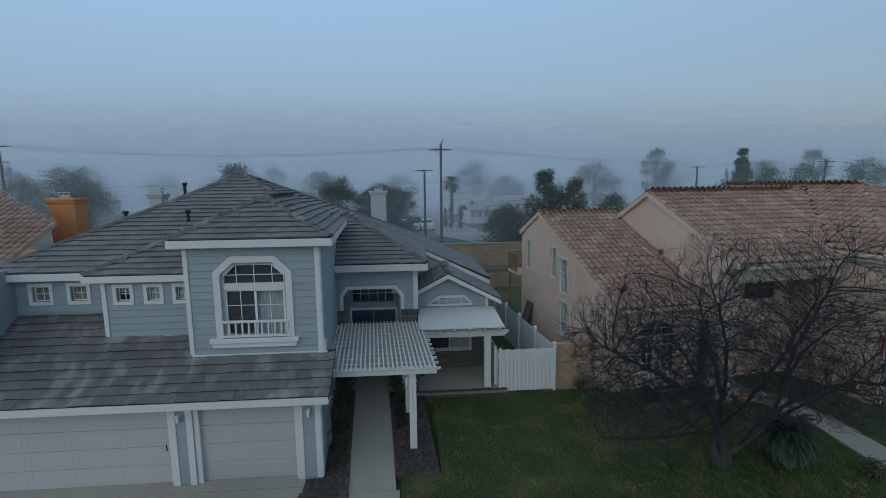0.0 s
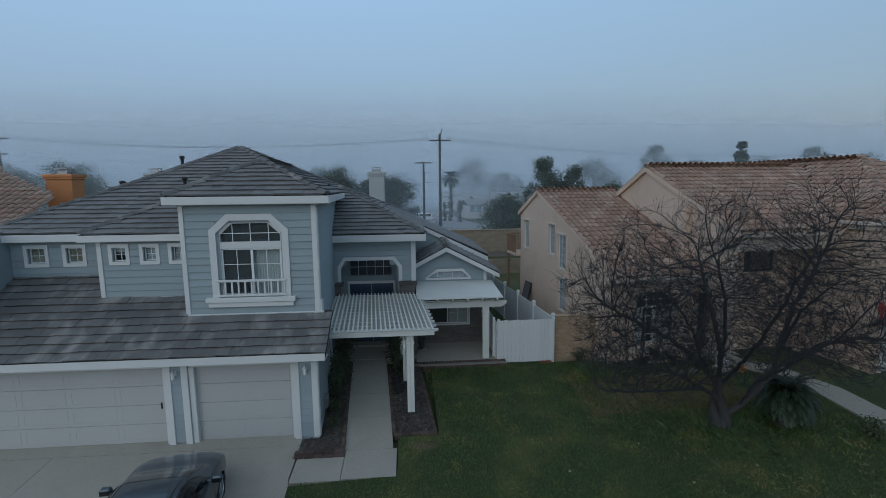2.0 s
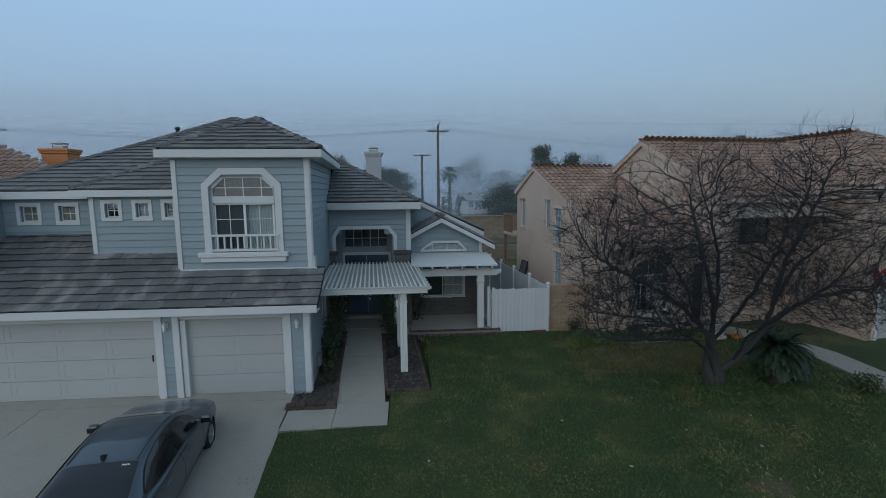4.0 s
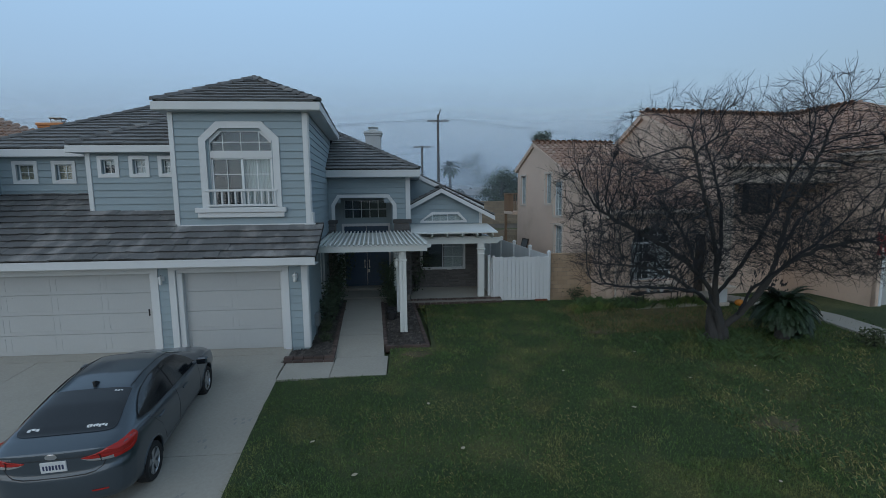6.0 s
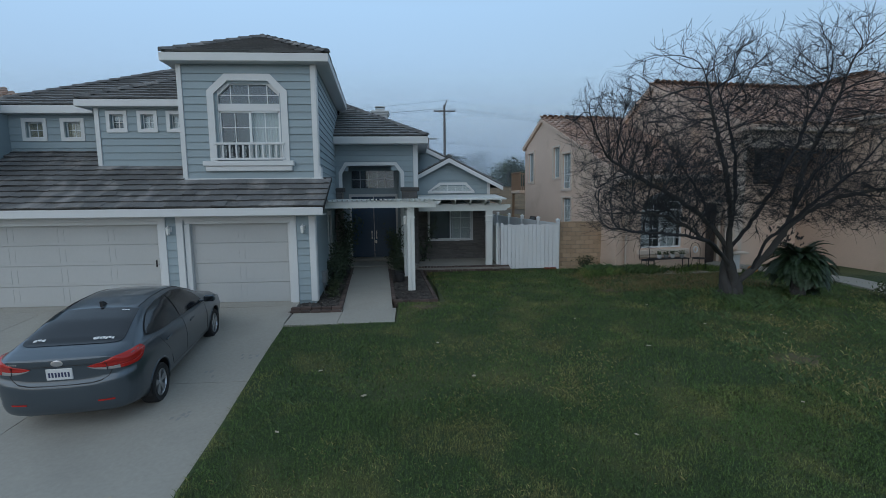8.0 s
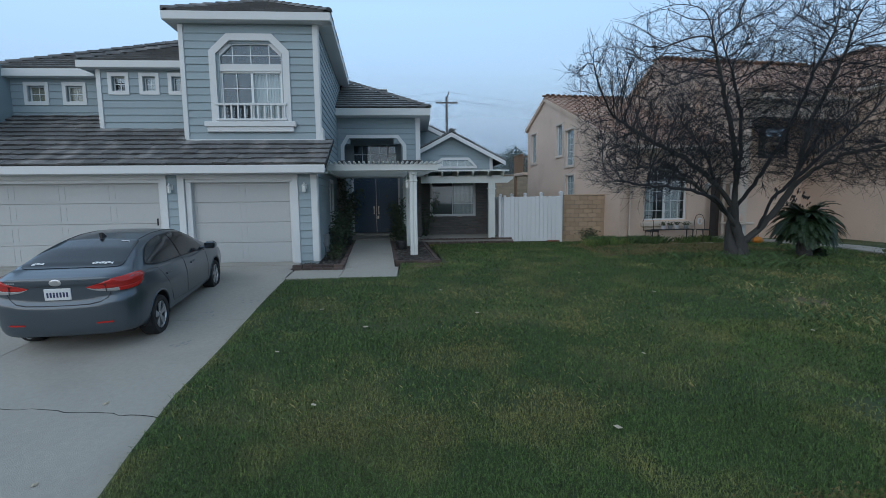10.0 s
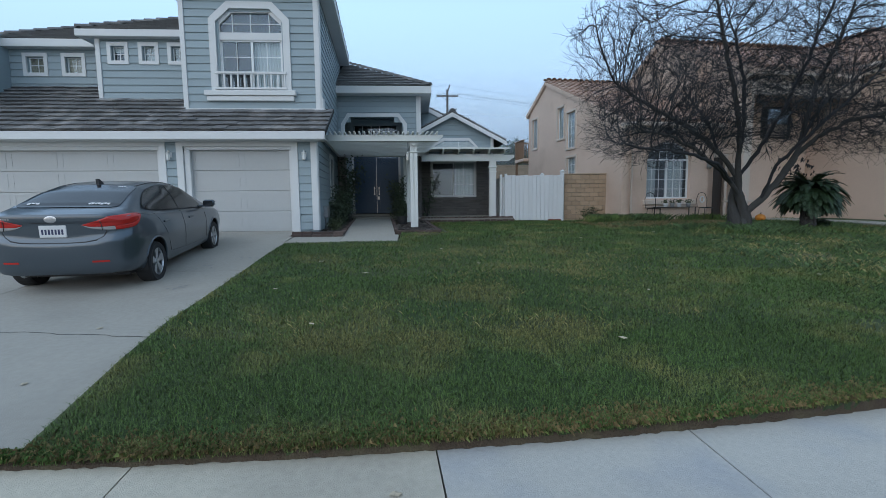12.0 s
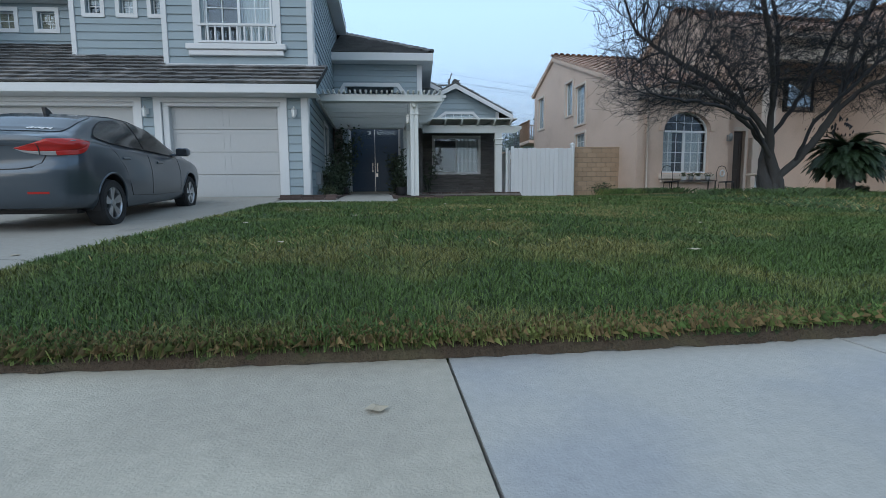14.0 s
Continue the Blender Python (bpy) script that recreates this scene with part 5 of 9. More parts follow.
FRONT = Matrix.Identity(4)
LEFT = Matrix.Rotation(radians(-90), 4, "Z")        # along -d, out is -s
tan_side_open = [(8.6 - 8.25, 8.6 - 7.55, 3.28, 4.68), (8.6 - 5.22, 8.6 - 4.56, 3.38, 4.68), (8.6 - 4.30, 8.6 - 3.48, 2.88, 4.32), (8.6 - 4.22, 8.6 - 3.42, 1.05, 2.46)]
tan_wall(Matrix.Translation((0, 8.6, 0)) @ LEFT, 8.6, -0.3, 3.3, [o for o in tan_side_open if o[3] < 3.3] + [(tan_side_open[2][0], tan_side_open[2][1], 2.88, 3.3)])
bm = bmesh.new()
# upper part of the gable side, around its windows
hole = [(7.55, 8.25, 3.28, 4.68), (4.56, 5.22, 3.38, 4.68), (3.48, 4.30, 3.3, 4.32)]
ds = sorted({0.0, 6.55, 8.6, *[v for o in hole for v in o[:2]]})
topz = lambda d: 3.3 + 0.42 * d if d < 6.55 else 6.05 - 0.45 * (d - 6.55)
for a, b in zip(ds, ds[1:]):
    mid = (a + b) / 2
    cuts = [o for o in hole if o[0] < mid < o[1]]
    lo = 3.3
    if cuts:
        if cuts[0][2] > 3.31:
            box(bm, 0, 0.2, a, b, 3.3, cuts[0][2])
        lo = cuts[0][3]
    prism(bm, [(0, a, lo), (0, b, lo), (0, b, topz(b)), (0, a, topz(a))], (0.2, 0, 0))
tan_part("wall", bm, STUCCO)
# arched front: wall with a round-headed opening
AX0, AX1, AZ0, AZS, AZT = 0.92, 2.60, 0.72, 2.05, 2.66
bm = wall_mesh(3.5, -0.3, 3.35, 0.25, [(AX0, AX1, AZ0, AZT + 0.02)])
am, ar, ah = (AX0 + AX1) / 2, (AX1 - AX0) / 2, AZT - AZS
arc = [(am - ar * math.cos(w), 0, AZS + ah * math.sin(w)) for w in np.linspace(0, math.pi, 17)]
for p, q in zip(arc, arc[1:]):
    prism(bm, [p, q, (q[0], 0, AZT + 0.02), (p[0], 0, AZT + 0.02)], (0, 0.25, 0))
tan_part("wall", bm, STUCCO)
tan_wall(Matrix.Translation((3.5, 0, 0)) @ Matrix.Rotation(radians(90), 4, "Z"), 1.0, -0.3, 3.3)
tan_wall(Matrix.Translation((3.4, 0.9, 0)), 5.0, -0.3, 5.6, [(0.35, 1.35, -0.05, 2.25), (2.8, 4.2, 2.95, 4.15)])
WF = -2.4                                           # the wing's front
tan_wall(Matrix.Translation((8.3, 1.2, 0)) @ LEFT, 1.2 - WF, -0.4, 5.1)
tan_wall(Matrix.Translation((8.3, WF, 0)), 8.0, -0.4, 5.1, [(0.42, 5.2, -0.1, 2.25)])
tan_wall(Matrix.Translation((0, 8.6, 0)), 16.3, -0.3, 4.9)
tan_wall(Matrix.Translation((16.1, WF, 0)) @ Matrix.Rotation(radians(90), 4, "Z"), 8.6 - WF, -0.3, 4.9)
# upper gable end
US = 3.75
bm = bmesh.new()
prism(bm, [(US, -1.0, 3.3), (US, 7.6, 3.2), (US, 7.6, 4.95), (US, 3.67, 6.98), (US, -1.0, 4.85)], (0.2, 0, 0))
tan_part("wall", bm, STUCCO)
tan_part("partition", boxes((0.3, 3.4, 2.2, 2.3, 0, 3), (1.2, 1.3, 2.3, 8.4, 0, 4.15), (3.6, 8.2, 2.6, 2.7, 0, 4.8)), ROOM)

S_V, S_F = [], []
for k in range(7):
    w = math.pi * k / 6
    for v, h in ((-0.06, 0.13), (1.08, 0.0)):
        S_V.append((0.5 - 0.40 * math.cos(w), v, h + 0.36 * math.sin(w) - 0.02))
for k in range(6):
    S_F.append((2 * k, 2 * k + 2, 2 * k + 3, 2 * k + 1))
S_F.append((0, 2, 4, 6, 8, 10, 12))
base = len(S_V)
S_V += [(0.88, -0.06, 0.05), (1.12, -0.06, 0.05), (1.12, 1.08, -0.02), (0.88, 1.08, -0.02)]
S_F.append((base, base + 1, base + 2, base + 3))


def clay_plane(parent, pts, o, along, up, tw=0.27, ex=0.36):
    fr = roof_frame(o, along, up)
    inv = fr.inverted()
    poly = [(q.x, q.y) for q in (inv @ Vector(p) for p in pts)]
    ms = []
    v, top = min(p[1] for p in poly), max(p[1] for p in poly)
    while v < top - 0.05:
        for a, b in clip_row(poly, min(v + ex * 0.5, top - 0.01)):
            k = math.ceil(a / tw - 0.5)
            while (k + 0.5) * tw < b:
                ms.append(fr @ Matrix.Translation((k * tw, v, rng.random() * 0.012)) @ Matrix.Rotation((rng.random() - 0.5) * 0.03, 4, "Z") @ Matrix.Diagonal((tw, ex, tw, 1)))
                k += 1
        v += ex
    joined_tiles("clay_tiles", S_V, S_F, ms, CLAY, parent, True)


tan_roof = tan_part("roof", boxes((0.3, 3.5, 0.2, 8.3, 3.2, 3.28)), DECK, None, "weathered clay s-tile roof in pinkish browns")


def tan_plane(pts, along, up):
    w_pts = [tp(*p) for p in pts]
    slab("deck", w_pts, 0.07, STUCCO, tan_roof)
    r3 = TT.to_3x3()
    clay_plane(tan_roof, w_pts, w_pts[0], r3 @ Vector(along), r3 @ Vector(up))


lz = lambda d: 3.42 + 0.42 * d
tan_plane([(-0.10, -0.4, lz(-0.4)), (3.9, -0.4, lz(-0.4)), (3.9, 6.55, lz(6.55)), (-0.10, 6.55, lz(6.55))], (1, 0, 0), (0, 1, 0.42))
tan_plane([(-0.10, 9.0, 5.05), (3.9, 9.0, 5.05), (3.9, 6.55, lz(6.55)), (-0.10, 6.55, lz(6.55))], (1, 0, 0), (0, -1, 0.46))
uz = lambda d: 7.14 - (0.46 if d < 3.67 else 0.53) * abs(d - 3.67)
tan_plane([(3.6, -1.4, uz(-1.4)), (7.95, -1.4, uz(-1.4)), (7.95, -0.72, uz(-0.72)), (11.76, 3.67, uz(3.67)), (3.6, 3.67, uz(3.67))], (1, 0, 0), (0, 1, 0.46))
tan_plane([(3.6, 8.2, uz(8.2)), (11, 8.2, uz(8.2)), (11, 3.67, uz(3.67)), (3.6, 3.67, uz(3.67))], (1, 0, 0), (0, -1, 0.53))
WZ, WS = 5.12, 0.53
wr = 12.2
rz = WZ + WS * (wr - 7.95)
WE = WF - 0.4                                       # the wing's front eave and the foot of its hips
WP = WE + wr - 7.95
tan_plane([(7.95, WE, WZ), (7.95, -0.72, WZ), (11.76, 3.67, WZ + WS * 3.81), (wr, 3.67, rz), (wr, WP, rz)], (0, 1, 0), (1, 0, WS))
tan_plane([(7.95, WE, WZ), (16.4, WE, WZ), (wr, WP, rz)], (1, 0, 0), (0, 1, WS))
tan_plane([(16.4, WE, WZ), (16.4, 8.5, WZ), (wr, 8.5, rz), (wr, WP, rz)], (0, 1, 0), (-1, 0, WS))


CLAY_C = mat("clay_ridge_tile", (0.41, 0.265, 0.195), vary=0.2, scale=4, rough=0.85, bump=0.3, bscale=70, piece=0.15)
CLAY_CAP = cap_mesh("hip_cap", [(0.10 * math.cos(w), 0.065 * math.sin(w)) for w in np.linspace(math.pi, 0, 7)], CLAY_C, True)


def clay_caps(a, b):
    cap_row(tan_roof, tp(*a), tp(*b), CLAY_CAP, 0.36, 0.02)


for a, b in (((-0.13, 6.55, 6.2), (3.7, 6.55, 6.2)), ((3.55, 3.67, 7.16), (11.7, 3.67, 7.16)),
             ((7.95, WE, WZ), (wr, WP, rz)), ((wr, WP, rz), (wr, 8.4, rz)), ((16.4, WE, WZ), (wr, WP, rz))):
    clay_caps(a, b)
# pale cornices under the eaves
for r in ((-0.1, 3.6, -0.42, -0.02, 3.10, 3.24), (-0.05, 3.55, -0.20, 0.0, 2.98, 3.10), (7.92, 8.3, WE, 0.9, 4.98, 5.10), (8.12, 8.3, WF - 0.18, 0.9, 4.80, 4.98), (8.3, 16.3, WE, WF, 4.98, 5.10), (8.3, 16.2, WF - 0.18, WF, 4.80, 4.98), (3.75, 7.9, -1.38, -0.98, 4.62, 4.74), (3.75, 8.28, -1.0, -0.75, 4.10, 4.62), (3.78, 4.08, -0.98, -0.72, -0.2, 4.10)):
    tan_part("cornice", boxes(r, bevel=0.02), STUCCO_TRIM)
for a, b in (((-0.09, -0.38, 3.26), (-0.09, 6.55, 6.17)), ((-0.09, 6.55, 6.17), (-0.09, 8.95, 5.05)), ((3.61, -1.38, 4.80), (3.61, 3.67, 7.11)), ((3.61, 3.67, 7.11), (3.61, 8.15, 4.74))):
    bm = bmesh.new()
    prism(bm, [a, b, (b[0], b[1], b[2] - 0.15), (a[0], a[1], a[2] - 0.15)], (0.28, 0, 0))
    tan_part("rake_trim", bm, STUCCO)
# ---- tan house details ----
def shift(m):
    return TT @ m


SIDE = Matrix.Translation((0, 8.6, 0)) @ LEFT
for k, (a, b, c, d) in enumerate(tan_side_open):
    rect_window(tan, a - 0.07, b + 0.07, c - 0.09, d + 0.09, 0.0, trim=0.075, cols=3 if k > 1 else 1, rows=5 if k > 1 else 1, m=TT @ SIDE, trim_mat=STUCCO_TRIM, proud=0.05, depth=0.05,
                blind=[(a, b, 0)] if k in (0, 1) else [(a, (a + b) / 2, 0)])
# round-headed window
bm = bmesh.new()
fr_o = [(AX0, 0.13, AZ0), (AX1, 0.13, AZ0)] + [(am + ar * math.cos(w), 0.13, AZS + ah * math.sin(w)) for w in np.linspace(0, math.pi, 15)]
fr_i = [(AX0 + 0.05, 0.13, AZ0 + 0.05), (AX1 - 0.05, 0.13, AZ0 + 0.05)] + [(am + (ar - 0.05) * math.cos(w), 0.13, AZS + (ah - 0.05) * math.sin(w)) for w in np.linspace(0, math.pi, 15)]
ring_prism(bm, fr_o, fr_i, (0, 0.06, 0))
awin = tan_part("window", bm, WINFRAME, None, "white round-headed window with glazing bars")
for r in ((AX0, AX1, 0.125, 0.185, AZS - 0.03, AZS + 0.03), (am - 0.035, am + 0.035, 0.125, 0.185, AZ0, AZS)):
    tan_part("mullion", boxes(r), WINFRAME, awin)
for i in range(1, 6):
    x = AX0 + (AX1 - AX0) * i / 6
    if i != 3:
        tan_part("glazing_bar", boxes((x - 0.009, x + 0.009, 0.145, 0.155, AZ0, AZS)), WINFRAME, awin)
    if i in (2, 4):
        pass
    if i in (1, 2, 3, 4, 5):
        h = AZS + ah * math.sqrt(max(0, 1 - ((x - am) / ar) ** 2))
        if i in (1, 3, 5) or True:
            tan_part("glazing_bar", boxes((x - 0.009, x + 0.009, 0.145, 0.155, AZS, h)), WINFRAME, awin) if i in (2, 4) or i == 3 else None
for j in range(1, 4):
    z = AZ0 + (AZS - AZ0) * j / 4
    tan_part("glazing_bar", boxes((AX0, AX1, 0.143, 0.155, z - 0.009, z + 0.009)), WINFRAME, awin)
tan_part("glazing_bar", boxes((AX0 + 0.15, AX1 - 0.15, 0.143, 0.155, AZS + 0.27, AZS + 0.288)), WINFRAME, awin)
bm = bmesh.new()
prism(bm, fr_i, (0, 0.006, 0))
for q in bm.verts:
    q.co.y += 0.03
ob = tan_part("pane", bm, GLASS, awin)
ob.visible_shadow = False
for x0, x1 in ((AX0 + 0.05, AX0 + 0.55), (am + 0.1, AX1 - 0.05)):
    bm = bmesh.new()
    k = 9
    for i in range(k):
        u0, u1 = x0 + (x1 - x0) * i / k, x0 + (x1 - x0) * (i + 1) / k
        prism(bm, [(u0, 0.30 + 0.03 * (i % 2), AZ0), (u1, 0.30 + 0.03 * ((i + 1) % 2), AZ0), (u1, 0.30 + 0.03 * ((i + 1) % 2), AZS), (u0, 0.30 + 0.03 * (i % 2), AZS)], (0, 0.004, 0))
    tan_part("curtain", bm, BLIND, awin)
bm = bmesh.new()
arc_o = [(am - (ar + 0.16) * math.cos(w), -0.05, AZS + (ah + 0.16) * math.sin(w)) for w in np.linspace(0, math.pi, 17)]
arc_i = [(am - ar * math.cos(w), -0.05, AZS + ah * math.sin(w)) for w in np.linspace(0, math.pi, 17)]
for i in range(16):
    prism(bm, [arc_o[i], arc_o[i + 1], arc_i[i + 1], arc_i[i]], (0, 0.06, 0))
tan_part("arch_moulding", bm, STUCCO, None)
tan_part("sill", boxes((0.78, 2.76, -0.14, 0.02, 0.50, 0.68), (0.84, 2.70, -0.09, 0.02, 0.40, 0.50), bevel=0.025), STUCCO_TRIM, None)
# corner pilaster and downspout
tan_part("pilaster", boxes((-0.02, 0.20, -0.03, 0.0, -0.2, 3.1), bevel=0.01), STUCCO, None)
for p, q in (((0.30, -0.10, 3.02), (0.30, -0.05, -0.05)),):
    part("downspout", tube_mesh("downspout", [tp(0.32, -0.30, 3.1), tp(0.32, -0.22, 3.02), tp(0.32, -0.05, 2.90), tp(0.32, -0.05, 0.05), tp(0.32, -0.14, -0.02)], 0.035, STUCCO_TRIM, 8), STUCCO_TRIM, tan)
# dark entry door and pane for the shaded upper recess, garage door on the wing's front
dd = tan_part("door", boxes((3.77, 4.73, 0.98, 1.04, -0.05, 2.23), bevel=0.005), DARKWOOD, None, "dark wooden entry door, closed")
for z0, z1 in ((0.15, 0.95), (1.1, 2.05)):
    for s0, s1 in ((3.87, 4.2), (4.3, 4.63)):
        bm = bmesh.new()
        ring_prism(bm, [(s0, 0.979, z0), (s1, 0.979, z0), (s1, 0.979, z1), (s0, 0.979, z1)], [(s0 + 0.04, 0.979, z0 + 0.04), (s1 - 0.04, 0.979, z0 + 0.04), (s1 - 0.04, 0.979, z1 - 0.04), (s0 + 0.04, 0.979, z1 - 0.04)], (0, -0.014, 0))
        tan_part("panel_moulding", bm, DARKWOOD, dd)
tan_part("door_frame", boxes((3.66, 3.76, 0.86, 1.02, -0.05, 2.24), (4.74, 4.84, 0.86, 1.02, -0.05, 2.24), (3.66, 4.84, 0.86, 1.02, 2.24, 2.36)), STUCCO_TRIM, None)
# dark frame and glass stand in for the shade of an upper recess
uw = tan_part("window", boxes((6.16, 6.24, 0.98, 1.06, 2.95, 4.15), (7.56, 7.64, 0.98, 1.06, 2.95, 4.15), (6.24, 7.56, 0.98, 1.06, 2.95, 3.03), (6.24, 7.56, 0.98, 1.06, 4.07, 4.15)), DARKWOOD, None, "dark framed pane standing in for a shaded upper recess")
bm = boxes((6.24, 7.56, 1.02, 1.03, 3.03, 4.07))
tan_part("pane", bm, GLASS, uw)
tan_part("window_step", boxes((4.9, 5.2, 0.70, 0.9, 0.0, 2.0), bevel=0.02), STUCCO_TRIM, None)
# wall lamp by the entry
wl_ = thing("wall_lamp", "dark metal lantern on the stucco wall", "lamp", tp(3.25, -0.05, 1.85))
bm = bmesh.new()
lathe(bm, [(0.03, -0.12), (0.07, -0.05), (0.08, 0.05), (0.02, 0.14)], (3.25, -0.14, 1.85), 8)
tan_part("lantern", bm, GREYMETAL, wl_)
tan_part("bracket", boxes((3.22, 3.28, -0.10, -0.001, 1.75, 1.95), bevel=0.006), GREYMETAL, wl_)
# balcony at the back corner
bal = tan_part("balcony", boxes((-0.28, 3.0, 8.8, 10.2, 2.72, 2.88), bevel=0.02), STUCCO, None, "small stucco balcony with wooden rail")
tan_part("top_rail", boxes((-0.30, -0.22, 8.8, 10.2, 3.78, 3.85), (-0.30, 3.0, 10.14, 10.22, 3.78, 3.85), bevel=0.01), WOODB, bal)
for i in range(13):
    d = 8.84 + i * 0.11
    tan_part("baluster", boxes((-0.27, -0.24, d - 0.02, d + 0.02, 2.88, 3.8)), WOODB, bal)
for i in range(26):
    s = -0.25 + i * 0.125
    tan_part("baluster", boxes((s - 0.02, s + 0.02, 10.16, 10.19, 2.88, 3.8)), WOODB, bal)
tan_part("support_post", boxes((-0.25, -0.13, 10.05, 10.17, -0.2, 2.72)), WOODB, bal)
# an old framed screen leaning on the side wall
scr = thing("window_screen", "dark framed window screen leaning on the stucco wall", "screen", tp(-0.2, 7.5, 0))
mscr = Matrix.Translation((-0.42, 7.15, 0.02)) @ Matrix.Rotation(radians(14), 4, "Y")
for nm, r, mt in (("frame", ((0, 0.03, 0, 0.05, 0, 1.6), (0, 0.03, 0.75, 0.80, 0, 1.6), (0, 0.03, 0, 0.80, 0, 0.05), (0, 0.03, 0, 0.80, 1.55, 1.6)), DARKWOOD), ("mesh_panel", ((0.012, 0.018, 0.05, 0.75, 0.05, 1.55),), SCREEN)):
    tan_part(nm, boxes(*r, m=mscr), mt, scr)

# left neighbour: clay-tiled roof and orange chimney beyond the blue house
nb = thing("house", "orange stucco house with brown clay tile roof", "house", (-15.5, 9.0, 0))
part("wall", boxes((-26, -11.6, 3.6, 16, -0.3, 4.2)), ORANGE, nb)
nb_roof = part("roof", boxes((-26.2, -11.5, 3.4, 15.7, 4.05, 4.15)), STUCCO_TRIM, nb, "brown clay tile roof")
nz = lambda y: 4.85 + 0.467 * (y - 4.6)
npts = [(-26.5, 3.2, nz(3.2)), (-11.2, 3.2, nz(3.2)), (-11.2, 7.5, nz(7.5)), (-15.04, 9.8, nz(9.8)), (-26.5, 9.8, nz(9.8))]
slab("deck", npts, 0.1, STUCCO_TRIM, nb_roof)
clay_plane(nb_roof, npts, npts[0], (1, 0, 0), (0, 1, 0.467))
chimney("chimney", -13.45, -12.35, 10.3, 11.1, -0.2, 7.12, ORANGE, "orange stucco chimney with metal spark hood")
chimney("chimney", -10.95, -10.30, 13.6, 14.3, -0.2, 7.25, CHIMW, "pale chimney rising behind the roof")

# ---- fence, gate and block wall ----
fence = thing("fence", "white vinyl board fence running beside the house", "fence", (7.4, 8.0, 0))
a0, a1 = Vector((7.66, 4.66, 0)), Vector((6.75, 14.5, 0))
fd_ = (a1 - a0).normalized()
fa = math.atan2(fd_.y, fd_.x)
nb_ = 62
for i in range(nb_):
    p = a0 + fd_ * (i * (a1 - a0).length / nb_)
    bm = boxes((0.004, (a1 - a0).length / nb_ - 0.004, -0.011, 0.011, -0.1, 1.60), bevel=0.004)
    bmesh.ops.transform(bm, matrix=Matrix.Translation((p.x, p.y, 0)) @ Matrix.Rotation(fa, 4, "Z"), verts=bm.verts)
    part("board", bm, VINYL, fence)
for i in range(6):
    p = a0 + fd_ * (i * (a1 - a0).length / 5)
    ps = part("post", boxes((p.x - 0.06, p.x + 0.06, p.y - 0.06, p.y + 0.06, -0.2, 1.70), bevel=0.006), VINYL, fence)
    bm = bmesh.new()
    lathe(bm, [(0.095, 1.70), (0.095, 1.72), (0.01, 1.78)], (p.x, p.y, 0), 4)
    part("post_cap", bm, VINYL, ps)
gate = thing("gate", "white vinyl board gate between house and block wall", "gate", (6.6, 4.5, 0))
gx0, gx1 = 5.56, 7.66
nb_ = 13
for i in range(nb_):
    x = gx0 + 0.09 + i * (gx1 - gx0 - 0.16) / nb_
    part("board", boxes((x + 0.003, x + (gx1 - gx0 - 0.16) / nb_ - 0.003, 4.50, 4.525, 0.0, 1.575 + 0.012 * math.sin(i * 2.1)), bevel=0.005), VINYL, gate)
for x in (gx0, gx1 - 0.08):
    part("post", boxes((x, x + 0.09, 4.49, 4.58, -0.15, 1.63), bevel=0.008), VINYL, gate)
part("rail", boxes((gx0, gx1, 4.526, 4.56, 0.25, 0.36)), VINYL, gate)
part("rail", boxes((gx0, gx1, 4.526, 4.56, 1.25, 1.36)), VINYL, gate)
panel = thing("side_fence", "narrow white vinyl fence panel beside the patio post", "fence", (5.45, 4.8, 0))
for i in range(12):
    part("board", boxes((5.53, 5.555, 4.60 + i * 0.165, 4.755 + i * 0.165, -0.05, 1.52), bevel=0.005), VINYL, panel)
part("rail", boxes((5.556, 5.59, 4.6, 6.58, 1.25, 1.36)), VINYL, panel)
part("post", boxes((5.44, 5.53, 4.80, 4.89, -0.1, 1.62), bevel=0.008), VINYL, panel)
for x_ in (7.22, 7.45):
    bw = thing("loose_brick", "red brick lying at the foot of the gate", "brick", (x_, 4.42, -0.04), group="loose bricks")
    bw.rotation_euler = (0, 0, 0.2)
    part("brick", boxes((x_ - 0.1, x_ + 0.1, 4.38, 4.48, -0.06, 0.03), bevel=0.008), REDBRICK, bw)

blockwall = thing("block_wall", "tan concrete block wall joining the two houses", "wall", (8.5, 4.75, 0), kind="structure")
part("core", boxes((7.71, 9.30, 4.745, 4.875, -0.3, 1.60)), MORTAR, blockwall)
BLOCK_ME = brick_unit("block", BLOCK)
for r in range(11):
    x = 7.70 - (0.165 if r % 2 else 0)
    while x < 9.30:
        s, e = max(x, 7.70), min(x + 0.33, 9.31)
        if e - s > 0.05:
            ob = new("block", BLOCK_ME)
            attach(ob, blockwall)
            ob.matrix_basis = Matrix.Translation((s + 0.004, 4.725, -0.13 + r * 0.157)) @ Matrix.Diagonal((e - s - 0.008, 0.17, 0.150, 1))
        x += 0.33
part("coping", boxes((7.69, 9.33, 4.71, 4.91, 1.60, 1.64), bevel=0.012), BLOCK, blockwall)

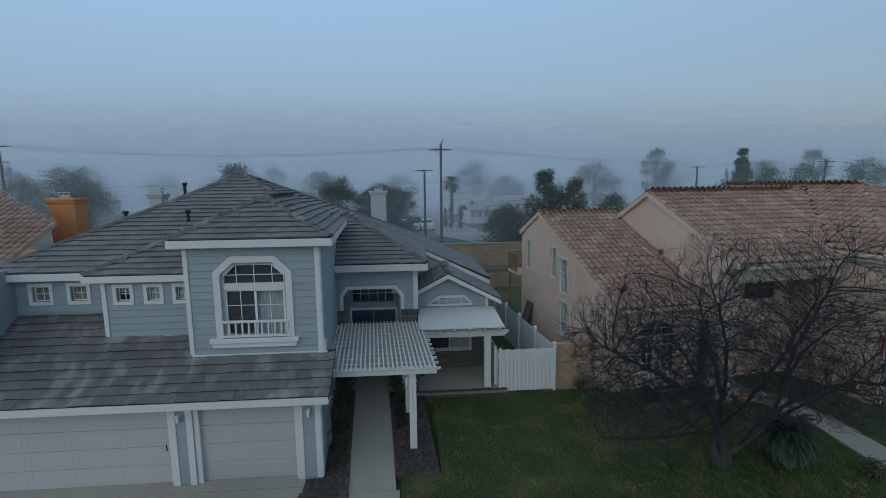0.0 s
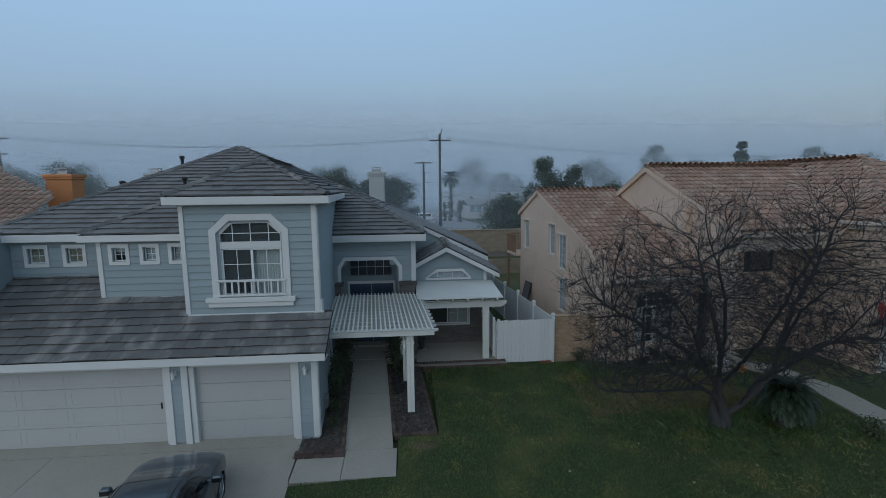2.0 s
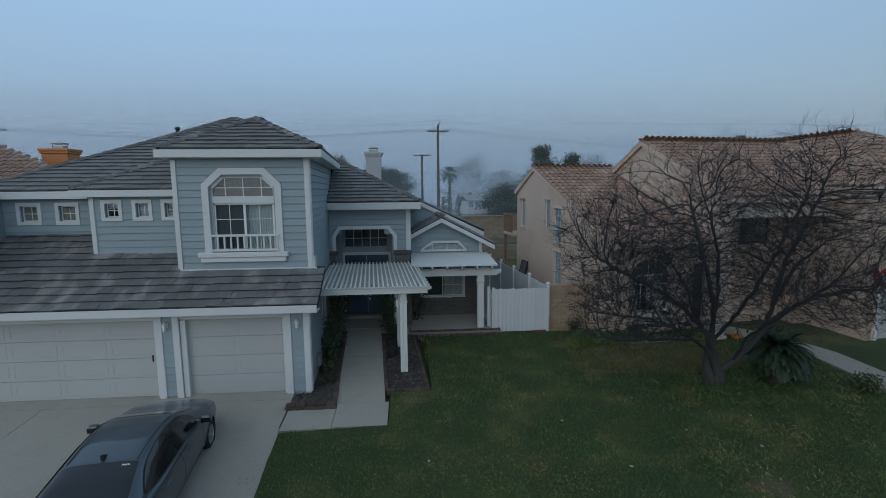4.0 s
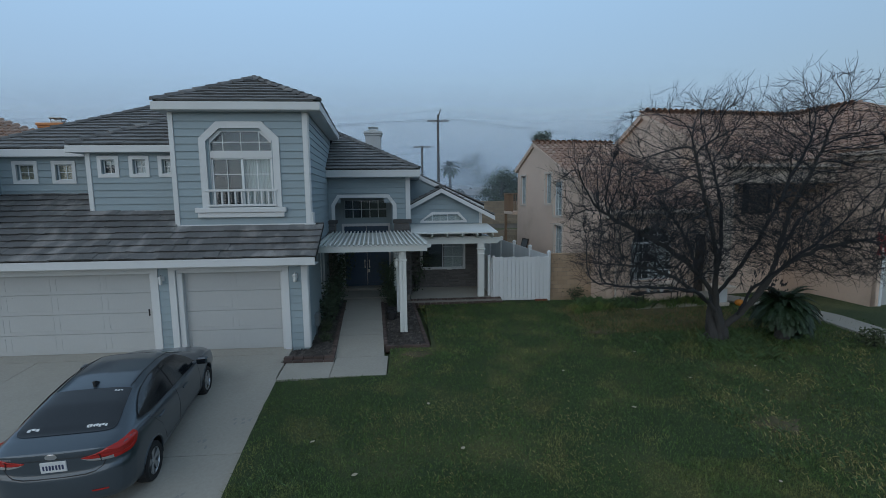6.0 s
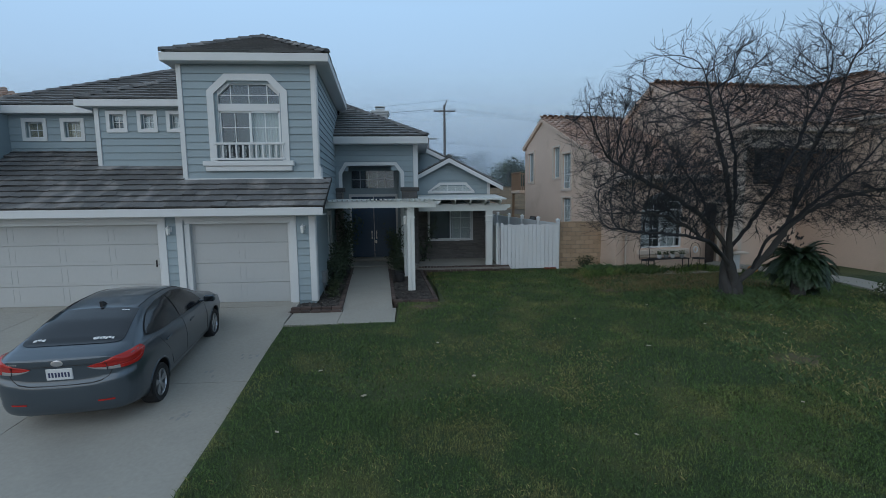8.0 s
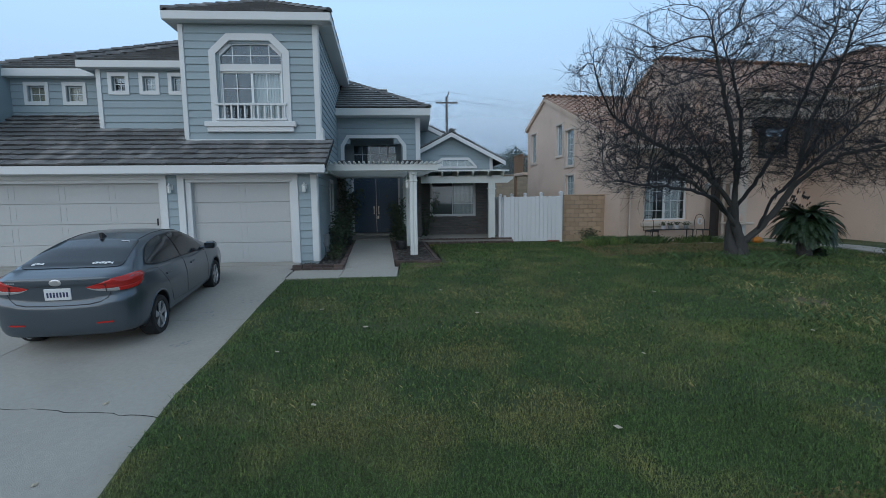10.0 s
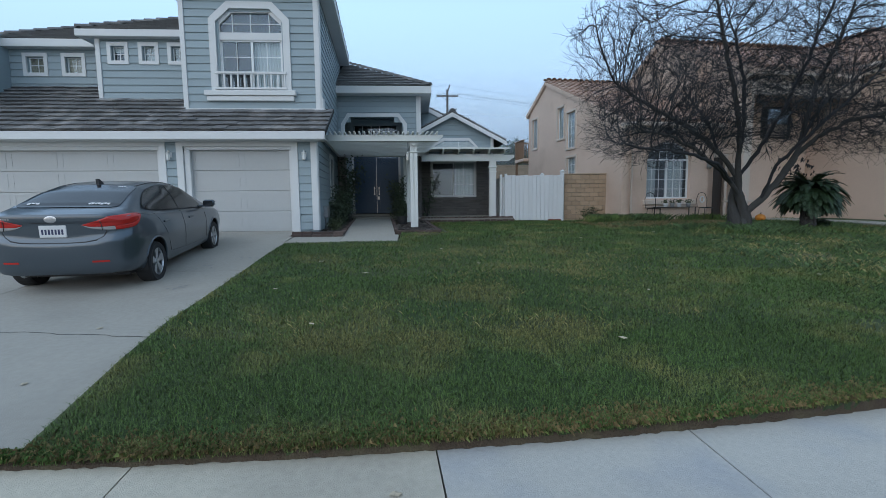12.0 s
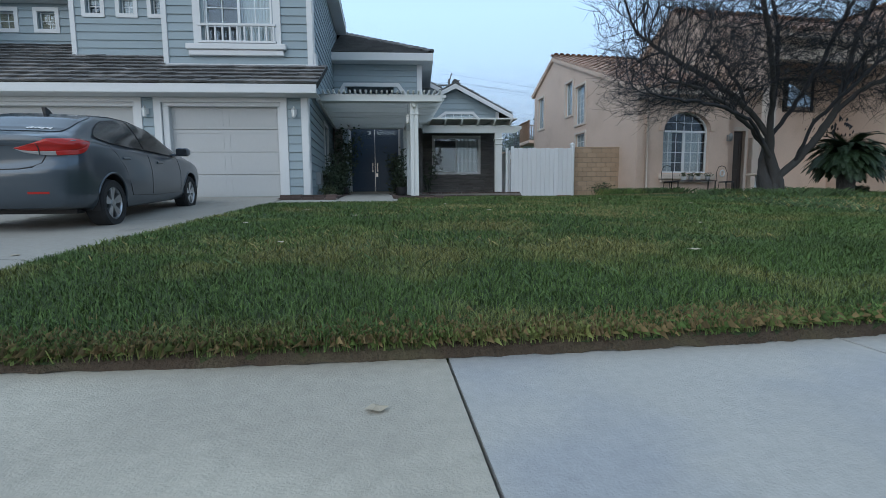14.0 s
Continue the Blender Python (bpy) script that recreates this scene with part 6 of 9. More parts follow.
# terraced garden wall at the back of the lots
backwall = thing("garden_wall", "long tan block wall on a terrace behind the houses", "wall", (10, 22, 0), kind="structure")
part("core", boxes((-30, 60, 22.06, 22.30, 1.0, 3.22), (-30, 60, 20.55, 20.75, -0.2, 1.28)), MORTAR, backwall)
ms = []
for z0, rows, yy in ((1.62, 8, 22.0), (-0.1, 7, 20.5)):
    for r in range(rows):
        for i in range(70):
            x = -2 + i * 0.45 + (0.22 if r % 2 else 0)
            ms.append(Matrix.Translation((x, yy, z0 + r * 0.2)) @ Matrix.Diagonal((0.435, 0.1, 0.188, 1)))
joined_tiles("blocks", [(0, 0, 0), (1, 0, 0), (1, 0, 1), (0, 0, 1), (0, 1, 0), (1, 1, 0), (1, 1, 1), (0, 1, 1)], [(0, 1, 2, 3), (3, 2, 6, 7), (0, 3, 7, 4), (1, 5, 6, 2), (0, 4, 5, 1)], ms, BLOCK_J, backwall)
part("coping", boxes((-30, 60, 21.95, 22.36, 3.22, 3.28)), BLOCK_J, backwall)

# ---- cycad, shrubs and potted plants ----
def frond(v, f, base, d, length, leaf=0.16, droop=0.5, pairs=18, width=0.012):
    """One feather leaf: a rib with two rows of narrow leaflets."""
    pts = []
    q, dd = Vector(base), Vector(d).normalized()
    for i in range(9):
        pts.append(q.copy())
        dd = (dd + Vector((0, 0, -droop * 0.16))).normalized()
        q = q + dd * length / 8
    tube(v, f, [tuple(p) for p in pts], [0.010 * (1 - i / 10) for i in range(9)], 3)
    for i in range(pairs):
        t = 0.18 + 0.80 * i / pairs
        k = t * 8
        a = int(min(k, 7))
        p = pts[a].lerp(pts[a + 1], k - a)
        along = (pts[a + 1] - pts[a]).normalized()
        side = along.cross(Vector((0, 0, 1))).normalized()
        ln = leaf * math.sin(math.pi * min(1, 0.25 + 0.75 * t)) * 1.1 + 0.02
        for sg in (1, -1):
            tip = p + (side * sg * 0.85 + along * 0.55 + Vector((0, 0, 0.22))).normalized() * ln
            b0 = len(v)
            v.extend([tuple(p - along * width), tuple(p + along * width), tuple(tip)])
            f.append((b0, b0 + 1, b0 + 2))


def cycad(x, y, z, n_=70, length=0.95, label="", trunk_h=0.55, seed=2):
    r = random.Random(seed)
    c = thing("cycad", label, "cycad", (x, y, z))
    bm = bmesh.new()
    rows = [(0.17 + 0.012 * (k % 2), 0.09 * k - 0.15) for k in range(int((trunk_h + 0.15) / 0.09) + 2)]
    lathe(bm, rows, (x, y, z), 12)
    part("trunk", bm, BARK, c)
    v, f = [], []
    for i in range(n_):
        a = r.uniform(0, 2 * math.pi)
        e = math.asin(r.uniform(-0.15, 0.98))
        d = (math.cos(a) * math.cos(e), math.sin(a) * math.cos(e), math.sin(e))
        frond(v, f, (x, y, z + trunk_h), d, length * r.uniform(0.75, 1.05), droop=1.15 if e < 0.5 else 1.55, leaf=0.15, pairs=40, width=0.014)
    tagged(part("fronds", mesh_from("fronds", v, f, FROND), FROND, c, "dense crown of stiff dark green fronds"), kind="stuff")


cycad(12.35, -0.55, -0.10, 280, 0.96, "cycad with stout trunk and dark stiff fronds", 0.92)
cycad(12.75, -0.35, -0.10, 26, 0.42, "small cycad pup at the foot of the larger one", 0.08, seed=5)


def leafy(name, label, x, y, z, w_, h_, n_, material, seed, leaf=0.05, category="shrub", stems=6, tall=False, group=""):
    """A plant of stems and many small separate leaves with an uneven outline."""
    r = random.Random(seed)
    pl = thing(name, label, category, (x, y, z), group=group)
    sv, sf = [], []
    tips = []
    for i in range(stems):
        a = r.uniform(0, 6.28)
        d = Vector((math.cos(a) * r.uniform(0.1, 0.5), math.sin(a) * r.uniform(0.1, 0.5), 1)).normalized()
        pts = [Vector((x, y, z)) + Vector((math.cos(a) * 0.03, math.sin(a) * 0.03, 0))]
        for k in range(5):
            d = (d + Vector((r.uniform(-0.2, 0.2), r.uniform(-0.2, 0.2), 0.05))).normalized()
            pts.append(pts[-1] + d * h_ / 5 * r.uniform(0.75, 1.1))
        tube(sv, sf, [tuple(p) for p in pts], [0.012 - 0.0017 * k for k in range(6)], 4)
        tips += pts[1:]
    tagged(part("stems", mesh_from("stems", sv, sf, TWIG), TWIG, pl), kind="stuff")
    v, f = [], []
    for _ in range(n_):
        t = r.choice(tips)
        p = t + Vector((r.gauss(0, w_ * 0.28), r.gauss(0, w_ * 0.28), r.gauss(0, h_ * 0.10)))
        if p.z < z + 0.02:
            p.z = z + r.uniform(0.02, 0.12)
        u = Vector((r.uniform(-1, 1), r.uniform(-1, 1), r.uniform(-0.5, 0.8))).normalized()
        s = u.cross(Vector((r.uniform(-1, 1), r.uniform(-1, 1), r.uniform(-1, 1)))).normalized()
        l_ = leaf * r.uniform(0.6, 1.3)
        b0 = len(v)
        v += [tuple(p - u * l_), tuple(p + s * l_ * 0.42), tuple(p + u * l_), tuple(p - s * l_ * 0.42)]
        f.append((b0, b0 + 1, b0 + 2, b0 + 3))
    tagged(part("leaves", mesh_from("leaves", v, f, material), material, pl), kind="stuff")
    return pl


# plants in the beds by the entry
leafy("shrub", "tall dark climbing shrub against the entry wall", -0.06, 4.4, 0.03, 0.42, 2.0, 1500, LEAF, 31, 0.06, stems=7)
leafy("shrub", "dark leafy shrub in the narrow bed", 0.10, 3.2, 0.02, 0.42, 1.1, 1100, LEAF, 32, 0.05)
leafy("shrub", "dark leafy shrub in the narrow bed", 0.14, 2.3, 0.0, 0.36, 0.7, 700, LEAF, 33, 0.045)
leafy("shrub", "low olive groundcover shrub in the mulch", 0.20, 1.4, -0.03, 0.34, 0.28, 420, LEAF_B, 34, 0.035)
leafy("shrub", "low olive groundcover shrub in the mulch", 0.32, 0.6, -0.05, 0.30, 0.22, 260, LEAF_B, 35, 0.03)
leafy("shrub", "bushy dark plant beside the entry pier", 1.78, 4.75, 0.06, 0.34, 1.35, 1200, LEAF, 36, 0.055)
leafy("shrub", "spiky dark plant in the mulch bed", 2.02, 3.9, 0.04, 0.34, 0.62, 520, LEAF, 37, 0.06)
leafy("shrub", "tall thin potted shrub by the patio window", 2.86, 5.9, 0.13, 0.30, 1.6, 420, LEAF, 38, 0.06, stems=4)


def pot(x, y, z, r_=0.13, h_=0.2, material=None, label="dark round plant pot on the mulch"):
    p = thing("plant_pot", label, "pot", (x, y, z), group="plant pots")
    bm = bmesh.new()
    lathe(bm, [(r_ * 0.7, 0), (r_ * 0.95, h_ * 0.5), (r_, h_), (r_ * 1.08, h_), (r_ * 1.08, h_ + 0.03), (r_ * 0.9, h_ + 0.03), (r_ * 0.85, h_ - 0.03), (0.01, h_ - 0.03)], (x, y, z), 18)
    part("bowl", bm, material or BLACKP, p)


pot(1.95, 3.0, 0.0)
pot(2.02, 2.35, 0.0, 0.15, 0.22)
pot(0.20, 3.9, 0.03, 0.12, 0.25)

# tufts of grass and weeds along the tan house
for i in range(26):
    r = random.Random(100 + i)
    s = r.uniform(-1.6, 3.2)
    p = TT @ Vector((s, -0.35 - r.random() * 0.7, 0))
    v, f = [], []
    zz = lawn_z(p.x, p.y)
    for k in range(90):
        a = r.uniform(0, 6.28)
        q = Vector((p.x + r.gauss(0, 0.14), p.y + r.gauss(0, 0.10), zz - 0.02))
        h = r.uniform(0.08, 0.30)
        d = Vector((math.cos(a), math.sin(a), 0)) * h * r.uniform(0.2, 0.7)
        w_ = Vector((-math.sin(a), math.cos(a), 0)) * 0.006
        b0 = len(v)
        v += [tuple(q - w_), tuple(q + w_), tuple(q + d * 0.5 + w_ * 0.7 + Vector((0, 0, h * 0.7))), tuple(q + d + Vector((0, 0, h)))]
        f += [(b0, b0 + 1, b0 + 2), (b0, b0 + 2, b0 + 3)]
    tagged(new("grass_tuft", mesh_from("grass_tuft", v, f, GRASS)), "uncut tuft of grass by the stucco wall", "grass", group="grass tufts", kind="stuff")
leafy("shrub", "dark weed clump by the block wall", 8.6, 4.45, -0.05, 0.4, 0.45, 420, LEAF_B, 51, 0.04)
leafy("shrub", "low green shrub by the garage wing", 14.3, -1.2, -0.1, 0.5, 0.45, 500, LEAF_B, 52, 0.05)
leafy("shrub", "low green shrub by the garage wing", 15.5, -1.8, -0.1, 0.5, 0.5, 500, LEAF_B, 53, 0.05)

# worn patio strip, bench, chair, pedestal and path by the tan house
strip = tan_part("paving_strip", boxes((0.45, 3.5, -1.05, -0.30, -0.2, -0.015), bevel=0.02), CONCRETE, tan)
tpath = thing("garden_path", "concrete path curving to the tan house's entry", "path", (13, -1, 0), kind="structure")
pv, pf = [], []
pts_ = [(4.2, 0.6), (4.6, -0.4), (5.4, -1.7), (5.6, -3.2), (5.3, -5.0), (4.8, -7.0), (4.6, -9.0)]
for i, (s, d) in enumerate(pts_):
    a, b = pts_[max(i - 1, 0)], pts_[min(i + 1, len(pts_) - 1)]
    t = Vector((b[0] - a[0], b[1] - a[1])).normalized()
    for sg in (-0.5, 0.5):
        q = TT @ Vector((s - t.y * sg, d + t.x * sg, 0))
        pv.append((q.x, q.y, lawn_z(q.x, q.y) + 0.07))
for i in range(len(pts_) - 1):
    pf.append((2 * i, 2 * i + 1, 2 * i + 3, 2 * i + 2))
nn = len(pv)
pv += [(p[0], p[1], p[2] - 0.15) for p in pv]
for i in range(len(pts_) - 1):
    for o_ in (0, 1):
        pf.append((2 * i + o_, 2 * i + 2 + o_, nn + 2 * i + 2 + o_, nn + 2 * i + o_))
part("slab", mesh_from("slab", pv, pf, CONCRETE, False), CONCRETE, tpath)

bench = thing("garden_bench", "small dark metal plant bench with potted plants", "bench", tp(1.6, -0.6, 0))
for s in (0.95, 2.25):
    for d in (-0.75, -0.45):
        tan_part("leg", boxes((s - 0.012, s + 0.012, d - 0.012, d + 0.012, -0.03, 0.42)), DARKMETAL, bench)
for i in range(6):
    tan_part("seat_slat", boxes((0.9, 2.3, -0.77 + i * 0.06, -0.735 + i * 0.06, 0.42, 0.44)), DARKMETAL, bench)
for i, s in enumerate((1.25, 1.5, 1.75, 2.1)):
    q = TT @ Vector((s, -0.6, 0))
    pot(q.x, q.y, 0.44, 0.07, 0.10, GREYMETAL if i % 2 else TRIM, "small pot on the metal bench")
    leafy("shrub", "small potted plant on the metal bench", q.x, q.y, 0.54, 0.12, 0.14, 70, LEAF_B, 60 + i, 0.03, stems=3, category="plant", group="bench plants")
for s0 in (0.80, 2.75):
    chair = thing("garden_chair", "wrought metal garden chair with curled back", "chair", tp(s0, -0.62, 0), group="garden chairs")
    seatp = [tp(s0 + 0.2 * math.cos(w), -0.62 + 0.2 * math.sin(w), 0.40) for w in np.linspace(0, 2 * math.pi, 15)]
    part("seat", tube_mesh("seat", seatp, 0.016, DARKMETAL, 5), DARKMETAL, chair)
    for i in range(5):
        part("seat_slat", tube_mesh("seat_slat", [tp(s0 - 0.17, -0.75 + i * 0.065, 0.40), tp(s0 + 0.17, -0.75 + i * 0.065, 0.40)], 0.010, DARKMETAL, 4), DARKMETAL, chair)
    for w in (0.8, 2.3, 3.9, 5.4):
        part("leg", tube_mesh("leg", [tp(s0 + 0.19 * math.cos(w), -0.62 + 0.19 * math.sin(w), 0.40), tp(s0 + 0.24 * math.cos(w), -0.62 + 0.24 * math.sin(w), -0.03)], 0.010, DARKMETAL, 5), DARKMETAL, chair)
    bk = [tp(s0 - 0.18, -0.45, 0.40), tp(s0 - 0.20, -0.42, 0.70), tp(s0 - 0.12, -0.41, 0.88), tp(s0, -0.41, 0.92), tp(s0 + 0.12, -0.41, 0.88), tp(s0 + 0.20, -0.42, 0.70), tp(s0 + 0.18, -0.45, 0.40)]
    part("backrest", tube_mesh("backrest", bk, 0.010, DARKMETAL, 5), DARKMETAL, chair)
    if s0 > 2:
        ring = [tp(s0 + 0.075 * math.cos(w), -0.44, 0.68 + 0.10 * math.sin(w)) for w in np.linspace(0, 2 * math.pi, 17)]
        part("wreath", tube_mesh("wreath", ring, 0.022, TRIM, 6), TRIM, chair, "white oval ornament")
ped = thing("pedestal", "white stone pedestal topped with a pale ball", "pedestal", tp(3.72, -1.0, 0))
tan_part("base", boxes((3.50, 3.94, -1.22, -0.78, -0.06, 0.06), bevel=0.015), STUCCO_TRIM, ped)
tan_part("column", boxes((3.56, 3.88, -1.16, -0.84, 0.06, 0.58), bevel=0.02), TRIM, ped)
tan_part("top", boxes((3.38, 4.06, -1.34, -0.66, 0.58, 0.65), bevel=0.015), STUCCO_TRIM, ped)
bm = bmesh.new()
bmesh.ops.create_uvsphere(bm, u_segments=16, v_segments=10, radius=0.15, matrix=Matrix.Translation((3.72, -1.0, 0.79)))
tan_part("ball", bm, STUCCO, ped)
pk = thing("pumpkin", "small orange pumpkin beside the tree", "pumpkin", tp(4.25, -1.3, 0))
bm = bmesh.new()
bmesh.ops.create_uvsphere(bm, u_segments=24, v_segments=10, radius=0.15, matrix=Matrix.Translation((4.25, -1.3, 0.06)))
for q in bm.verts:
    a = math.atan2(q.co.y + 1.3, q.co.x - 4.25)
    k = 1 - 0.10 * abs(math.sin(a * 4))
    q.co.x, q.co.y, q.co.z = 4.25 + (q.co.x - 4.25) * k, -1.3 + (q.co.y + 1.3) * k, 0.06 + (q.co.z - 0.06) * 0.8
tan_part("shell", bm, PUMPKIN, pk)
part("stalk", tube_mesh("stalk", [tp(4.25, -1.3, 0.17), tp(4.27, -1.3, 0.24)], [0.018, 0.012], BARK, 6), BARK, pk)
bow = thing("ribbon_bow", "red ribbon bow hanging beside the neighbour's garage door", "bow", tp(8.55, WF - 0.03, 2.2))
bm = bmesh.new()
for sg in (-1, 1):
    prism(bm, [(8.55, WF - 0.03, 2.30), (8.55 + sg * 0.26, WF - 0.03, 2.46), (8.55 + sg * 0.28, WF - 0.03, 2.16)], (0, -0.05, 0))
    prism(bm, [(8.55, WF - 0.03, 2.28), (8.55 + sg * 0.06, WF - 0.03, 2.28), (8.55 + sg * 0.22, WF - 0.03, 1.72), (8.55 + sg * 0.10, WF - 0.03, 1.68)], (0, -0.03, 0))
tan_part("loops", bm, REDCLOTH, bow)
# garage door in the wing's front
tdoor = tan_part("garage_door", boxes((8.72, 13.5, WF + 0.12, WF + 0.16, -0.1, 2.25)), GDOOR, None, "white sectional garage door, closed")
for k in range(4):
    tan_part("section", boxes((8.74, 13.48, WF + 0.10, WF + 0.12, -0.08 + k * 0.58, 0.48 + k * 0.58), bevel=0.008), GDOOR, tdoor)
tan_part("jamb_trim", boxes((8.62, 8.72, WF - 0.03, WF + 0.12, -0.1, 2.25), (13.5, 13.6, WF - 0.03, WF + 0.12, -0.1, 2.25), (8.62, 13.6, WF - 0.03, WF + 0.12, 2.25, 2.36)), WINFRAME, None)
# ---- the bare tree ----
def bare_tree():
    """A leafless tree: main limbs laid out by hand, then branches that grow towards free space in the crown until it is filled."""
    base = Vector((10.64, -0.42, -0.16))
    tree = thing("tree", "large leafless tree with twisted grey trunk and dense dark twigs", "tree", tuple(base))
    g = np.random.RandomState(12)
    limbs = [  # (x, depth, height) from the foot
        [(0, 0, 0), (0.03, 0, 0.45), (-0.10, 0.02, 0.95), (-0.20, 0.03, 1.45), (-0.22, 0.05, 1.85)],
        [(0.03, 0, 0.45), (0.42, -0.10, 0.85), (0.72, -0.18, 1.25), (1.10, -0.22, 1.90), (1.60, -0.25, 2.40), (2.30, -0.35, 2.78), (3.10, -0.5, 2.95), (3.9, -0.6, 2.9)],
        [(-0.10, 0.02, 0.95), (-0.45, -0.15, 1.28), (-1.0, -0.35, 1.66), (-1.65, -0.5, 2.08), (-2.4, -0.65, 2.38), (-3.2, -0.8, 2.5)],
        [(-0.20, 0.03, 1.45), (-0.55, 0.2, 1.95), (-0.98, 0.4, 2.42), (-1.5, 0.6, 2.82), (-2.3, 0.75, 3.25), (-3.1, 0.8, 3.7)],
        [(-0.22, 0.05, 1.85), (-0.42, -0.2, 2.6), (-0.82, -0.45, 3.45), (-1.3, -0.6, 4.5), (-1.65, -0.7, 5.4)],
        [(-0.22, 0.05, 1.85), (-0.02, 0.3, 2.75), (0.02, 0.55, 3.75), (-0.28, 0.7, 4.9)],
        [(-0.20, 0.03, 1.45), (0.16, -0.15, 2.05), (0.50, -0.45, 3.0), (0.78, -0.7, 4.2), (1.15, -0.8, 5.3)],
        [(1.10, -0.22, 1.90), (1.50, 0.1, 2.65), (1.75, 0.3, 3.6), (2.25, 0.4, 4.7), (2.6, 0.45, 5.8)],
        [(1.10, -0.22, 1.90), (1.75, 0.35, 2.65), (2.45, 0.8, 3.45), (3.3, 1.1, 3.9)],
        [(-0.20, 0.03, 1.45), (-0.45, 0.6, 2.1), (-0.5, 1.2, 2.9), (-0.9, 1.7, 3.7)],
        [(0.42, -0.10, 0.85), (0.45, -0.5, 1.7), (0.9, -1.1, 2.5), (1.5, -1.6, 3.3)],
        [(-0.45, -0.15, 1.28), (-1.2, -0.7, 1.75), (-2.3, -1.2, 1.95), (-3.5, -1.4, 2.05), (-4.5, -1.5, 2.25)],
    ]
    lean = lambda q: np.array((0.93 * q[0] - 0.10 * q[2], 0.8 * q[1] - 0.22 * q[2], 0.95 * q[2]))
    pts, par = [], []

    def lay(rows):
        """Adds a limb as short steps, starting from the nearest node there is."""
        rows = [lean(q) for q in rows]
        if pts:
            at = int(np.argmin([np.sum((p - rows[0]) ** 2) for p in pts]))
        else:
            pts.append(rows[0])
            par.append(-1)
            at = 0
        for p, q in zip(rows, rows[1:]):
            n_ = max(2, int(np.linalg.norm(q - p) / 0.14))
            for k in range(1, n_ + 1):
                t = k / n_
                pts.append(p + (q - p) * t + g.normal(0, 0.014, 3) * (t < 1))
                par.append(at)
                at = len(pts) - 1

    for rows in limbs:
        lay(rows)
    # free space of the crown: overlapping uneven lobes
    lobes = [((-2.3, 0.0, 3.3), (2.15, 2.3, 1.65), 3600), ((-1.3, 0.0, 4.6), (2.6, 2.3, 1.75), 1500), ((0.3, 0.0, 4.6), (2.2, 2.5, 2.05), 1600), ((2.7, 0.0, 3.7), (2.2, 2.4, 1.8), 2700),
             ((2.2, 0.0, 5.4), (1.7, 1.7, 1.6), 850), ((0.2, 0.0, 3.2), (2.2, 2.6, 1.2), 2300), ((3.6, -0.4, 2.5), (1.4, 1.2, 0.7), 700), ((-3.4, -0.7, 2.4), (1.0, 1.0, 0.6), 420), ((-2.1, 0.0, 2.6), (1.9, 2.0, 0.85), 1100), ((2.6, 0.0, 2.7), (2.0, 2.0, 0.8), 900), ((-3.5, -0.2, 4.5), (1.3, 1.3, 0.9), 520)]
    cloud = []
    for c, rad, n_ in lobes:
        q = g.normal(0, 1, (n_, 3))
        q /= np.linalg.norm(q, axis=1)[:, None]
        q *= (g.uniform(0.12, 1.0, n_) ** 0.42)[:, None] * (1 + 0.10 * np.sin(5 * q[:, :1] + 3) + 0.08 * np.sin(9 * q[:, 2:3]))
        cloud.append(lean(c) + q * np.array(rad) * (0.95, 0.85, 0.95))
    cloud = np.concatenate(cloud)
    step, reach, kill = 0.13, 1.0, 0.14
    P = np.array(pts)
    best = np.full(len(cloud), 1e9)
    near = np.zeros(len(cloud), int)
    for k in range(len(P)):
        d = np.sum((cloud - P[k]) ** 2, 1)
        m = d < best
        best[m], near[m] = d[m], k
    used = set()
    for turn in range(120):
        act = best < reach ** 2
        if not act.any():
            break
        ids = np.unique(near[act])
        fresh = []
        for i in ids:
            mine = act & (near == i)
            to = cloud[mine] - pts[i]
            d = (to / np.linalg.norm(to, axis=1)[:, None]).sum(0)
            n_ = np.linalg.norm(d)
            if n_ < 1e-6:
                continue
            d = d / n_ + np.array((0, 0, 0.13)) + g.normal(0, 0.07, 3)
            if par[i] >= 0:
                e = pts[i] - pts[par[i]]
                d = d + 1.1 * e / (np.linalg.norm(e) + 1e-9)
            q = pts[i] + step * d / np.linalg.norm(d)
            key = (i, tuple(np.round(q, 2)))
            if key in used:
                continue
            used.add(key)
            pts.append(q)
            par.append(int(i))
            fresh.append(len(pts) - 1)
        for k in fresh:
            d = np.sum((cloud - pts[k]) ** 2, 1)
            m = d < best
            best[m], near[m] = d[m], k
        keep = best > kill ** 2
        cloud, best, near = cloud[keep], best[keep], near[keep]
        if not len(cloud) or not fresh:
            break
    n_all = len(pts)
    kids = [[] for _ in range(n_all)]
    for k, p in enumerate(par):
        if p >= 0:
            kids[p].append(k)
    thick = np.zeros(n_all)
    for k in range(n_all - 1, -1, -1):
        thick[k] = sum(thick[c] for c in kids[k]) if kids[k] else 0.0036 ** 2.45
    thick = thick ** (1 / 2.45)
    W3 = lambda q: tuple(base + Vector(q))
    v, f = [], []
    todo = [(0, None)]
    while todo:
        k, root = todo.pop()
        chain = [] if root is None else [root]
        while True:
            chain.append(k)
            nxt = sorted(kids[k], key=lambda c: -thick[c])
            todo += [(c, k) for c in nxt[1:]]
            if not nxt:
                break
            k = nxt[0]
        rr = [float(thick[c]) for c in chain]
        if root is not None:
            rr[0] = min(rr[0], rr[1] * 1.15)
        rr = [min(q, 0.20) for q in rr]
        line = [W3(pts[c]) for c in chain]
        big = rr[min(1, len(rr) - 1)]
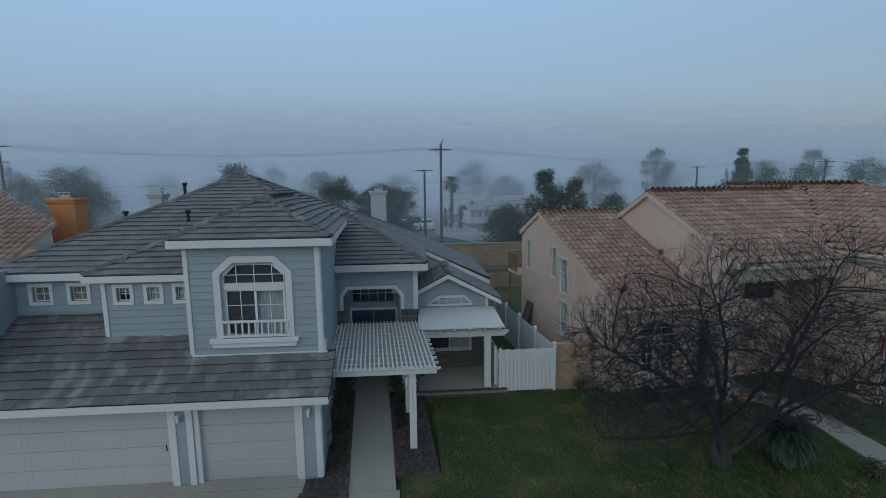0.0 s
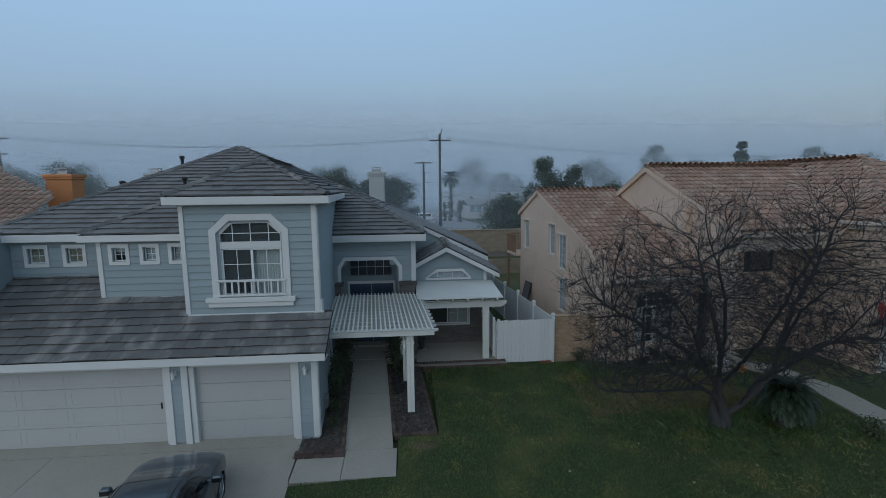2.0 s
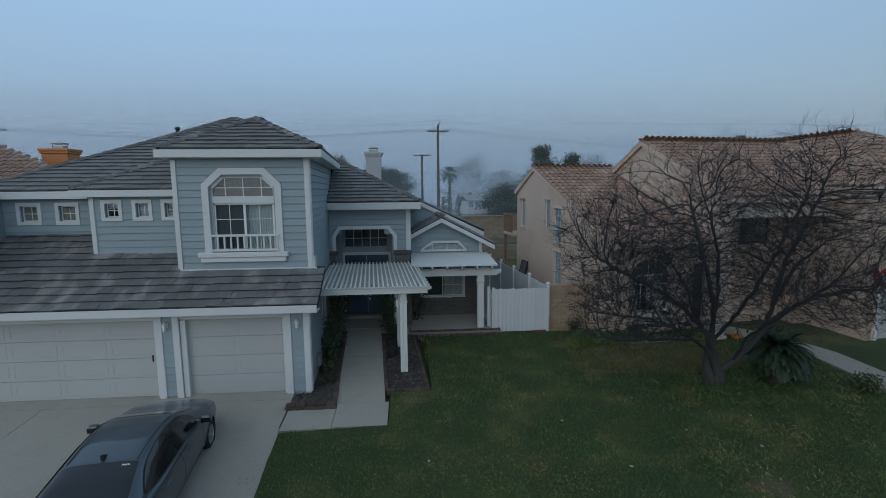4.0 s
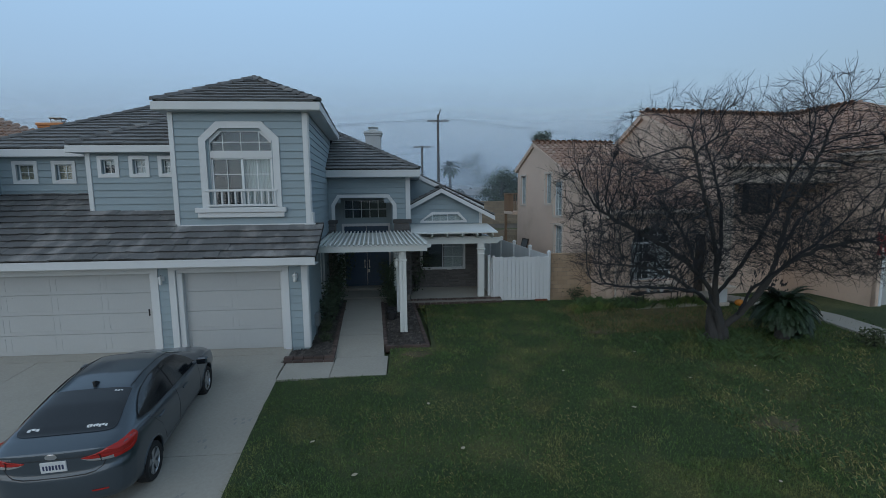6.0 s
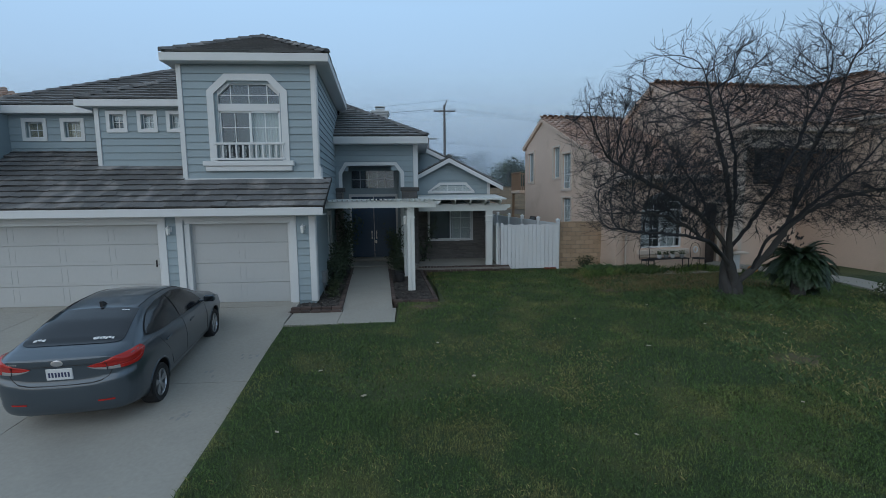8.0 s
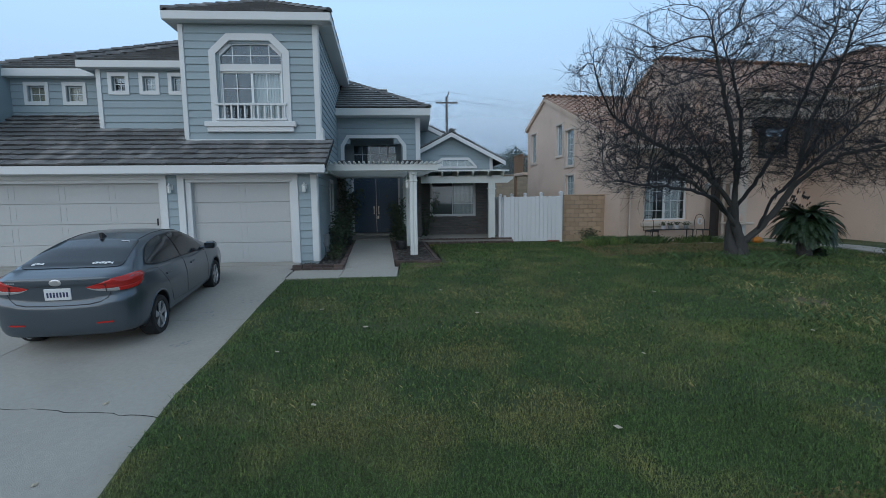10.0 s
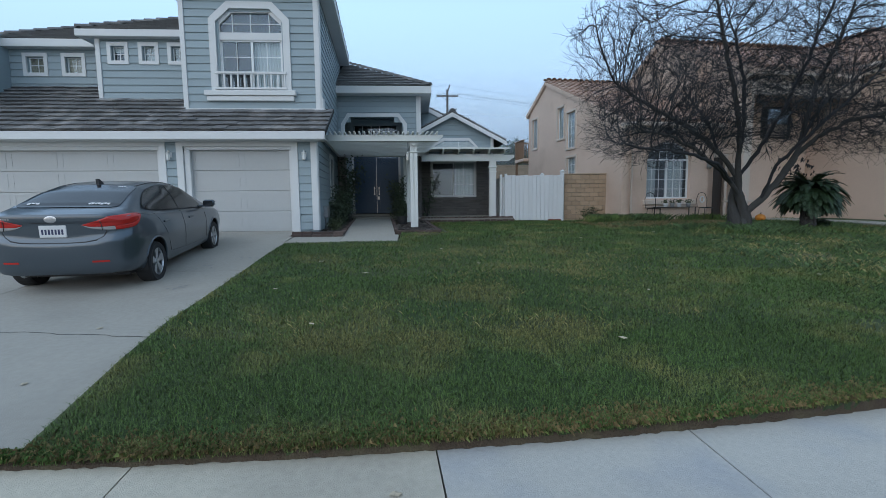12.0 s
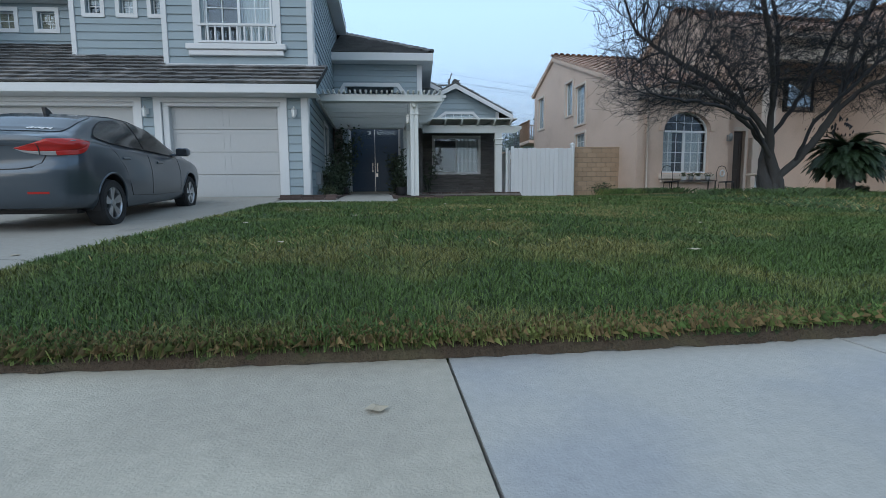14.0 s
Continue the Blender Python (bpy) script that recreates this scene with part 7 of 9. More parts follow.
        if big > 0.045:
            part("limb" if root is not None else "trunk", tube_mesh("limb", line, rr, BARK, 10), None, tree)
        elif big > 0.021:
            part("branch", tube_mesh("branch", line, rr, TWIG, 6), None, tree)
        else:
            tube(v, f, line, [max(q, 0.0036) for q in rr], 4 if big > 0.012 else 3)
    # short side shoots on the thin wood
    rt = random.Random(5)
    for k in range(n_all):
        if thick[k] > 0.022 or par[k] < 0:
            continue
        e = Vector(pts[k] - pts[par[k]]).normalized()
        for _ in range(2 if rt.random() < (0.35 if pts[k][2] < 4.0 else 0.1) else 1):
            d = (e * 1.5 + Vector((rt.uniform(-1, 1), rt.uniform(-1, 1), rt.uniform(-0.3, 1.2)))).normalized()
            l_ = rt.uniform(0.12, 0.42)
            p0 = Vector(pts[k])
            p1 = p0 + d * l_ * 0.55
            p2 = p1 + (d + Vector((rt.uniform(-0.35, 0.35), rt.uniform(-0.35, 0.35), rt.uniform(-0.15, 0.45)))).normalized() * l_ * 0.5
            tube(v, f, [W3(p0), W3(p1), W3(p2)], [0.0036, 0.0030, 0.0022], 3)
    tagged(part("crown", mesh_from("crown", v, f, TWIG), TWIG, tree, "dense mass of fine dark twigs"), kind="stuff")
    # gnarled strands that swell the trunk, and its root flare
    for ox, oy, ph in ((0.08, -0.10, 0.0), (-0.12, -0.06, 1.7), (-0.02, 0.11, 3.1), (0.12, 0.05, 4.4)):
        line = [base + Vector((ox * (1.25 - 0.16 * k) - 0.045 * max(0, k - 1) + 0.05 * math.sin(ph + k), oy * (1.2 - 0.10 * k) + 0.04 * math.cos(ph + 1.3 * k), 0.25 * k - 0.1)) for k in range(7)]
        part("trunk", tube_mesh("trunk", line, [0.17, 0.125, 0.115, 0.11, 0.10, 0.085, 0.04], BARK, 10), None, tree)
    for k in range(6):
        a = k * 1.05 + 0.3
        line = [base + Vector((math.cos(a) * q, math.sin(a) * q, h)) for q, h in ((0.10, 0.42), (0.24, 0.18), (0.42, 0.05), (0.66, -0.06))]
        part("root", tube_mesh("root", line, [0.07, 0.08, 0.06, 0.025], BARK, 7), None, tree)
    # a few withered leaves that hang on
    v, f = [], []
    for _ in range(60):
        p = base + Vector((rt.gauss(1.25, 0.22), rt.uniform(-0.5, 0.2), rt.uniform(1.45, 1.95)))
        b0 = len(v)
        q = rt.uniform(0.03, 0.06)
        v += [tuple(p), tuple(p + Vector((q, 0.01, -q))), tuple(p + Vector((0, 0.02, -2.2 * q))), tuple(p + Vector((-q * 0.6, -0.01, -q)))]
        f.append((b0, b0 + 1, b0 + 2, b0 + 3))
    tagged(part("withered_leaves", mesh_from("withered_leaves", v, f, TWIG), TWIG, tree), kind="stuff")


bare_tree()
# ---- the parked car ----
CARP = mat("grey_metallic_car_paint", (0.072, 0.093, 0.115), vary=0.05, scale=2, rough=0.30, metal=0.55, bump=0.0, fine=0.01)
CARP.node_tree.nodes["Principled BSDF"].inputs["Coat Weight"].default_value = 0.7
CARP.node_tree.nodes["Principled BSDF"].inputs["Coat Roughness"].default_value = 0.08
TINT = mat("dark_tinted_car_glass", (0.010, 0.012, 0.016), vary=0.03, scale=2, rough=0.13, bump=0.0, spec=0.7, fine=0.0)
RUBBER = mat("tyre_rubber", (0.018, 0.018, 0.019), vary=0.12, scale=20, rough=0.85, bump=0.2)
REDL = mat("red_lamp_lens", (0.42, 0.022, 0.018), vary=0.08, scale=10, rough=0.12, bump=0.0, fine=0.0)
CLEARL = mat("clear_lamp_lens", (0.30, 0.29, 0.285), vary=0.08, scale=14, rough=0.12, bump=0.0, fine=0.0)
ALLOY = mat("bright_alloy", (0.50, 0.51, 0.53), vary=0.06, scale=10, rough=0.3, metal=0.85, bump=0.0)
PLATE = mat("licence_plate_white", (0.62, 0.63, 0.64), vary=0.04, scale=10, rough=0.4, bump=0.0)
DECAL = mat("white_decal", (0.70, 0.70, 0.70), vary=0.04, scale=10, rough=0.5, bump=0.0)
INK = mat("dark_blue_ink", (0.03, 0.04, 0.10), vary=0.04, scale=10, rough=0.5, bump=0.0)

STN = [(0.00, .290, .765, .975, 1.065, .545), (.05, .283, .800, .992, 1.075, .57), (.12, .275, .828, 1.010, 1.088, .595), (.30, .26, .860, 1.03, 1.112, .625),
       (.50, .25, .874, 1.025, 1.135, .635), (.70, .24, .880, 1.01, 1.20, .61), (1.0, .22, .885, .985, 1.315, .575), (1.35, .20, .887, .96, 1.40, .555), (1.8, .19, .887, .94, 1.44, .56),
       (2.3, .19, .887, .92, 1.432, .565), (2.7, .19, .887, .90, 1.375, .58), (3.1, .19, .887, .885, 1.22, .61), (3.45, .20, .886, .88, 1.05, .66), (3.6, .20, .884, .87, .985, .68),
       (3.9, .22, .876, .84, .94, .66), (4.2, .24, .850, .77, .86, .60), (4.4, .26, .780, .68, .76, .50), (4.5, .30, .680, .58, .66, .40), (4.53, .38, .55, .50, .56, .30)]
SX = [s[0] for s in STN]


def smooth_at(col, x):
    """Interpolated station value, eased by averaging neighbours."""
    ys = [s[col] for s in STN]
    k = 0.05 if x > 0.2 and x < 4.3 else 0.012
    return sum(np.interp(min(max(x + d * k, 0), 4.53), SX, ys) for d in (-1, -0.5, 0, 0.5, 1)) / 5


def section(x):
    zb, w_, zs, zr, yr = (smooth_at(c, x) for c in range(1, 6))
    lo = zb + 0.06
    g = max(zr - zs, 0.02)
    return [(0, zb), (0.72 * w_, zb), (0.93 * w_, lo), (0.985 * w_, lo + 0.35 * (zs - lo)), (w_, lo + 0.62 * (zs - lo)), (0.985 * w_, lo + 0.84 * (zs - lo)), (0.955 * w_, zs),
            (0.905 * w_, zs + 0.10 * g), (0.5 * (0.89 * w_ + yr) + 0.03, zs + 0.52 * g), (yr + 0.015, zs + 0.86 * g), (yr * 0.72, zs + 0.975 * g), (0, zr)]


def crom(p, t):
    """Catmull-Rom point on the list p at parameter t."""
    i = min(int(t), len(p) - 2)
    f_ = t - i
    a, b, c, d = p[max(i - 1, 0)], p[i], p[i + 1], p[min(i + 2, len(p) - 1)]
    return tuple(0.5 * (2 * b[k] + (c[k] - a[k]) * f_ + (2 * a[k] - 5 * b[k] + 4 * c[k] - d[k]) * f_ ** 2 + (3 * b[k] - a[k] - 3 * c[k] + d[k]) * f_ ** 3) for k in range(2))


def skin(x, v, side=1, off=0.0):
    """Point on the car's skin: x along, v 0..11 round the section, pushed out by off."""
    s = section(x)
    y, z = crom(s, v)
    if off:
        y2, z2 = crom(s, min(v + 0.05, 10.99))
        y1, z1 = crom(s, max(v - 0.05, 0.0))
        dy, dz = y2 - y1, z2 - z1
        n_ = math.hypot(dy, dz) or 1
        y, z = y + off * dz / n_, z - off * dy / n_
        if y < 0:
            y = 0
    return (x, side * y, z)


HR, HF, HZ, TR = 0.99, 3.69, 0.315, 0.295
WZC = HZ - 0.02
heading = radians(90 + 6.8)
fwd_rot = Matrix.Rotation(heading, 4, "Z") @ Matrix.Rotation(-radians(3.9), 4, "Y")
hub_world = Vector((-1.36, -4.72, -0.125))
CAR_M = Matrix.Translation(hub_world - (fwd_rot @ Vector((HR, -0.86, HZ)))) @ fwd_rot
TAIL_Z = [.24, .29, .34, .42, .52, .62, .68, .700, .716, .735, .80, .93, .955, .972, 1.01, 1.045, 1.065, 1.09, 1.13]
TAIL_X = [.13, .085, .045, .018, .004, .0, .004, .014, .040, .056, .060, .056, .050, .026, .022, .026, .045, .085, .13]


def tail_set(y, z):
    """How far the tail's surface lies ahead of its rearmost point: rounded in plan, with a bumper shelf and a hollow for the plate."""
    q = min(abs(y) / 0.86, 1.0)
    return float(np.interp(z - 0.10 * q * q * (0.5 < z < 0.95), TAIL_Z, TAIL_X)) + 0.05 * q ** 2 + 0.22 * q ** 5


def car_at(p, warp=True):
    """Car coordinates to the world; the tail is rounded, and shortened behind the rear wheels to fit the camera's view.
    """
    x, y, z = p
    if warp:
        if x < 0.85:
            x += tail_set(y, z) * min(1.0, max(0.0, 1 - x / 0.85)) ** 2
        if x < 0.64:
            x = 0.64 - (0.64 - x) * 0.74
    return CAR_M @ Vector((x, y, z))


car = thing("car", "dark grey-blue four-door sedan parked facing the garage", "car", tuple(car_at((2.3, 0, 0))))


def car_part(name, verts, faces, material, parent=None, label="", smooth=True):
    me = mesh_from(name, [car_at(v) for v in verts], faces, material, smooth)
    bm = bmesh.new()
    bm.from_mesh(me)
    bmesh.ops.recalc_face_normals(bm, faces=bm.faces)
    bm.to_mesh(me)
    bm.free()
    return part(name, me, material, parent or car, label)


def car_bm(name, bm, material, parent=None, label="", warp=True):
    for q in bm.verts:
        q.co = car_at(q.co, warp)
    return part(name, bm, material, parent or car, label)


def rear_x(y, z):
    """The rear skin before the tail is rounded."""
    return 0.0


def side_y(x, z):
    """Half width of the skin at a height."""
    s = section(x)
    best = min((crom(s, t) for t in np.linspace(1.5, 9.5, 90)), key=lambda q: abs(q[1] - z))
    return best[0]


def lamp_at(u, z):
    """A point on the rear corner's skin: u 0 at the boot lid to 1 far along the side."""
    edge = side_y(0.0, z)
    if u < 0.62:
        return Vector((0.0, 0.33 + (edge - 0.33) * u / 0.62))
    x = 0.62 * (u - 0.62) / 0.38
    return Vector((x, side_y(x, z)))


NX, NV = 110, 44
xs_ = [4.53 * (0.5 - 0.5 * math.cos(math.pi * i / NX)) * 0.35 + 4.53 * (i / NX) * 0.65 for i in range(NX + 1)]
xs_ = sorted(xs_ + [0.004, 0.010, 0.018, 0.034, 0.045, 0.07, 0.10])
NX = len(xs_) - 1
v, f = [], []
for x in xs_:
    for k in range(-NV, NV + 1):
        v.append(skin(x, 11 * abs(k) / NV if k else 0.0, -1 if k < 0 else 1))
row = 2 * NV + 1
for i in range(NX):
    for k in range(2 * NV):
        q = (i * row + k, i * row + k + 1, (i + 1) * row + k + 1, (i + 1) * row + k)
        c = sum((Vector(v[a]) for a in q), Vector()) / 4
        if abs(c.y) > 0.52 and any((c.x - hx) ** 2 + (c.z - HZ) ** 2 < 0.352 ** 2 for hx in (HR, HF)):
            continue
        f.append(q)
v.append((4.545, 0, sum(v[NX * row + k][2] for k in range(row)) / row))
for k in range(row - 1):
    f.append((NX * row + k, NX * row + k + 1, len(v) - 1))
# the tail's face, row by row between the two sides
NC, last = 40, None
for j in range(4, NV + 1):
    lo, hi = v[NV - j], v[NV + j]
    line = [NV - j] + [len(v) + i for i in range(NC - 1)] + [NV + j]
    v += [(0.0, lo[1] + (hi[1] - lo[1]) * i / NC, lo[2]) for i in range(1, NC)]
    if last:
        f += [(last[i], last[i + 1], line[i + 1], line[i]) for i in range(NC)]
    last = line
body = car_part("body", v, f, CARP)


def patch(name, xa, xb, va, vb, material, side, off=0.006, nx=24, nv=8, parent=None, label=""):
    """A skin patch between two along-limits; va and vb may be functions of x."""
    v, f = [], []
    for i in range(nx + 1):
        x = xa + (xb - xa) * i / nx
        a, b = va(x), vb(x)
        for j in range(nv + 1):
            v.append(skin(x, a + (b - a) * j / nv, side, off))
    for i in range(nx):
        for j in range(nv):
            f.append((i * (nv + 1) + j, i * (nv + 1) + j + 1, (i + 1) * (nv + 1) + j + 1, (i + 1) * (nv + 1) + j))
    return car_part(name, v, f, material, parent, label)


def win_top(x):
    return float(np.interp(x, [0.88, 0.95, 1.05, 1.2, 1.4, 1.7, 2.4, 2.8, 3.0, 3.24], [7.62, 7.95, 8.25, 8.55, 8.75, 8.9, 8.95, 8.8, 8.4, 7.15]))


def win_bot(x):
    return float(np.interp(x, [0.88, 0.95, 1.05, 1.2, 1.5, 2.2, 3.24], [7.60, 7.42, 7.28, 7.16, 7.06, 6.98, 6.95]))


for side in (1, -1):
    patch("window_surround", 0.86, 3.25, lambda x: win_bot(x) - 0.07, lambda x: win_top(x) + 0.07, BLACKP, side, 0.008, nx=60, nv=12)
    patch("side_window", 0.90, 2.03, win_bot, win_top, TINT, side, 0.015, nx=40, nv=12, label="dark tinted side glass")
    patch("side_window", 2.07, 3.21, win_bot, win_top, TINT, side, 0.015, nx=40, nv=12, label="dark tinted side glass")
    # door seams
    for x0, x1 in ((2.05, 2.12), (3.16, 3.22)):
        pts = [car_at(skin(x0 + (x1 - x0) * t, 6.8 - 4.3 * t, side, 0.002)) for t in np.linspace(0, 1, 8)]
        part("door_seam", tube_mesh("door_seam", pts, 0.003, BLACKP, 4), BLACKP, car)
    arcs = [car_at(skin(x_, v_, side, 0.002)) for x_, v_ in ((1.02, 6.7), (1.06, 6.2), (1.15, 5.4), (1.32, 4.2), (1.45, 3.0), (1.50, 2.5), (2.2, 2.42), (3.2, 2.42))]
    part("door_seam", tube_mesh("door_seam", arcs, 0.003, BLACKP, 4), BLACKP, car)
    for x0 in (1.28, 2.32):
        bm = bmesh.new()
        y = section(x0 + 0.1)[5][0] * side
        z = section(x0 + 0.1)[5][1] + 0.005
        box(bm, x0, x0 + 0.20, y - 0.022, y + 0.022, z - 0.014, z + 0.016, bevel=0.010)
        car_bm("door_handle", bm, CARP)
    # mirror
    bm = bmesh.new()
    box(bm, 3.02, 3.17, side * 0.89 if side > 0 else -1.09, side * 1.09 if side > 0 else -0.89, 0.93, 1.06, bevel=0.035)
    box(bm, 3.08, 3.14, min(side * 0.80, side * 0.90), max(side * 0.80, side * 0.90), 0.93, 0.97, bevel=0.01)
    car_bm("mirror", bm, CARP)
    bm = bmesh.new()
    box(bm, 3.012, 3.022, min(side * 0.91, side * 1.07), max(side * 0.91, side * 1.07), 0.945, 1.045, bevel=0.004)
    car_bm("mirror_glass", bm, TINT)
    # wheel arches, lips and liners
    for hx in (HR, HF):
        pts = []
        for w_ in np.linspace(radians(-12), radians(192), 19):
            px, pz = hx + 0.352 * math.cos(w_), HZ + 0.352 * math.sin(w_)
            s = section(px)
            prof = [crom(s, t) for t in np.linspace(1.5, 6.5, 60)]
            yb = min(prof, key=lambda q: abs(q[1] - pz))[0]
            pts.append(car_at((px, side * (yb - 0.006), pz)))
        part("wheel_arch", tube_mesh("wheel_arch", pts, 0.017, CARP, 6), CARP, car)
        vv, ff = [], []
        for w_ in np.linspace(radians(-15), radians(195), 22):
            for y in (0.50, 0.855):
                vv.append((hx + 0.35 * math.cos(w_), side * y, HZ + 0.35 * math.sin(w_)))
        for i in range(21):
            ff.append((2 * i, 2 * i + 1, 2 * i + 3, 2 * i + 2))
        n0 = len(vv)
        ff.append(tuple(range(0, n0, 2)))
        car_part("wheel_liner", vv, ff, BLACKP)
    # tail lamp wrapping the rear corner, in thin ribbons
    us = [0.0, 0.10, 0.20, 0.32, 0.44, 0.52, 0.60, 0.68, 0.76, 0.85, 0.93, 1.0]
    ztop = [0.930, 0.950, 0.968, 0.988, 1.006, 1.020, 1.032, 1.042, 1.049, 1.052, 1.050, 1.044]
    zbot = [0.922, 0.888, 0.872, 0.862, 0.857, 0.858, 0.862, 0.872, 0.892, 0.928, 0.980, 1.036]

    fine_u = np.linspace(0, 1, 34)
    ztop, zbot = np.interp(fine_u, us, ztop).tolist(), np.interp(fine_u, us, zbot).tolist()
    us = fine_u.tolist()

    def ribbon(name, z0s, z1s, idx, material, out, label=""):
        v, f = [], []
        for i in idx:
            for k in range(10):
                z = z0s[i] + (z1s[i] - z0s[i]) * min(max(k - 1, 0), 7) / 7
                p = lamp_at(us[i], z)
                a = lamp_at(min(us[i] + 0.06, 1.0), z) - lamp_at(max(us[i] - 0.06, 0.0), z)
                nrm = Vector((-a.y, a.x)).normalized()
                push = -0.02 if k in (0, 9) else out + (0.003 if 1 < k < 8 else 0)
                v.append((p.x + nrm.x * push, side * (p.y + nrm.y * push), z))
        for i in range(len(idx) - 1):
            for k in range(9):
                f.append((i * 10 + k, i * 10 + k + 1, i * 10 + k + 11, i * 10 + k + 10))
        return car_part(name, v, f, material, None, label)

    zmid = [b + (t - b) * 0.30 for b, t in zip(zbot, ztop)]
    ribbon("tail_lamp", zmid, ztop, range(0, 34), REDL, 0.013, "red tail lamp lens")
    ribbon("reversing_lamp", zbot, zmid, range(0, 18), CLEARL, 0.012, "clear reversing lamp lens")
    ribbon("tail_lamp", zbot, zmid, range(17, 34), REDL, 0.013, "red tail lamp lens")
    split = [car_at((p.x - 0.022, side * p.y, z)) for z, p in ((z, lamp_at(0.32, z)) for z in np.linspace(0.855, 0.980, 6))]
    part("lamp_seam", tube_mesh("lamp_seam", split, 0.005, BLACKP, 4), BLACKP, car)
    # slim reflector let into the bumper
    rv, rf = [], []
    for i in range(9):
        y_ = side * (0.41 + 0.19 * i / 8)
        for z_ in (0.446, 0.470):
            rv.append((-0.006, y_, z_))
    for i in range(8):
        rf.append((2 * i, 2 * i + 1, 2 * i + 3, 2 * i + 2))
    car_part("reflector", rv, rf, REDL)

# rear glass and its edge
def glass_edge(x):
    return float(np.interp(x, [0.42, 0.45, 0.50, 0.58, 0.70, 1.0, 1.30], [10.3, 9.75, 9.42, 9.22, 9.14, 9.14, 9.30]))


for side in (1, -1):
    patch("rear_window", 0.43, 1.31, glass_edge, lambda x: 11.0, TINT, side, 0.008, nx=40, label="dark tinted rear glass")
    patch("windscreen", 2.78, 3.52, lambda x: 9.2, lambda x: 11.0, TINT, side, 0.008, label="dark windscreen")
    # roof channel running from windscreen to rear glass
    pts = [car_at(skin(x_, 9.55, side, 0.002)) for x_ in np.linspace(1.35, 2.75, 14)]
    part("roof_channel", tube_mesh("roof_channel", pts, 0.006, BLACKP, 4), BLACKP, car)
# stickers on the rear glass, plain white shapes
for x_, y_, w_, h_, nb in ((0.545, -0.36, 0.26, 0.075, 7), (1.22, -0.40, 0.15, 0.035, 4), (0.56, 0.42, 0.15, 0.07, 3)):
    for i in range(nb):
        ya = y_ + w_ * (i / nb - 0.5)
        pts = []
        for dx, dy in ((h_ * 0.3 * (i % 2), 0.003), (h_ * 0.2 * ((i + 1) % 3), w_ / nb - 0.004), (h_ * (0.7 + 0.3 * (i % 2)), w_ / nb - 0.002), (h_, 0.004)):
            xx = x_ + dx
            yy = ya + dy
            s = section(xx)
            zt = np.interp(abs(yy), [0, s[10][0], s[9][0]], [s[11][1], s[10][1], s[9][1]])
            pts.append((xx - 0.004, yy, float(zt) + 0.013))
        car_part("sticker", pts, [(0, 1, 2, 3)], DECAL, None, "plain white sticker", False)
# boot seam, lip, plate, badge
seam = [(0.60, 0.900), (0.585, 0.84), (0.55, 0.775), (0.48, 0.735), (0.36, 0.712), (0.18, 0.704), (0.0, 0.702)]
seam = seam + [(-y, z) for y, z in reversed(seam[:-1])]
part("boot_seam", tube_mesh("boot_seam", [car_at((0.003, y, z)) for y, z in seam], 0.007, BLACKP, 4), BLACKP, car)
# black strip painting the shade in the fold above the plate
crease = [car_at((0.004, y, 0.962 - 0.10 * abs(y) ** 2)) for y in np.linspace(-0.34, 0.34, 13)]
part("boot_crease", tube_mesh("boot_crease", crease, 0.006, BLACKP, 4), BLACKP, car)
xp = rear_x(0, 0.90)
bm = bmesh.new()
box(bm, xp - 0.016, xp + 0.02, -0.152, 0.152, 0.775, 0.927, bevel=0.006)
plate = car_bm("licence_plate", bm, PLATE)
for i in range(7):
    bm = bmesh.new()
    y0 = 0.125 - i * 0.037
    box(bm, xp - 0.0185, xp - 0.0155, y0 - 0.022, y0, 0.812, 0.878)
    car_bm("bar", bm, INK, plate)
bm = bmesh.new()
lathe(bm, [(0.036, -0.003), (0.052, 0.0), (0.036, 0.003)], (0, 0, 0), 20, "x")
for q in bm.verts:
    q.co = Vector((q.co.x - 0.006, q.co.y * 1.35, q.co.z * 0.85 + 1.005))
car_bm("badge", bm, ALLOY, None, "plain bright oval badge")
bm = bmesh.new()
for i in range(6):
    y0 = 0.62 - i * 0.028
    box(bm, -0.004, 0.01, y0 - 0.020, y0, 1.000, 1.016)
car_bm("lettering_bar", bm, ALLOY)
# shark-fin antenna
bm = bmesh.new()
zt = section(1.45)[-1][1]
prism(bm, [(1.36, -0.018, zt - 0.01), (1.52, -0.018, zt - 0.01), (1.40, -0.008, zt + 0.075), (1.36, -0.010, zt + 0.07)], (0, 0.036, 0))
car_bm("antenna", bm, BLACKP)
# underside trim and exhaust
bm = bmesh.new()
box(bm, 0.50, 4.20, -0.66, 0.66, 0.20, 0.34)
car_bm("underbody", bm, BLACKP)
bm = bmesh.new()
lathe(bm, [(0.028, -0.12), (0.028, 0.04)], (0.16, 0.45, 0.275), 10, "x")
car_bm("exhaust", bm, GREYMETAL)


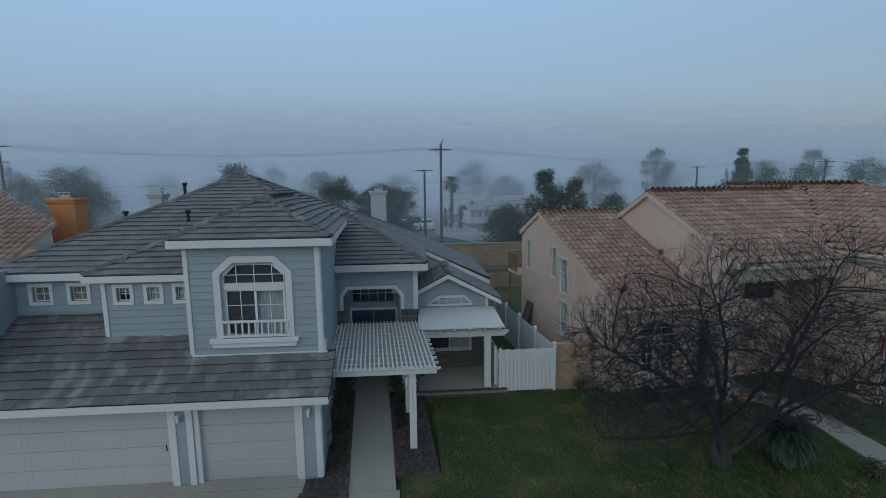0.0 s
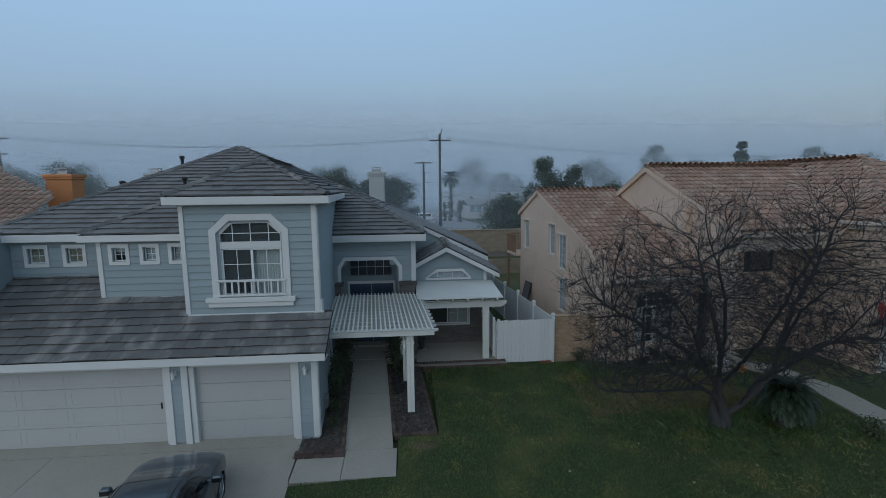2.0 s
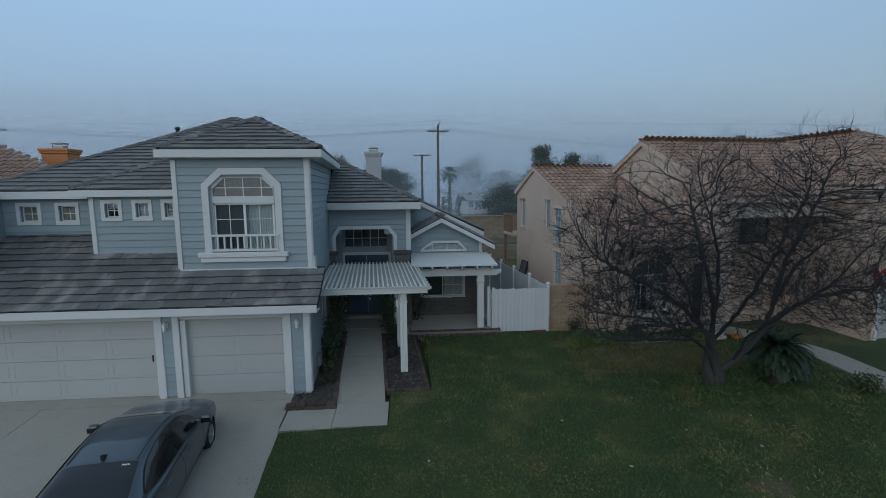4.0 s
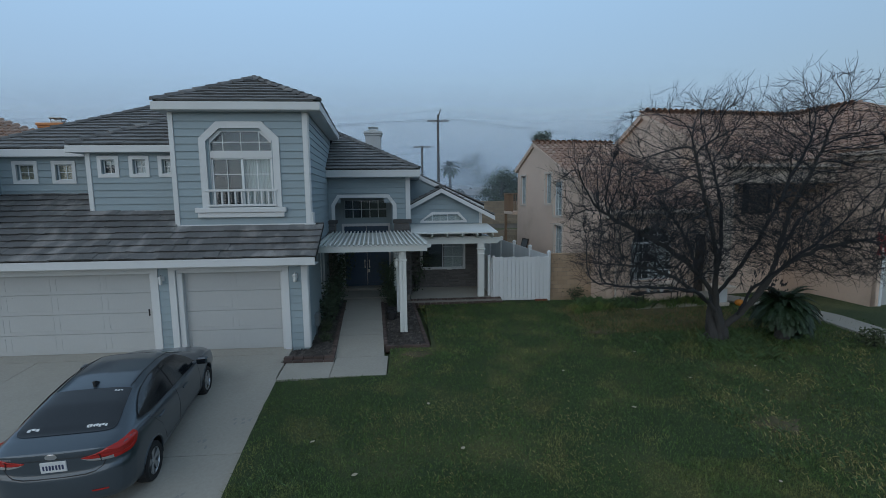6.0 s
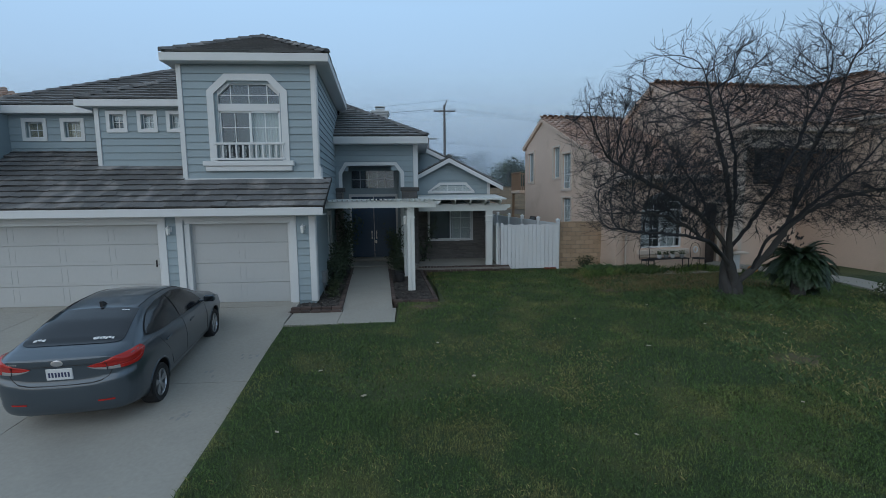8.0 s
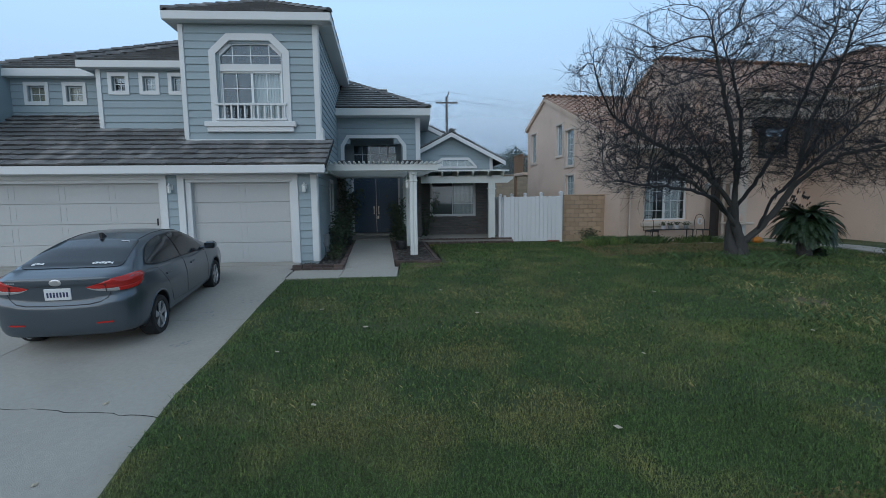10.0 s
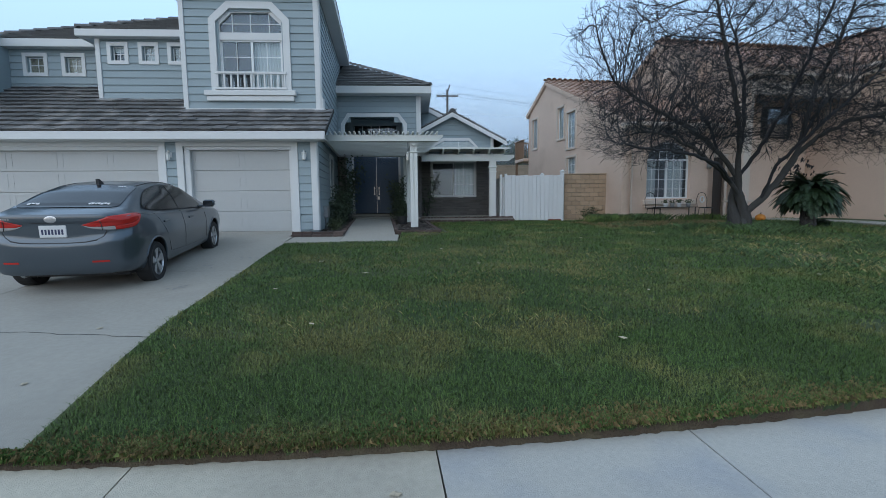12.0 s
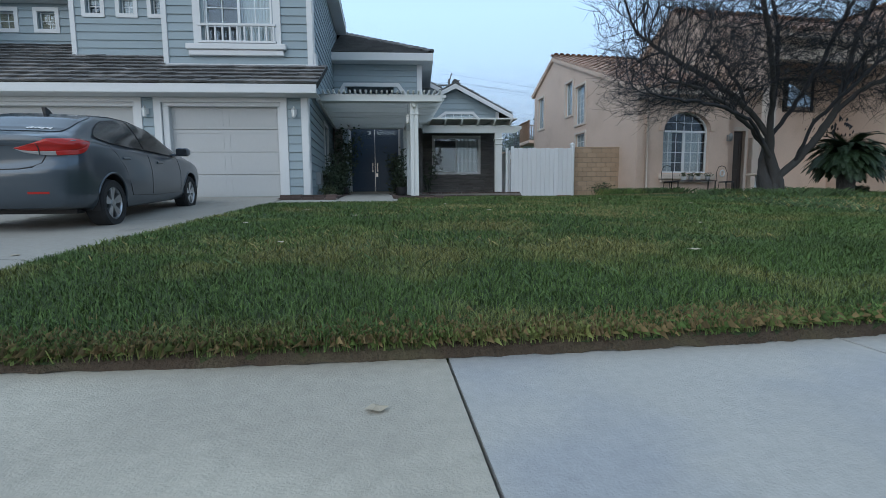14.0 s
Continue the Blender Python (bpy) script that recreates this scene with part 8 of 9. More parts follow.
def wheel(hx, side):
    yc = side * 0.765
    bm = bmesh.new()
    lathe(bm, [(0.20, -0.10), (0.272, -0.105), (0.288, -0.085), (TR, -0.05), (TR, 0.05), (0.288, 0.085), (0.272, 0.105), (0.20, 0.10)], (0, 0, 0), 32, "y", False)
    bmesh.ops.transform(bm, matrix=Matrix.Translation((hx, yc, WZC)), verts=bm.verts)
    wh = car_bm("wheel", bm, RUBBER, None, "black tyre on bright alloy rim", False)
    o = side * 0.088
    bm = bmesh.new()
    lathe(bm, [(0.203, o - side * 0.10), (0.206, o), (0.192, o + side * 0.006), (0.184, o - side * 0.012), (0.178, o - side * 0.10)], (hx, yc, WZC), 32, "y", False)
    car_bm("rim", bm, ALLOY, wh, "", False)
    bm = bmesh.new()
    lathe(bm, [(0.178, o - side * 0.085), (0.01, o - side * 0.085), (0.01, o - side * 0.09)], (hx, yc, WZC), 20, "y")
    car_bm("brake_disc", bm, DARKMETAL, wh, "", False)
    for k in range(5):
        a = 2 * math.pi * k / 5 + 0.3
        for da in (-0.17, 0.17):
            c, s = math.cos(a + da), math.sin(a + da)
            c0, s0 = math.cos(a + da * 0.5), math.sin(a + da * 0.5)
            p0, p1 = Vector((hx + 0.03 * c0, yc + o - side * 0.012, WZC + 0.03 * s0)), Vector((hx + 0.190 * c, yc + o, WZC + 0.190 * s))
            d = (p1 - p0).normalized()
            n_ = Vector((0, side, 0)).cross(d).normalized()
            bm = bmesh.new()
            prism(bm, [p0 - n_ * 0.020, p1 - n_ * 0.024, p1 + n_ * 0.024, p0 + n_ * 0.020], (0, -side * 0.03, 0))
            car_bm("spoke", bm, ALLOY, wh, "", False)
    bm = bmesh.new()
    lathe(bm, [(0.045, o - side * 0.03), (0.042, o - side * 0.002), (0.02, o + side * 0.004)], (hx, yc, WZC), 14, "y")
    car_bm("hub_cap", bm, ALLOY, wh, "", False)


for hx in (HR, HF):
    for side in (1, -1):
        wheel(hx, side)
# ---- the distance behind the lots ----
def leaf_tree(x, y, z, h, w, n_, material, seed, label, leaf=0.22, low=0.25, group="trees behind the wall", name="tree", conifer=False, clumps=26):
    r = random.Random(seed)
    n_, leaf, clumps = int(n_ * 3.3), leaf * 0.45, int(clumps * 1.9)
    t = thing(name, label, "tree", (x, y, z), group=group)
    part("trunk", tube_mesh("trunk", [(x, y, z - 0.3), (x + 0.05, y, z + h * 0.3), (x - 0.05, y, z + h * 0.6), (x, y, z + h * 0.9)], [0.05 * w + 0.08, 0.035 * w + 0.06, 0.02 * w + 0.04, 0.02], BARK, 8), None, t)
    cs = []
    for k in range(clumps):
        f_ = r.random()
        if conifer:
            rad = 0.5 * w * (1 - f_) * r.uniform(0.5, 1.0)
            cz = z + h * (low + (1 - low) * f_)
        else:
            rad = 0.5 * w * math.sqrt(max(0.05, 1 - (2 * f_ - 0.9) ** 2)) * r.uniform(0.35, 1.0)
            cz = z + h * (low + (0.98 - low) * f_)
        a = r.uniform(0, 6.28)
        c = Vector((x + rad * math.cos(a), y + rad * math.sin(a), cz))
        cs.append((c, r.uniform(0.10, 0.2) * w * (0.5 if conifer else 1)))
        if k % 3 == 0:
            b0 = Vector((x, y, z + h * low * 0.9 + 0.5 * (cz - z - h * low)))
            part("limb", tube_mesh("limb", [b0, b0.lerp(c, 0.5) + Vector((0, 0, 0.1)), c], [0.06, 0.04, 0.012], BARK, 5), None, t)
    v, f = [], []
    for _ in range(n_):
        c, s = r.choice(cs)
        p = c + Vector((r.gauss(0, s * 0.62), r.gauss(0, s * 0.62), r.gauss(0, s * (0.45 if not conifer else 0.25))))
        u = Vector((r.uniform(-1, 1), r.uniform(-1, 1), r.uniform(-0.7, 0.7))).normalized()
        q = u.cross(Vector((r.uniform(-1, 1), r.uniform(-1, 1), r.uniform(-1, 1)))).normalized()
        l_ = leaf * r.uniform(0.5, 1.2)
        b0 = len(v)
        v += [tuple(p - u * l_), tuple(p + q * l_ * 0.5), tuple(p + u * l_), tuple(p - q * l_ * 0.5)]
        f.append((b0, b0 + 1, b0 + 2, b0 + 3))
    tagged(part("crown", mesh_from("crown", v, f, material), material, t), kind="stuff")


leaf_tree(-3.9, 31, 1.3, 6.8, 4.4, 5000, LEAF, 1, "dark broadleaf tree in mist behind the roofs")
leaf_tree(-1.2, 33, 1.3, 5.6, 3.6, 3600, LEAF, 2, "dark broadleaf tree in mist behind the roofs")
leaf_tree(1.3, 36, 1.3, 6.0, 4.2, 5200, LEAF, 3, "dark rounded tree beside the back street", low=0.08)
leaf_tree(-0.6, 37, 1.3, 6.3, 3.6, 4200, LEAF, 4, "dark rounded tree beside the back street", low=0.08)
leaf_tree(13.4, 25.3, 1.3, 7.2, 3.0, 4200, LEAF, 5, "dark evergreen tree behind the garden wall", low=0.1, clumps=34)
leaf_tree(15.7, 25.2, 1.3, 6.5, 2.8, 3800, LEAF, 6, "dark evergreen tree behind the garden wall", low=0.1, clumps=34)
leaf_tree(19.5, 26.5, 1.3, 5.2, 3.4, 3000, LEAF_B, 7, "olive-green tree behind the tan roof", low=0.15)
leaf_tree(10.6, 27.5, 1.3, 4.2, 4.4, 2600, LEAF, 8, "dark scrubby thicket beside the back street", low=0.05)
leaf_tree(12.5, 33, 1.3, 4.2, 5.0, 2600, LEAF, 9, "dark scrubby thicket beside the back street", low=0.05)
leaf_tree(44.7, 45, 1.3, 10.3, 4.6, 5200, LEAF, 10, "tall conifer standing in the mist", leaf=0.3, low=0.2, conifer=True, clumps=70)
leaf_tree(42.5, 43, 1.3, 6.2, 6.5, 3600, LEAF_B, 11, "broad tree at the conifer's foot", leaf=0.3, low=0.1)
leaf_tree(57.5, 56, 1.3, 8.2, 5.0, 2200, LEAF, 12, "misty tree beyond the roofs", leaf=0.35, low=0.15)
leaf_tree(63, 56, 1.3, 8.6, 6.0, 2400, LEAF, 13, "misty tree beyond the roofs", leaf=0.35, low=0.15)
leaf_tree(74, 57, 1.3, 9.0, 8.0, 2600, LEAF, 14, "misty tree beyond the roofs", leaf=0.35, low=0.15)
leaf_tree(-34.4, 45, 0.9, 6.6, 6.5, 4000, LEAF_B, 15, "olive-green tree behind the orange chimney")
leaf_tree(-47, 52, 0.9, 7.6, 8.0, 3600, LEAF_B, 16, "misty tree behind the neighbour's roof")
leaf_tree(-62, 56, 0.9, 8.2, 10.0, 3400, LEAF, 17, "misty tree behind the neighbour's roof")
leaf_tree(-20, 50, 1.3, 9.0, 7.0, 2400, LEAF, 18, "faint tree in thick mist", leaf=0.35)
leaf_tree(-47, 60, 1.3, 9.0, 9.0, 2400, LEAF, 19, "faint tree in thick mist", leaf=0.35)
r_far = random.Random(77)
for i in range(16):
    xx = -90 + i * 13 + r_far.uniform(-4, 4)
    leaf_tree(xx, r_far.uniform(78, 105), 1.6, r_far.uniform(7, 13), r_far.uniform(6, 11), 1800, LEAF, 200 + i, "faint tree in thick mist", leaf=0.40, clumps=26)
for i, (x, y, h) in enumerate(((8.5, 55, 3.6), (9.8, 54, 3.2), (7.8, 56, 2.8), (52.0, 58, 8.5), (53.6, 58, 9.2), (55.2, 58, 8.8))):
    leaf_tree(x, y, 1.4, h, 0.9, 700, LEAF, 40 + i, "slim dark cypress in the mist", leaf=0.16, low=0.02, conifer=False, clumps=24, group="cypresses")

# palm
palm = thing("palm_tree", "tall palm with drooping crown in the mist", "palm", (9.3, 62, 1.4))
part("trunk", tube_mesh("trunk", [(9.3, 62, 1.2), (9.35, 62, 4), (9.3, 62, 7.9)], [0.32, 0.25, 0.22], BARK, 8), None, palm)
v, f = [], []
rp = random.Random(5)
for i in range(46):
    a, e = rp.uniform(0, 6.28), rp.uniform(-0.6, 1.1)
    frond(v, f, (9.3, 62, 7.9), (math.cos(a) * math.cos(e), math.sin(a) * math.cos(e), math.sin(e)), 2.2, leaf=0.5, droop=1.0, pairs=14, width=0.06)
tagged(part("fronds", mesh_from("fronds", v, f, FROND), FROND, palm), kind="stuff")

# back street climbing away
road_v, road_f = [], []
cl = [(26, 29.5), (14, 36), (9.6, 44), (7.6, 56), (6.4, 72), (6.6, 95), (8.0, 140)]
for i, (x, y) in enumerate(cl):
    a, b = cl[max(i - 1, 0)], cl[min(i + 1, len(cl) - 1)]
    t = Vector((b[0] - a[0], b[1] - a[1])).normalized()
    for sg in (-3.4, 3.4):
        q = (x - t.y * sg, y + t.x * sg)
        road_v.append((q[0], q[1], max(ground_z(q[0], q[1]), ground_z(x, y)) + 0.06))
for i in range(len(cl) - 1):
    road_f.append((2 * i, 2 * i + 1, 2 * i + 3, 2 * i + 2))
bs = tagged(new("road", mesh_from("road", road_v, road_f, PALEROAD)), "pale worn asphalt back street winding into mist", "road", kind="structure")

# utility poles and wires
def utility_pole(x, y, z0, z1, arm, arm_z, label, braces=True, second=None):
    p = thing("utility_pole", label, "utility pole", (x, y, z0), group="utility poles")
    part("shaft", tube_mesh("shaft", [(x, y, z0 - 0.3), (x, y, (z0 + z1) / 2), (x, y, z1)], [0.17, 0.14, 0.11], WOODPOLE, 8), None, p)
    for az, hw in [(arm_z, arm)] + ([second] if second else []):
        part("crossarm", boxes((x - hw, x + hw, y - 0.17, y - 0.07, az - 0.06, az + 0.06)), WOODPOLE, p)
        for dx in (-hw + 0.08, -hw * 0.45, hw * 0.45, hw - 0.08):
            bm = bmesh.new()
            lathe(bm, [(0.035, 0.06), (0.05, 0.12), (0.03, 0.2)], (x + dx, y - 0.12, az), 6)
            part("insulator", bm, GREYMETAL, p)
    if braces:
        for sg in (-1, 1):
            part("brace", tube_mesh("brace", [(x, y - 0.1, arm_z - 0.45), (x + sg * arm * 0.6, y - 0.1, arm_z - 0.04)], 0.025, WOODPOLE, 4), None, p)
    return p


p1_ = utility_pole(5.7, 35.05, 1.35, 11.6, 1.07, 10.97, "weathered wooden utility pole with one crossarm")
part("pole_top_pin", tube_mesh("pole_top_pin", [(5.75, 35.0, 11.4), (5.95, 35.0, 12.1)], 0.05, WOODPOLE, 5), None, p1_)
utility_pole(4.32, 42.2, 1.35, 9.3, 1.0, 9.17, "weathered wooden utility pole with one crossarm", False)
utility_pole(42.0, 50, 1.35, 9.75, 1.15, 9.6, "weathered wooden utility pole in the mist", False)
utility_pole(56.0, 45, 1.35, 10.35, 1.3, 10.0, "weathered wooden utility pole with two crossarms", False, (9.35, 1.0))
utility_pole(-43.2, 45, 1.35, 12.8, 1.2, 12.3, "weathered wooden utility pole with two crossarms", False, (10.6, 1.0))
wires = thing("power_line", "thin sagging power lines between the poles", "wires", (5.7, 35, 11.0))
for dx, dz in ((-1.0, 0.0), (0.15, 0.85), (1.0, 0.0), (0.55, 0.15)):
    for end, sag in (((56.0 + dx, 44.9, 10.1 + dz * 0.3), 0.9), ((-43.2 + dx, 44.9, 12.45 + dz * 0.3), 1.0)):
        a, b = Vector((5.7 + dx, 34.9, 11.15 + dz)), Vector(end)
        pts = [a.lerp(b, k / 14) - Vector((0, 0, sag * 4 * (k / 14) * (1 - k / 14))) for k in range(15)]
        part("wire", tube_mesh("wire", pts, 0.010, DARKMETAL, 3), None, wires)
for z, sag in ((7.9, 0.5), (6.9, 0.5)):
    for end in ((56.0, 44.9, z - 0.5), (-43.2, 44.9, z + 0.4)):
        a, b = Vector((5.7, 34.9, z)), Vector(end)
        pts = [a.lerp(b, k / 14) - Vector((0, 0, sag * 4 * (k / 14) * (1 - k / 14))) for k in range(15)]
        part("wire", tube_mesh("wire", pts, 0.013, DARKMETAL, 3), None, wires)

# pale low houses beyond the street
def low_house(x, y, z, w_, d_, h_, label, rot=0.0):
    hs = thing("house", label, "house", (x, y, z), group="low houses in the mist")
    M = Matrix.Translation((x, y, z)) @ Matrix.Rotation(rot, 4, "Z")
    part("wall", boxes((-w_ / 2, w_ / 2, 0, d_, -0.4, h_), m=M), PALEWALL, hs)
    bm = bmesh.new()
    prism(bm, [(-w_ / 2 - 0.3, -0.3, h_), (w_ / 2 + 0.3, -0.3, h_), (w_ / 2 + 0.3, d_ / 2, h_ + 0.9), (-w_ / 2 - 0.3, d_ / 2, h_ + 0.9)], (0, 0, 0.10))
    prism(bm, [(-w_ / 2 - 0.3, d_ + 0.3, h_), (w_ / 2 + 0.3, d_ + 0.3, h_), (w_ / 2 + 0.3, d_ / 2, h_ + 0.9), (-w_ / 2 - 0.3, d_ / 2, h_ + 0.9)], (0, 0, 0.10))
    bmesh.ops.transform(bm, matrix=M, verts=bm.verts)
    part("roof", bm, PALEROAD, hs)
    for k in range(3):
        u = -w_ / 2 + w_ * (k + 0.5) / 3
        wi = part("window", boxes((u - 0.5, u + 0.5, -0.04, 0.0, 0.9, 2.0), m=M), WINFRAME, hs)
        part("pane", boxes((u - 0.43, u + 0.43, -0.055, -0.041, 0.97, 1.93), m=M), GLASS, wi)


low_house(16.5, 66, 1.5, 5.0, 5, 2.5, "pale single-storey house beyond the street", 0.1)
low_house(23.0, 74, 1.6, 9.0, 6, 2.8, "pale single-storey house in the mist", -0.1)
low_house(13.6, 61, 1.5, 3.4, 3, 2.0, "small pale trailer home beyond the street", 0.3)
low_house(19.2, 58, 1.5, 4.2, 3, 2.1, "small pale trailer home beyond the street", -0.2)
low_house(12.8, 82, 1.6, 6.0, 5, 3.0, "pale single-storey house in the mist", 0.05)


def far_vehicle(x, y, z, rot, w_, l_, h_, material, label, name="car"):
    c = thing(name, label, name, (x, y, z), group="vehicles beyond the street")
    M = Matrix.Translation((x, y, z)) @ Matrix.Rotation(rot, 4, "Z")
    bm = bmesh.new()
    prism(bm, [(-w_ / 2, 0, 0.3), (-w_ / 2, 0.05, 0.85), (-w_ / 2, l_ * 0.22, 0.95), (-w_ / 2, l_ * 0.34, h_), (-w_ / 2, l_ * 0.86, h_), (-w_ / 2, l_ * 0.98, 0.9), (-w_ / 2, l_, 0.35)], (w_, 0, 0))
    bmesh.ops.bevel(bm, geom=list(bm.edges), offset=0.08, segments=2, affect="EDGES")
    bmesh.ops.transform(bm, matrix=M, verts=bm.verts)
    part("body", bm, material, c)
    part("windscreen", boxes((-w_ * 0.42, w_ * 0.42, l_ * 0.26, l_ * 0.28, 0.98, h_ - 0.1), m=M), TINT, c)
    for sx in (-1, 1):
        part("side_window", boxes((sx * w_ / 2 - 0.006, sx * w_ / 2 + 0.006, l_ * 0.36, l_ * 0.84, 0.95, h_ - 0.12), m=M), TINT, c)
        for yy in (l_ * 0.18, l_ * 0.80):
            bm = bmesh.new()
            lathe(bm, [(0.28, -0.1), (0.33, -0.08), (0.33, 0.08), (0.28, 0.1)], (sx * (w_ / 2 - 0.08), yy, 0.33), 14, "x")
            bmesh.ops.transform(bm, matrix=M, verts=bm.verts)
            part("wheel", bm, RUBBER, c)
        part("headlamp", boxes((sx * w_ * 0.38 - 0.13, sx * w_ * 0.38 + 0.13, -0.02, 0.03, 0.62, 0.76), m=M), CLEARL, c)


far_vehicle(3.0, 49, 1.45, 0.2, 1.8, 4.4, 1.5, WHITEP, "pale parked car beyond the wall")
far_vehicle(5.0, 49.4, 1.45, 0.2, 1.8, 4.4, 1.5, WHITEP, "pale parked car beyond the wall")
far_vehicle(20.5, 63.0, 1.5, 1.2, 2.0, 4.8, 2.2, WHITEP, "pale camper van parked beyond the wall", "van")
cf = thing("chain_fence", "low wire fence beside the back street", "fence", (6.5, 52, 1.4))
for i in range(12):
    a = Vector((5.9 - 0.05 * i, 46 + i * 2.2, 1.4))
    part("post", tube_mesh("post", [a - Vector((0, 0, 0.2)), a + Vector((0, 0, 1.3))], 0.04, GREYMETAL, 5), None, cf)
for z in (1.9, 2.3, 2.65):
    part("rail", tube_mesh("rail", [(5.9, 46, z), (5.35, 70.2, z)], 0.02, GREYMETAL, 4), None, cf)

# flat upright sheets whose pale see-through colour imitates distance haze, thicker low down
def haze_mat(name, amount, top, colour=(0.74, 0.83, 0.94)):
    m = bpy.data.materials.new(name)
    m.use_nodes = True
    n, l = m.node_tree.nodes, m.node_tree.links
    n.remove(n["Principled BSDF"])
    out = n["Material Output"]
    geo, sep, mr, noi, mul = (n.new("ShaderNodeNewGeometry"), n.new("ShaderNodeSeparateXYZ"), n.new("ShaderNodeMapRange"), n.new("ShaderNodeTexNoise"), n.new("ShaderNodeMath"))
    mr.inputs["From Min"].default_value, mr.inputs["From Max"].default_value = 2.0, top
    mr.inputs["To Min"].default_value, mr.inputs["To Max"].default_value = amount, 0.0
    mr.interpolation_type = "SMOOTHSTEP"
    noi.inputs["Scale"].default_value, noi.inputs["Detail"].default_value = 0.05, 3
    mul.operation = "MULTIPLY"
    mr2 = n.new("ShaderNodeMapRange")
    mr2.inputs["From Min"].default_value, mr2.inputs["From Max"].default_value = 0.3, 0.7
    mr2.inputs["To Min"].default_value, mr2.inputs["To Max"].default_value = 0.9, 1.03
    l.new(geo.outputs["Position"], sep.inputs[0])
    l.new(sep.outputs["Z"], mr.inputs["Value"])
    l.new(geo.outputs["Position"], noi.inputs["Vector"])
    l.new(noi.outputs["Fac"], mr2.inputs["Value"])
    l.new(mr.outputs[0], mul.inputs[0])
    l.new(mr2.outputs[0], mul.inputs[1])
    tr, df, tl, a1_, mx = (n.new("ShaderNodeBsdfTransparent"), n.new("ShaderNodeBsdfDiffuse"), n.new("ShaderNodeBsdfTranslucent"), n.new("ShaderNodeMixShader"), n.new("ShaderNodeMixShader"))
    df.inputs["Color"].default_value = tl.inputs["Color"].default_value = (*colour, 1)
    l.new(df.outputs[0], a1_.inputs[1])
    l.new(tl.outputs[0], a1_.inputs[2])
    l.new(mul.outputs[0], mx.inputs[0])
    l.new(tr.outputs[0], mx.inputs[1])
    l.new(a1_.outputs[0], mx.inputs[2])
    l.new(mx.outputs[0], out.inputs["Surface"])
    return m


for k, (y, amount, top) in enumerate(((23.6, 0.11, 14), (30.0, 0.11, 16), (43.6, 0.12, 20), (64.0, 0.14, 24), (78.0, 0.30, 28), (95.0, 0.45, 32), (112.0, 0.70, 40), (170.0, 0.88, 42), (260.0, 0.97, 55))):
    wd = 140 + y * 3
    me = mesh_from("mist_bank", [(-wd, y, 0.0), (wd, y, 0.0), (wd, y, top + 2), (-wd, y, top + 2)], [(0, 1, 2, 3)], haze_mat("distance_haze", amount, top))
    ob = tagged(new("mist_bank", me), "flat translucent sheet imitating grey-blue distance haze", "mist", kind="stuff")
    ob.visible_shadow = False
# ---- grass blades, fallen leaves and the driveway's crack ----
def blades(name, x0, x1, y0, y1, density, h, w_, seed, label, material=None):
    g = np.random.RandomState(seed)
    n_ = int((x1 - x0) * (y1 - y0) * density)
    xs, ys = g.uniform(x0, x1, n_), g.uniform(y0, y1, n_)
    ok = []
    zs = np.empty(n_)
    for i in range(n_):
        x, y = xs[i], ys[i]
        good = y > edge_y(x) - 0.02 and (x > lawn_x0(y) + 0.03 if y < -1.70 else (x > 2.06 if y < -0.14 else x > 3.24 - 0.08 * y))
        ok.append(good)
        zs[i] = lawn_z(x, y) if good else 0
    ok = np.array(ok)
    xs, ys, zs = xs[ok], ys[ok], zs[ok]
    n_ = len(xs)
    patch_ = np.array([noise.noise((xs[i] * 0.8, ys[i] * 0.8, 9.0)) for i in range(n_)])
    hh = h * g.uniform(0.55, 1.25, n_) * (1 + 0.35 * patch_)
    a = g.uniform(0, 2 * np.pi, n_)
    lean = g.uniform(0.5, 2.2, n_) * hh
    dx, dy = np.cos(a), np.sin(a)
    ww = w_ * g.uniform(0.7, 1.3, n_)
    b = np.stack([xs, ys, zs - 0.03], 1)
    side = np.stack([-dy * ww, dx * ww, 0 * ww], 1)
    mid = b + np.stack([dx * lean * 0.35, dy * lean * 0.35, hh * 0.62 + 0.03], 1)
    tip = b + np.stack([dx * lean, dy * lean, hh + 0.03], 1)
    verts = np.concatenate([b - side, b + side, mid + side * 0.8, mid - side * 0.8, tip], 1).reshape(-1, 3)
    base = (np.arange(n_) * 5)[:, None]
    me = bpy.data.meshes.new(name)
    me.vertices.add(len(verts))
    me.vertices.foreach_set("co", verts.ravel())
    quads, tris = base + np.array([[0, 1, 2, 3]]), base + np.array([[3, 2, 4]])
    loops = np.concatenate([quads, tris], 1).ravel()
    me.loops.add(len(loops))
    me.loops.foreach_set("vertex_index", loops.astype(np.int32))
    starts = (np.arange(n_) * 7)[:, None] + np.array([[0, 4]])
    me.polygons.add(2 * n_)
    me.polygons.foreach_set("loop_start", starts.ravel().astype(np.int32))
    me.update()
    me.materials.append(material or GRASS)
    tagged(new(name, me), label, "grass", kind="stuff")


blades("grass", -0.4, 6.5, -9.35, -7.6, 8500, 0.034, 0.0019, 1, "short damp lawn grass, dense blades")
blades("grass", -0.4, 9.0, -7.6, -5.2, 3600, 0.034, 0.0028, 2, "short damp lawn grass, dense blades")
blades("grass", -0.6, 15.5, -5.2, -1.2, 1400, 0.036, 0.0042, 3, "short damp lawn grass, dense blades")
blades("grass", 2.0, 16.0, -1.2, 4.4, 750, 0.050, 0.0058, 4, "short damp lawn grass, dense blades")
blades("grass", 6.5, 16.0, -9.0, -5.2, 1000, 0.036, 0.0048, 5, "short damp lawn grass, dense blades")

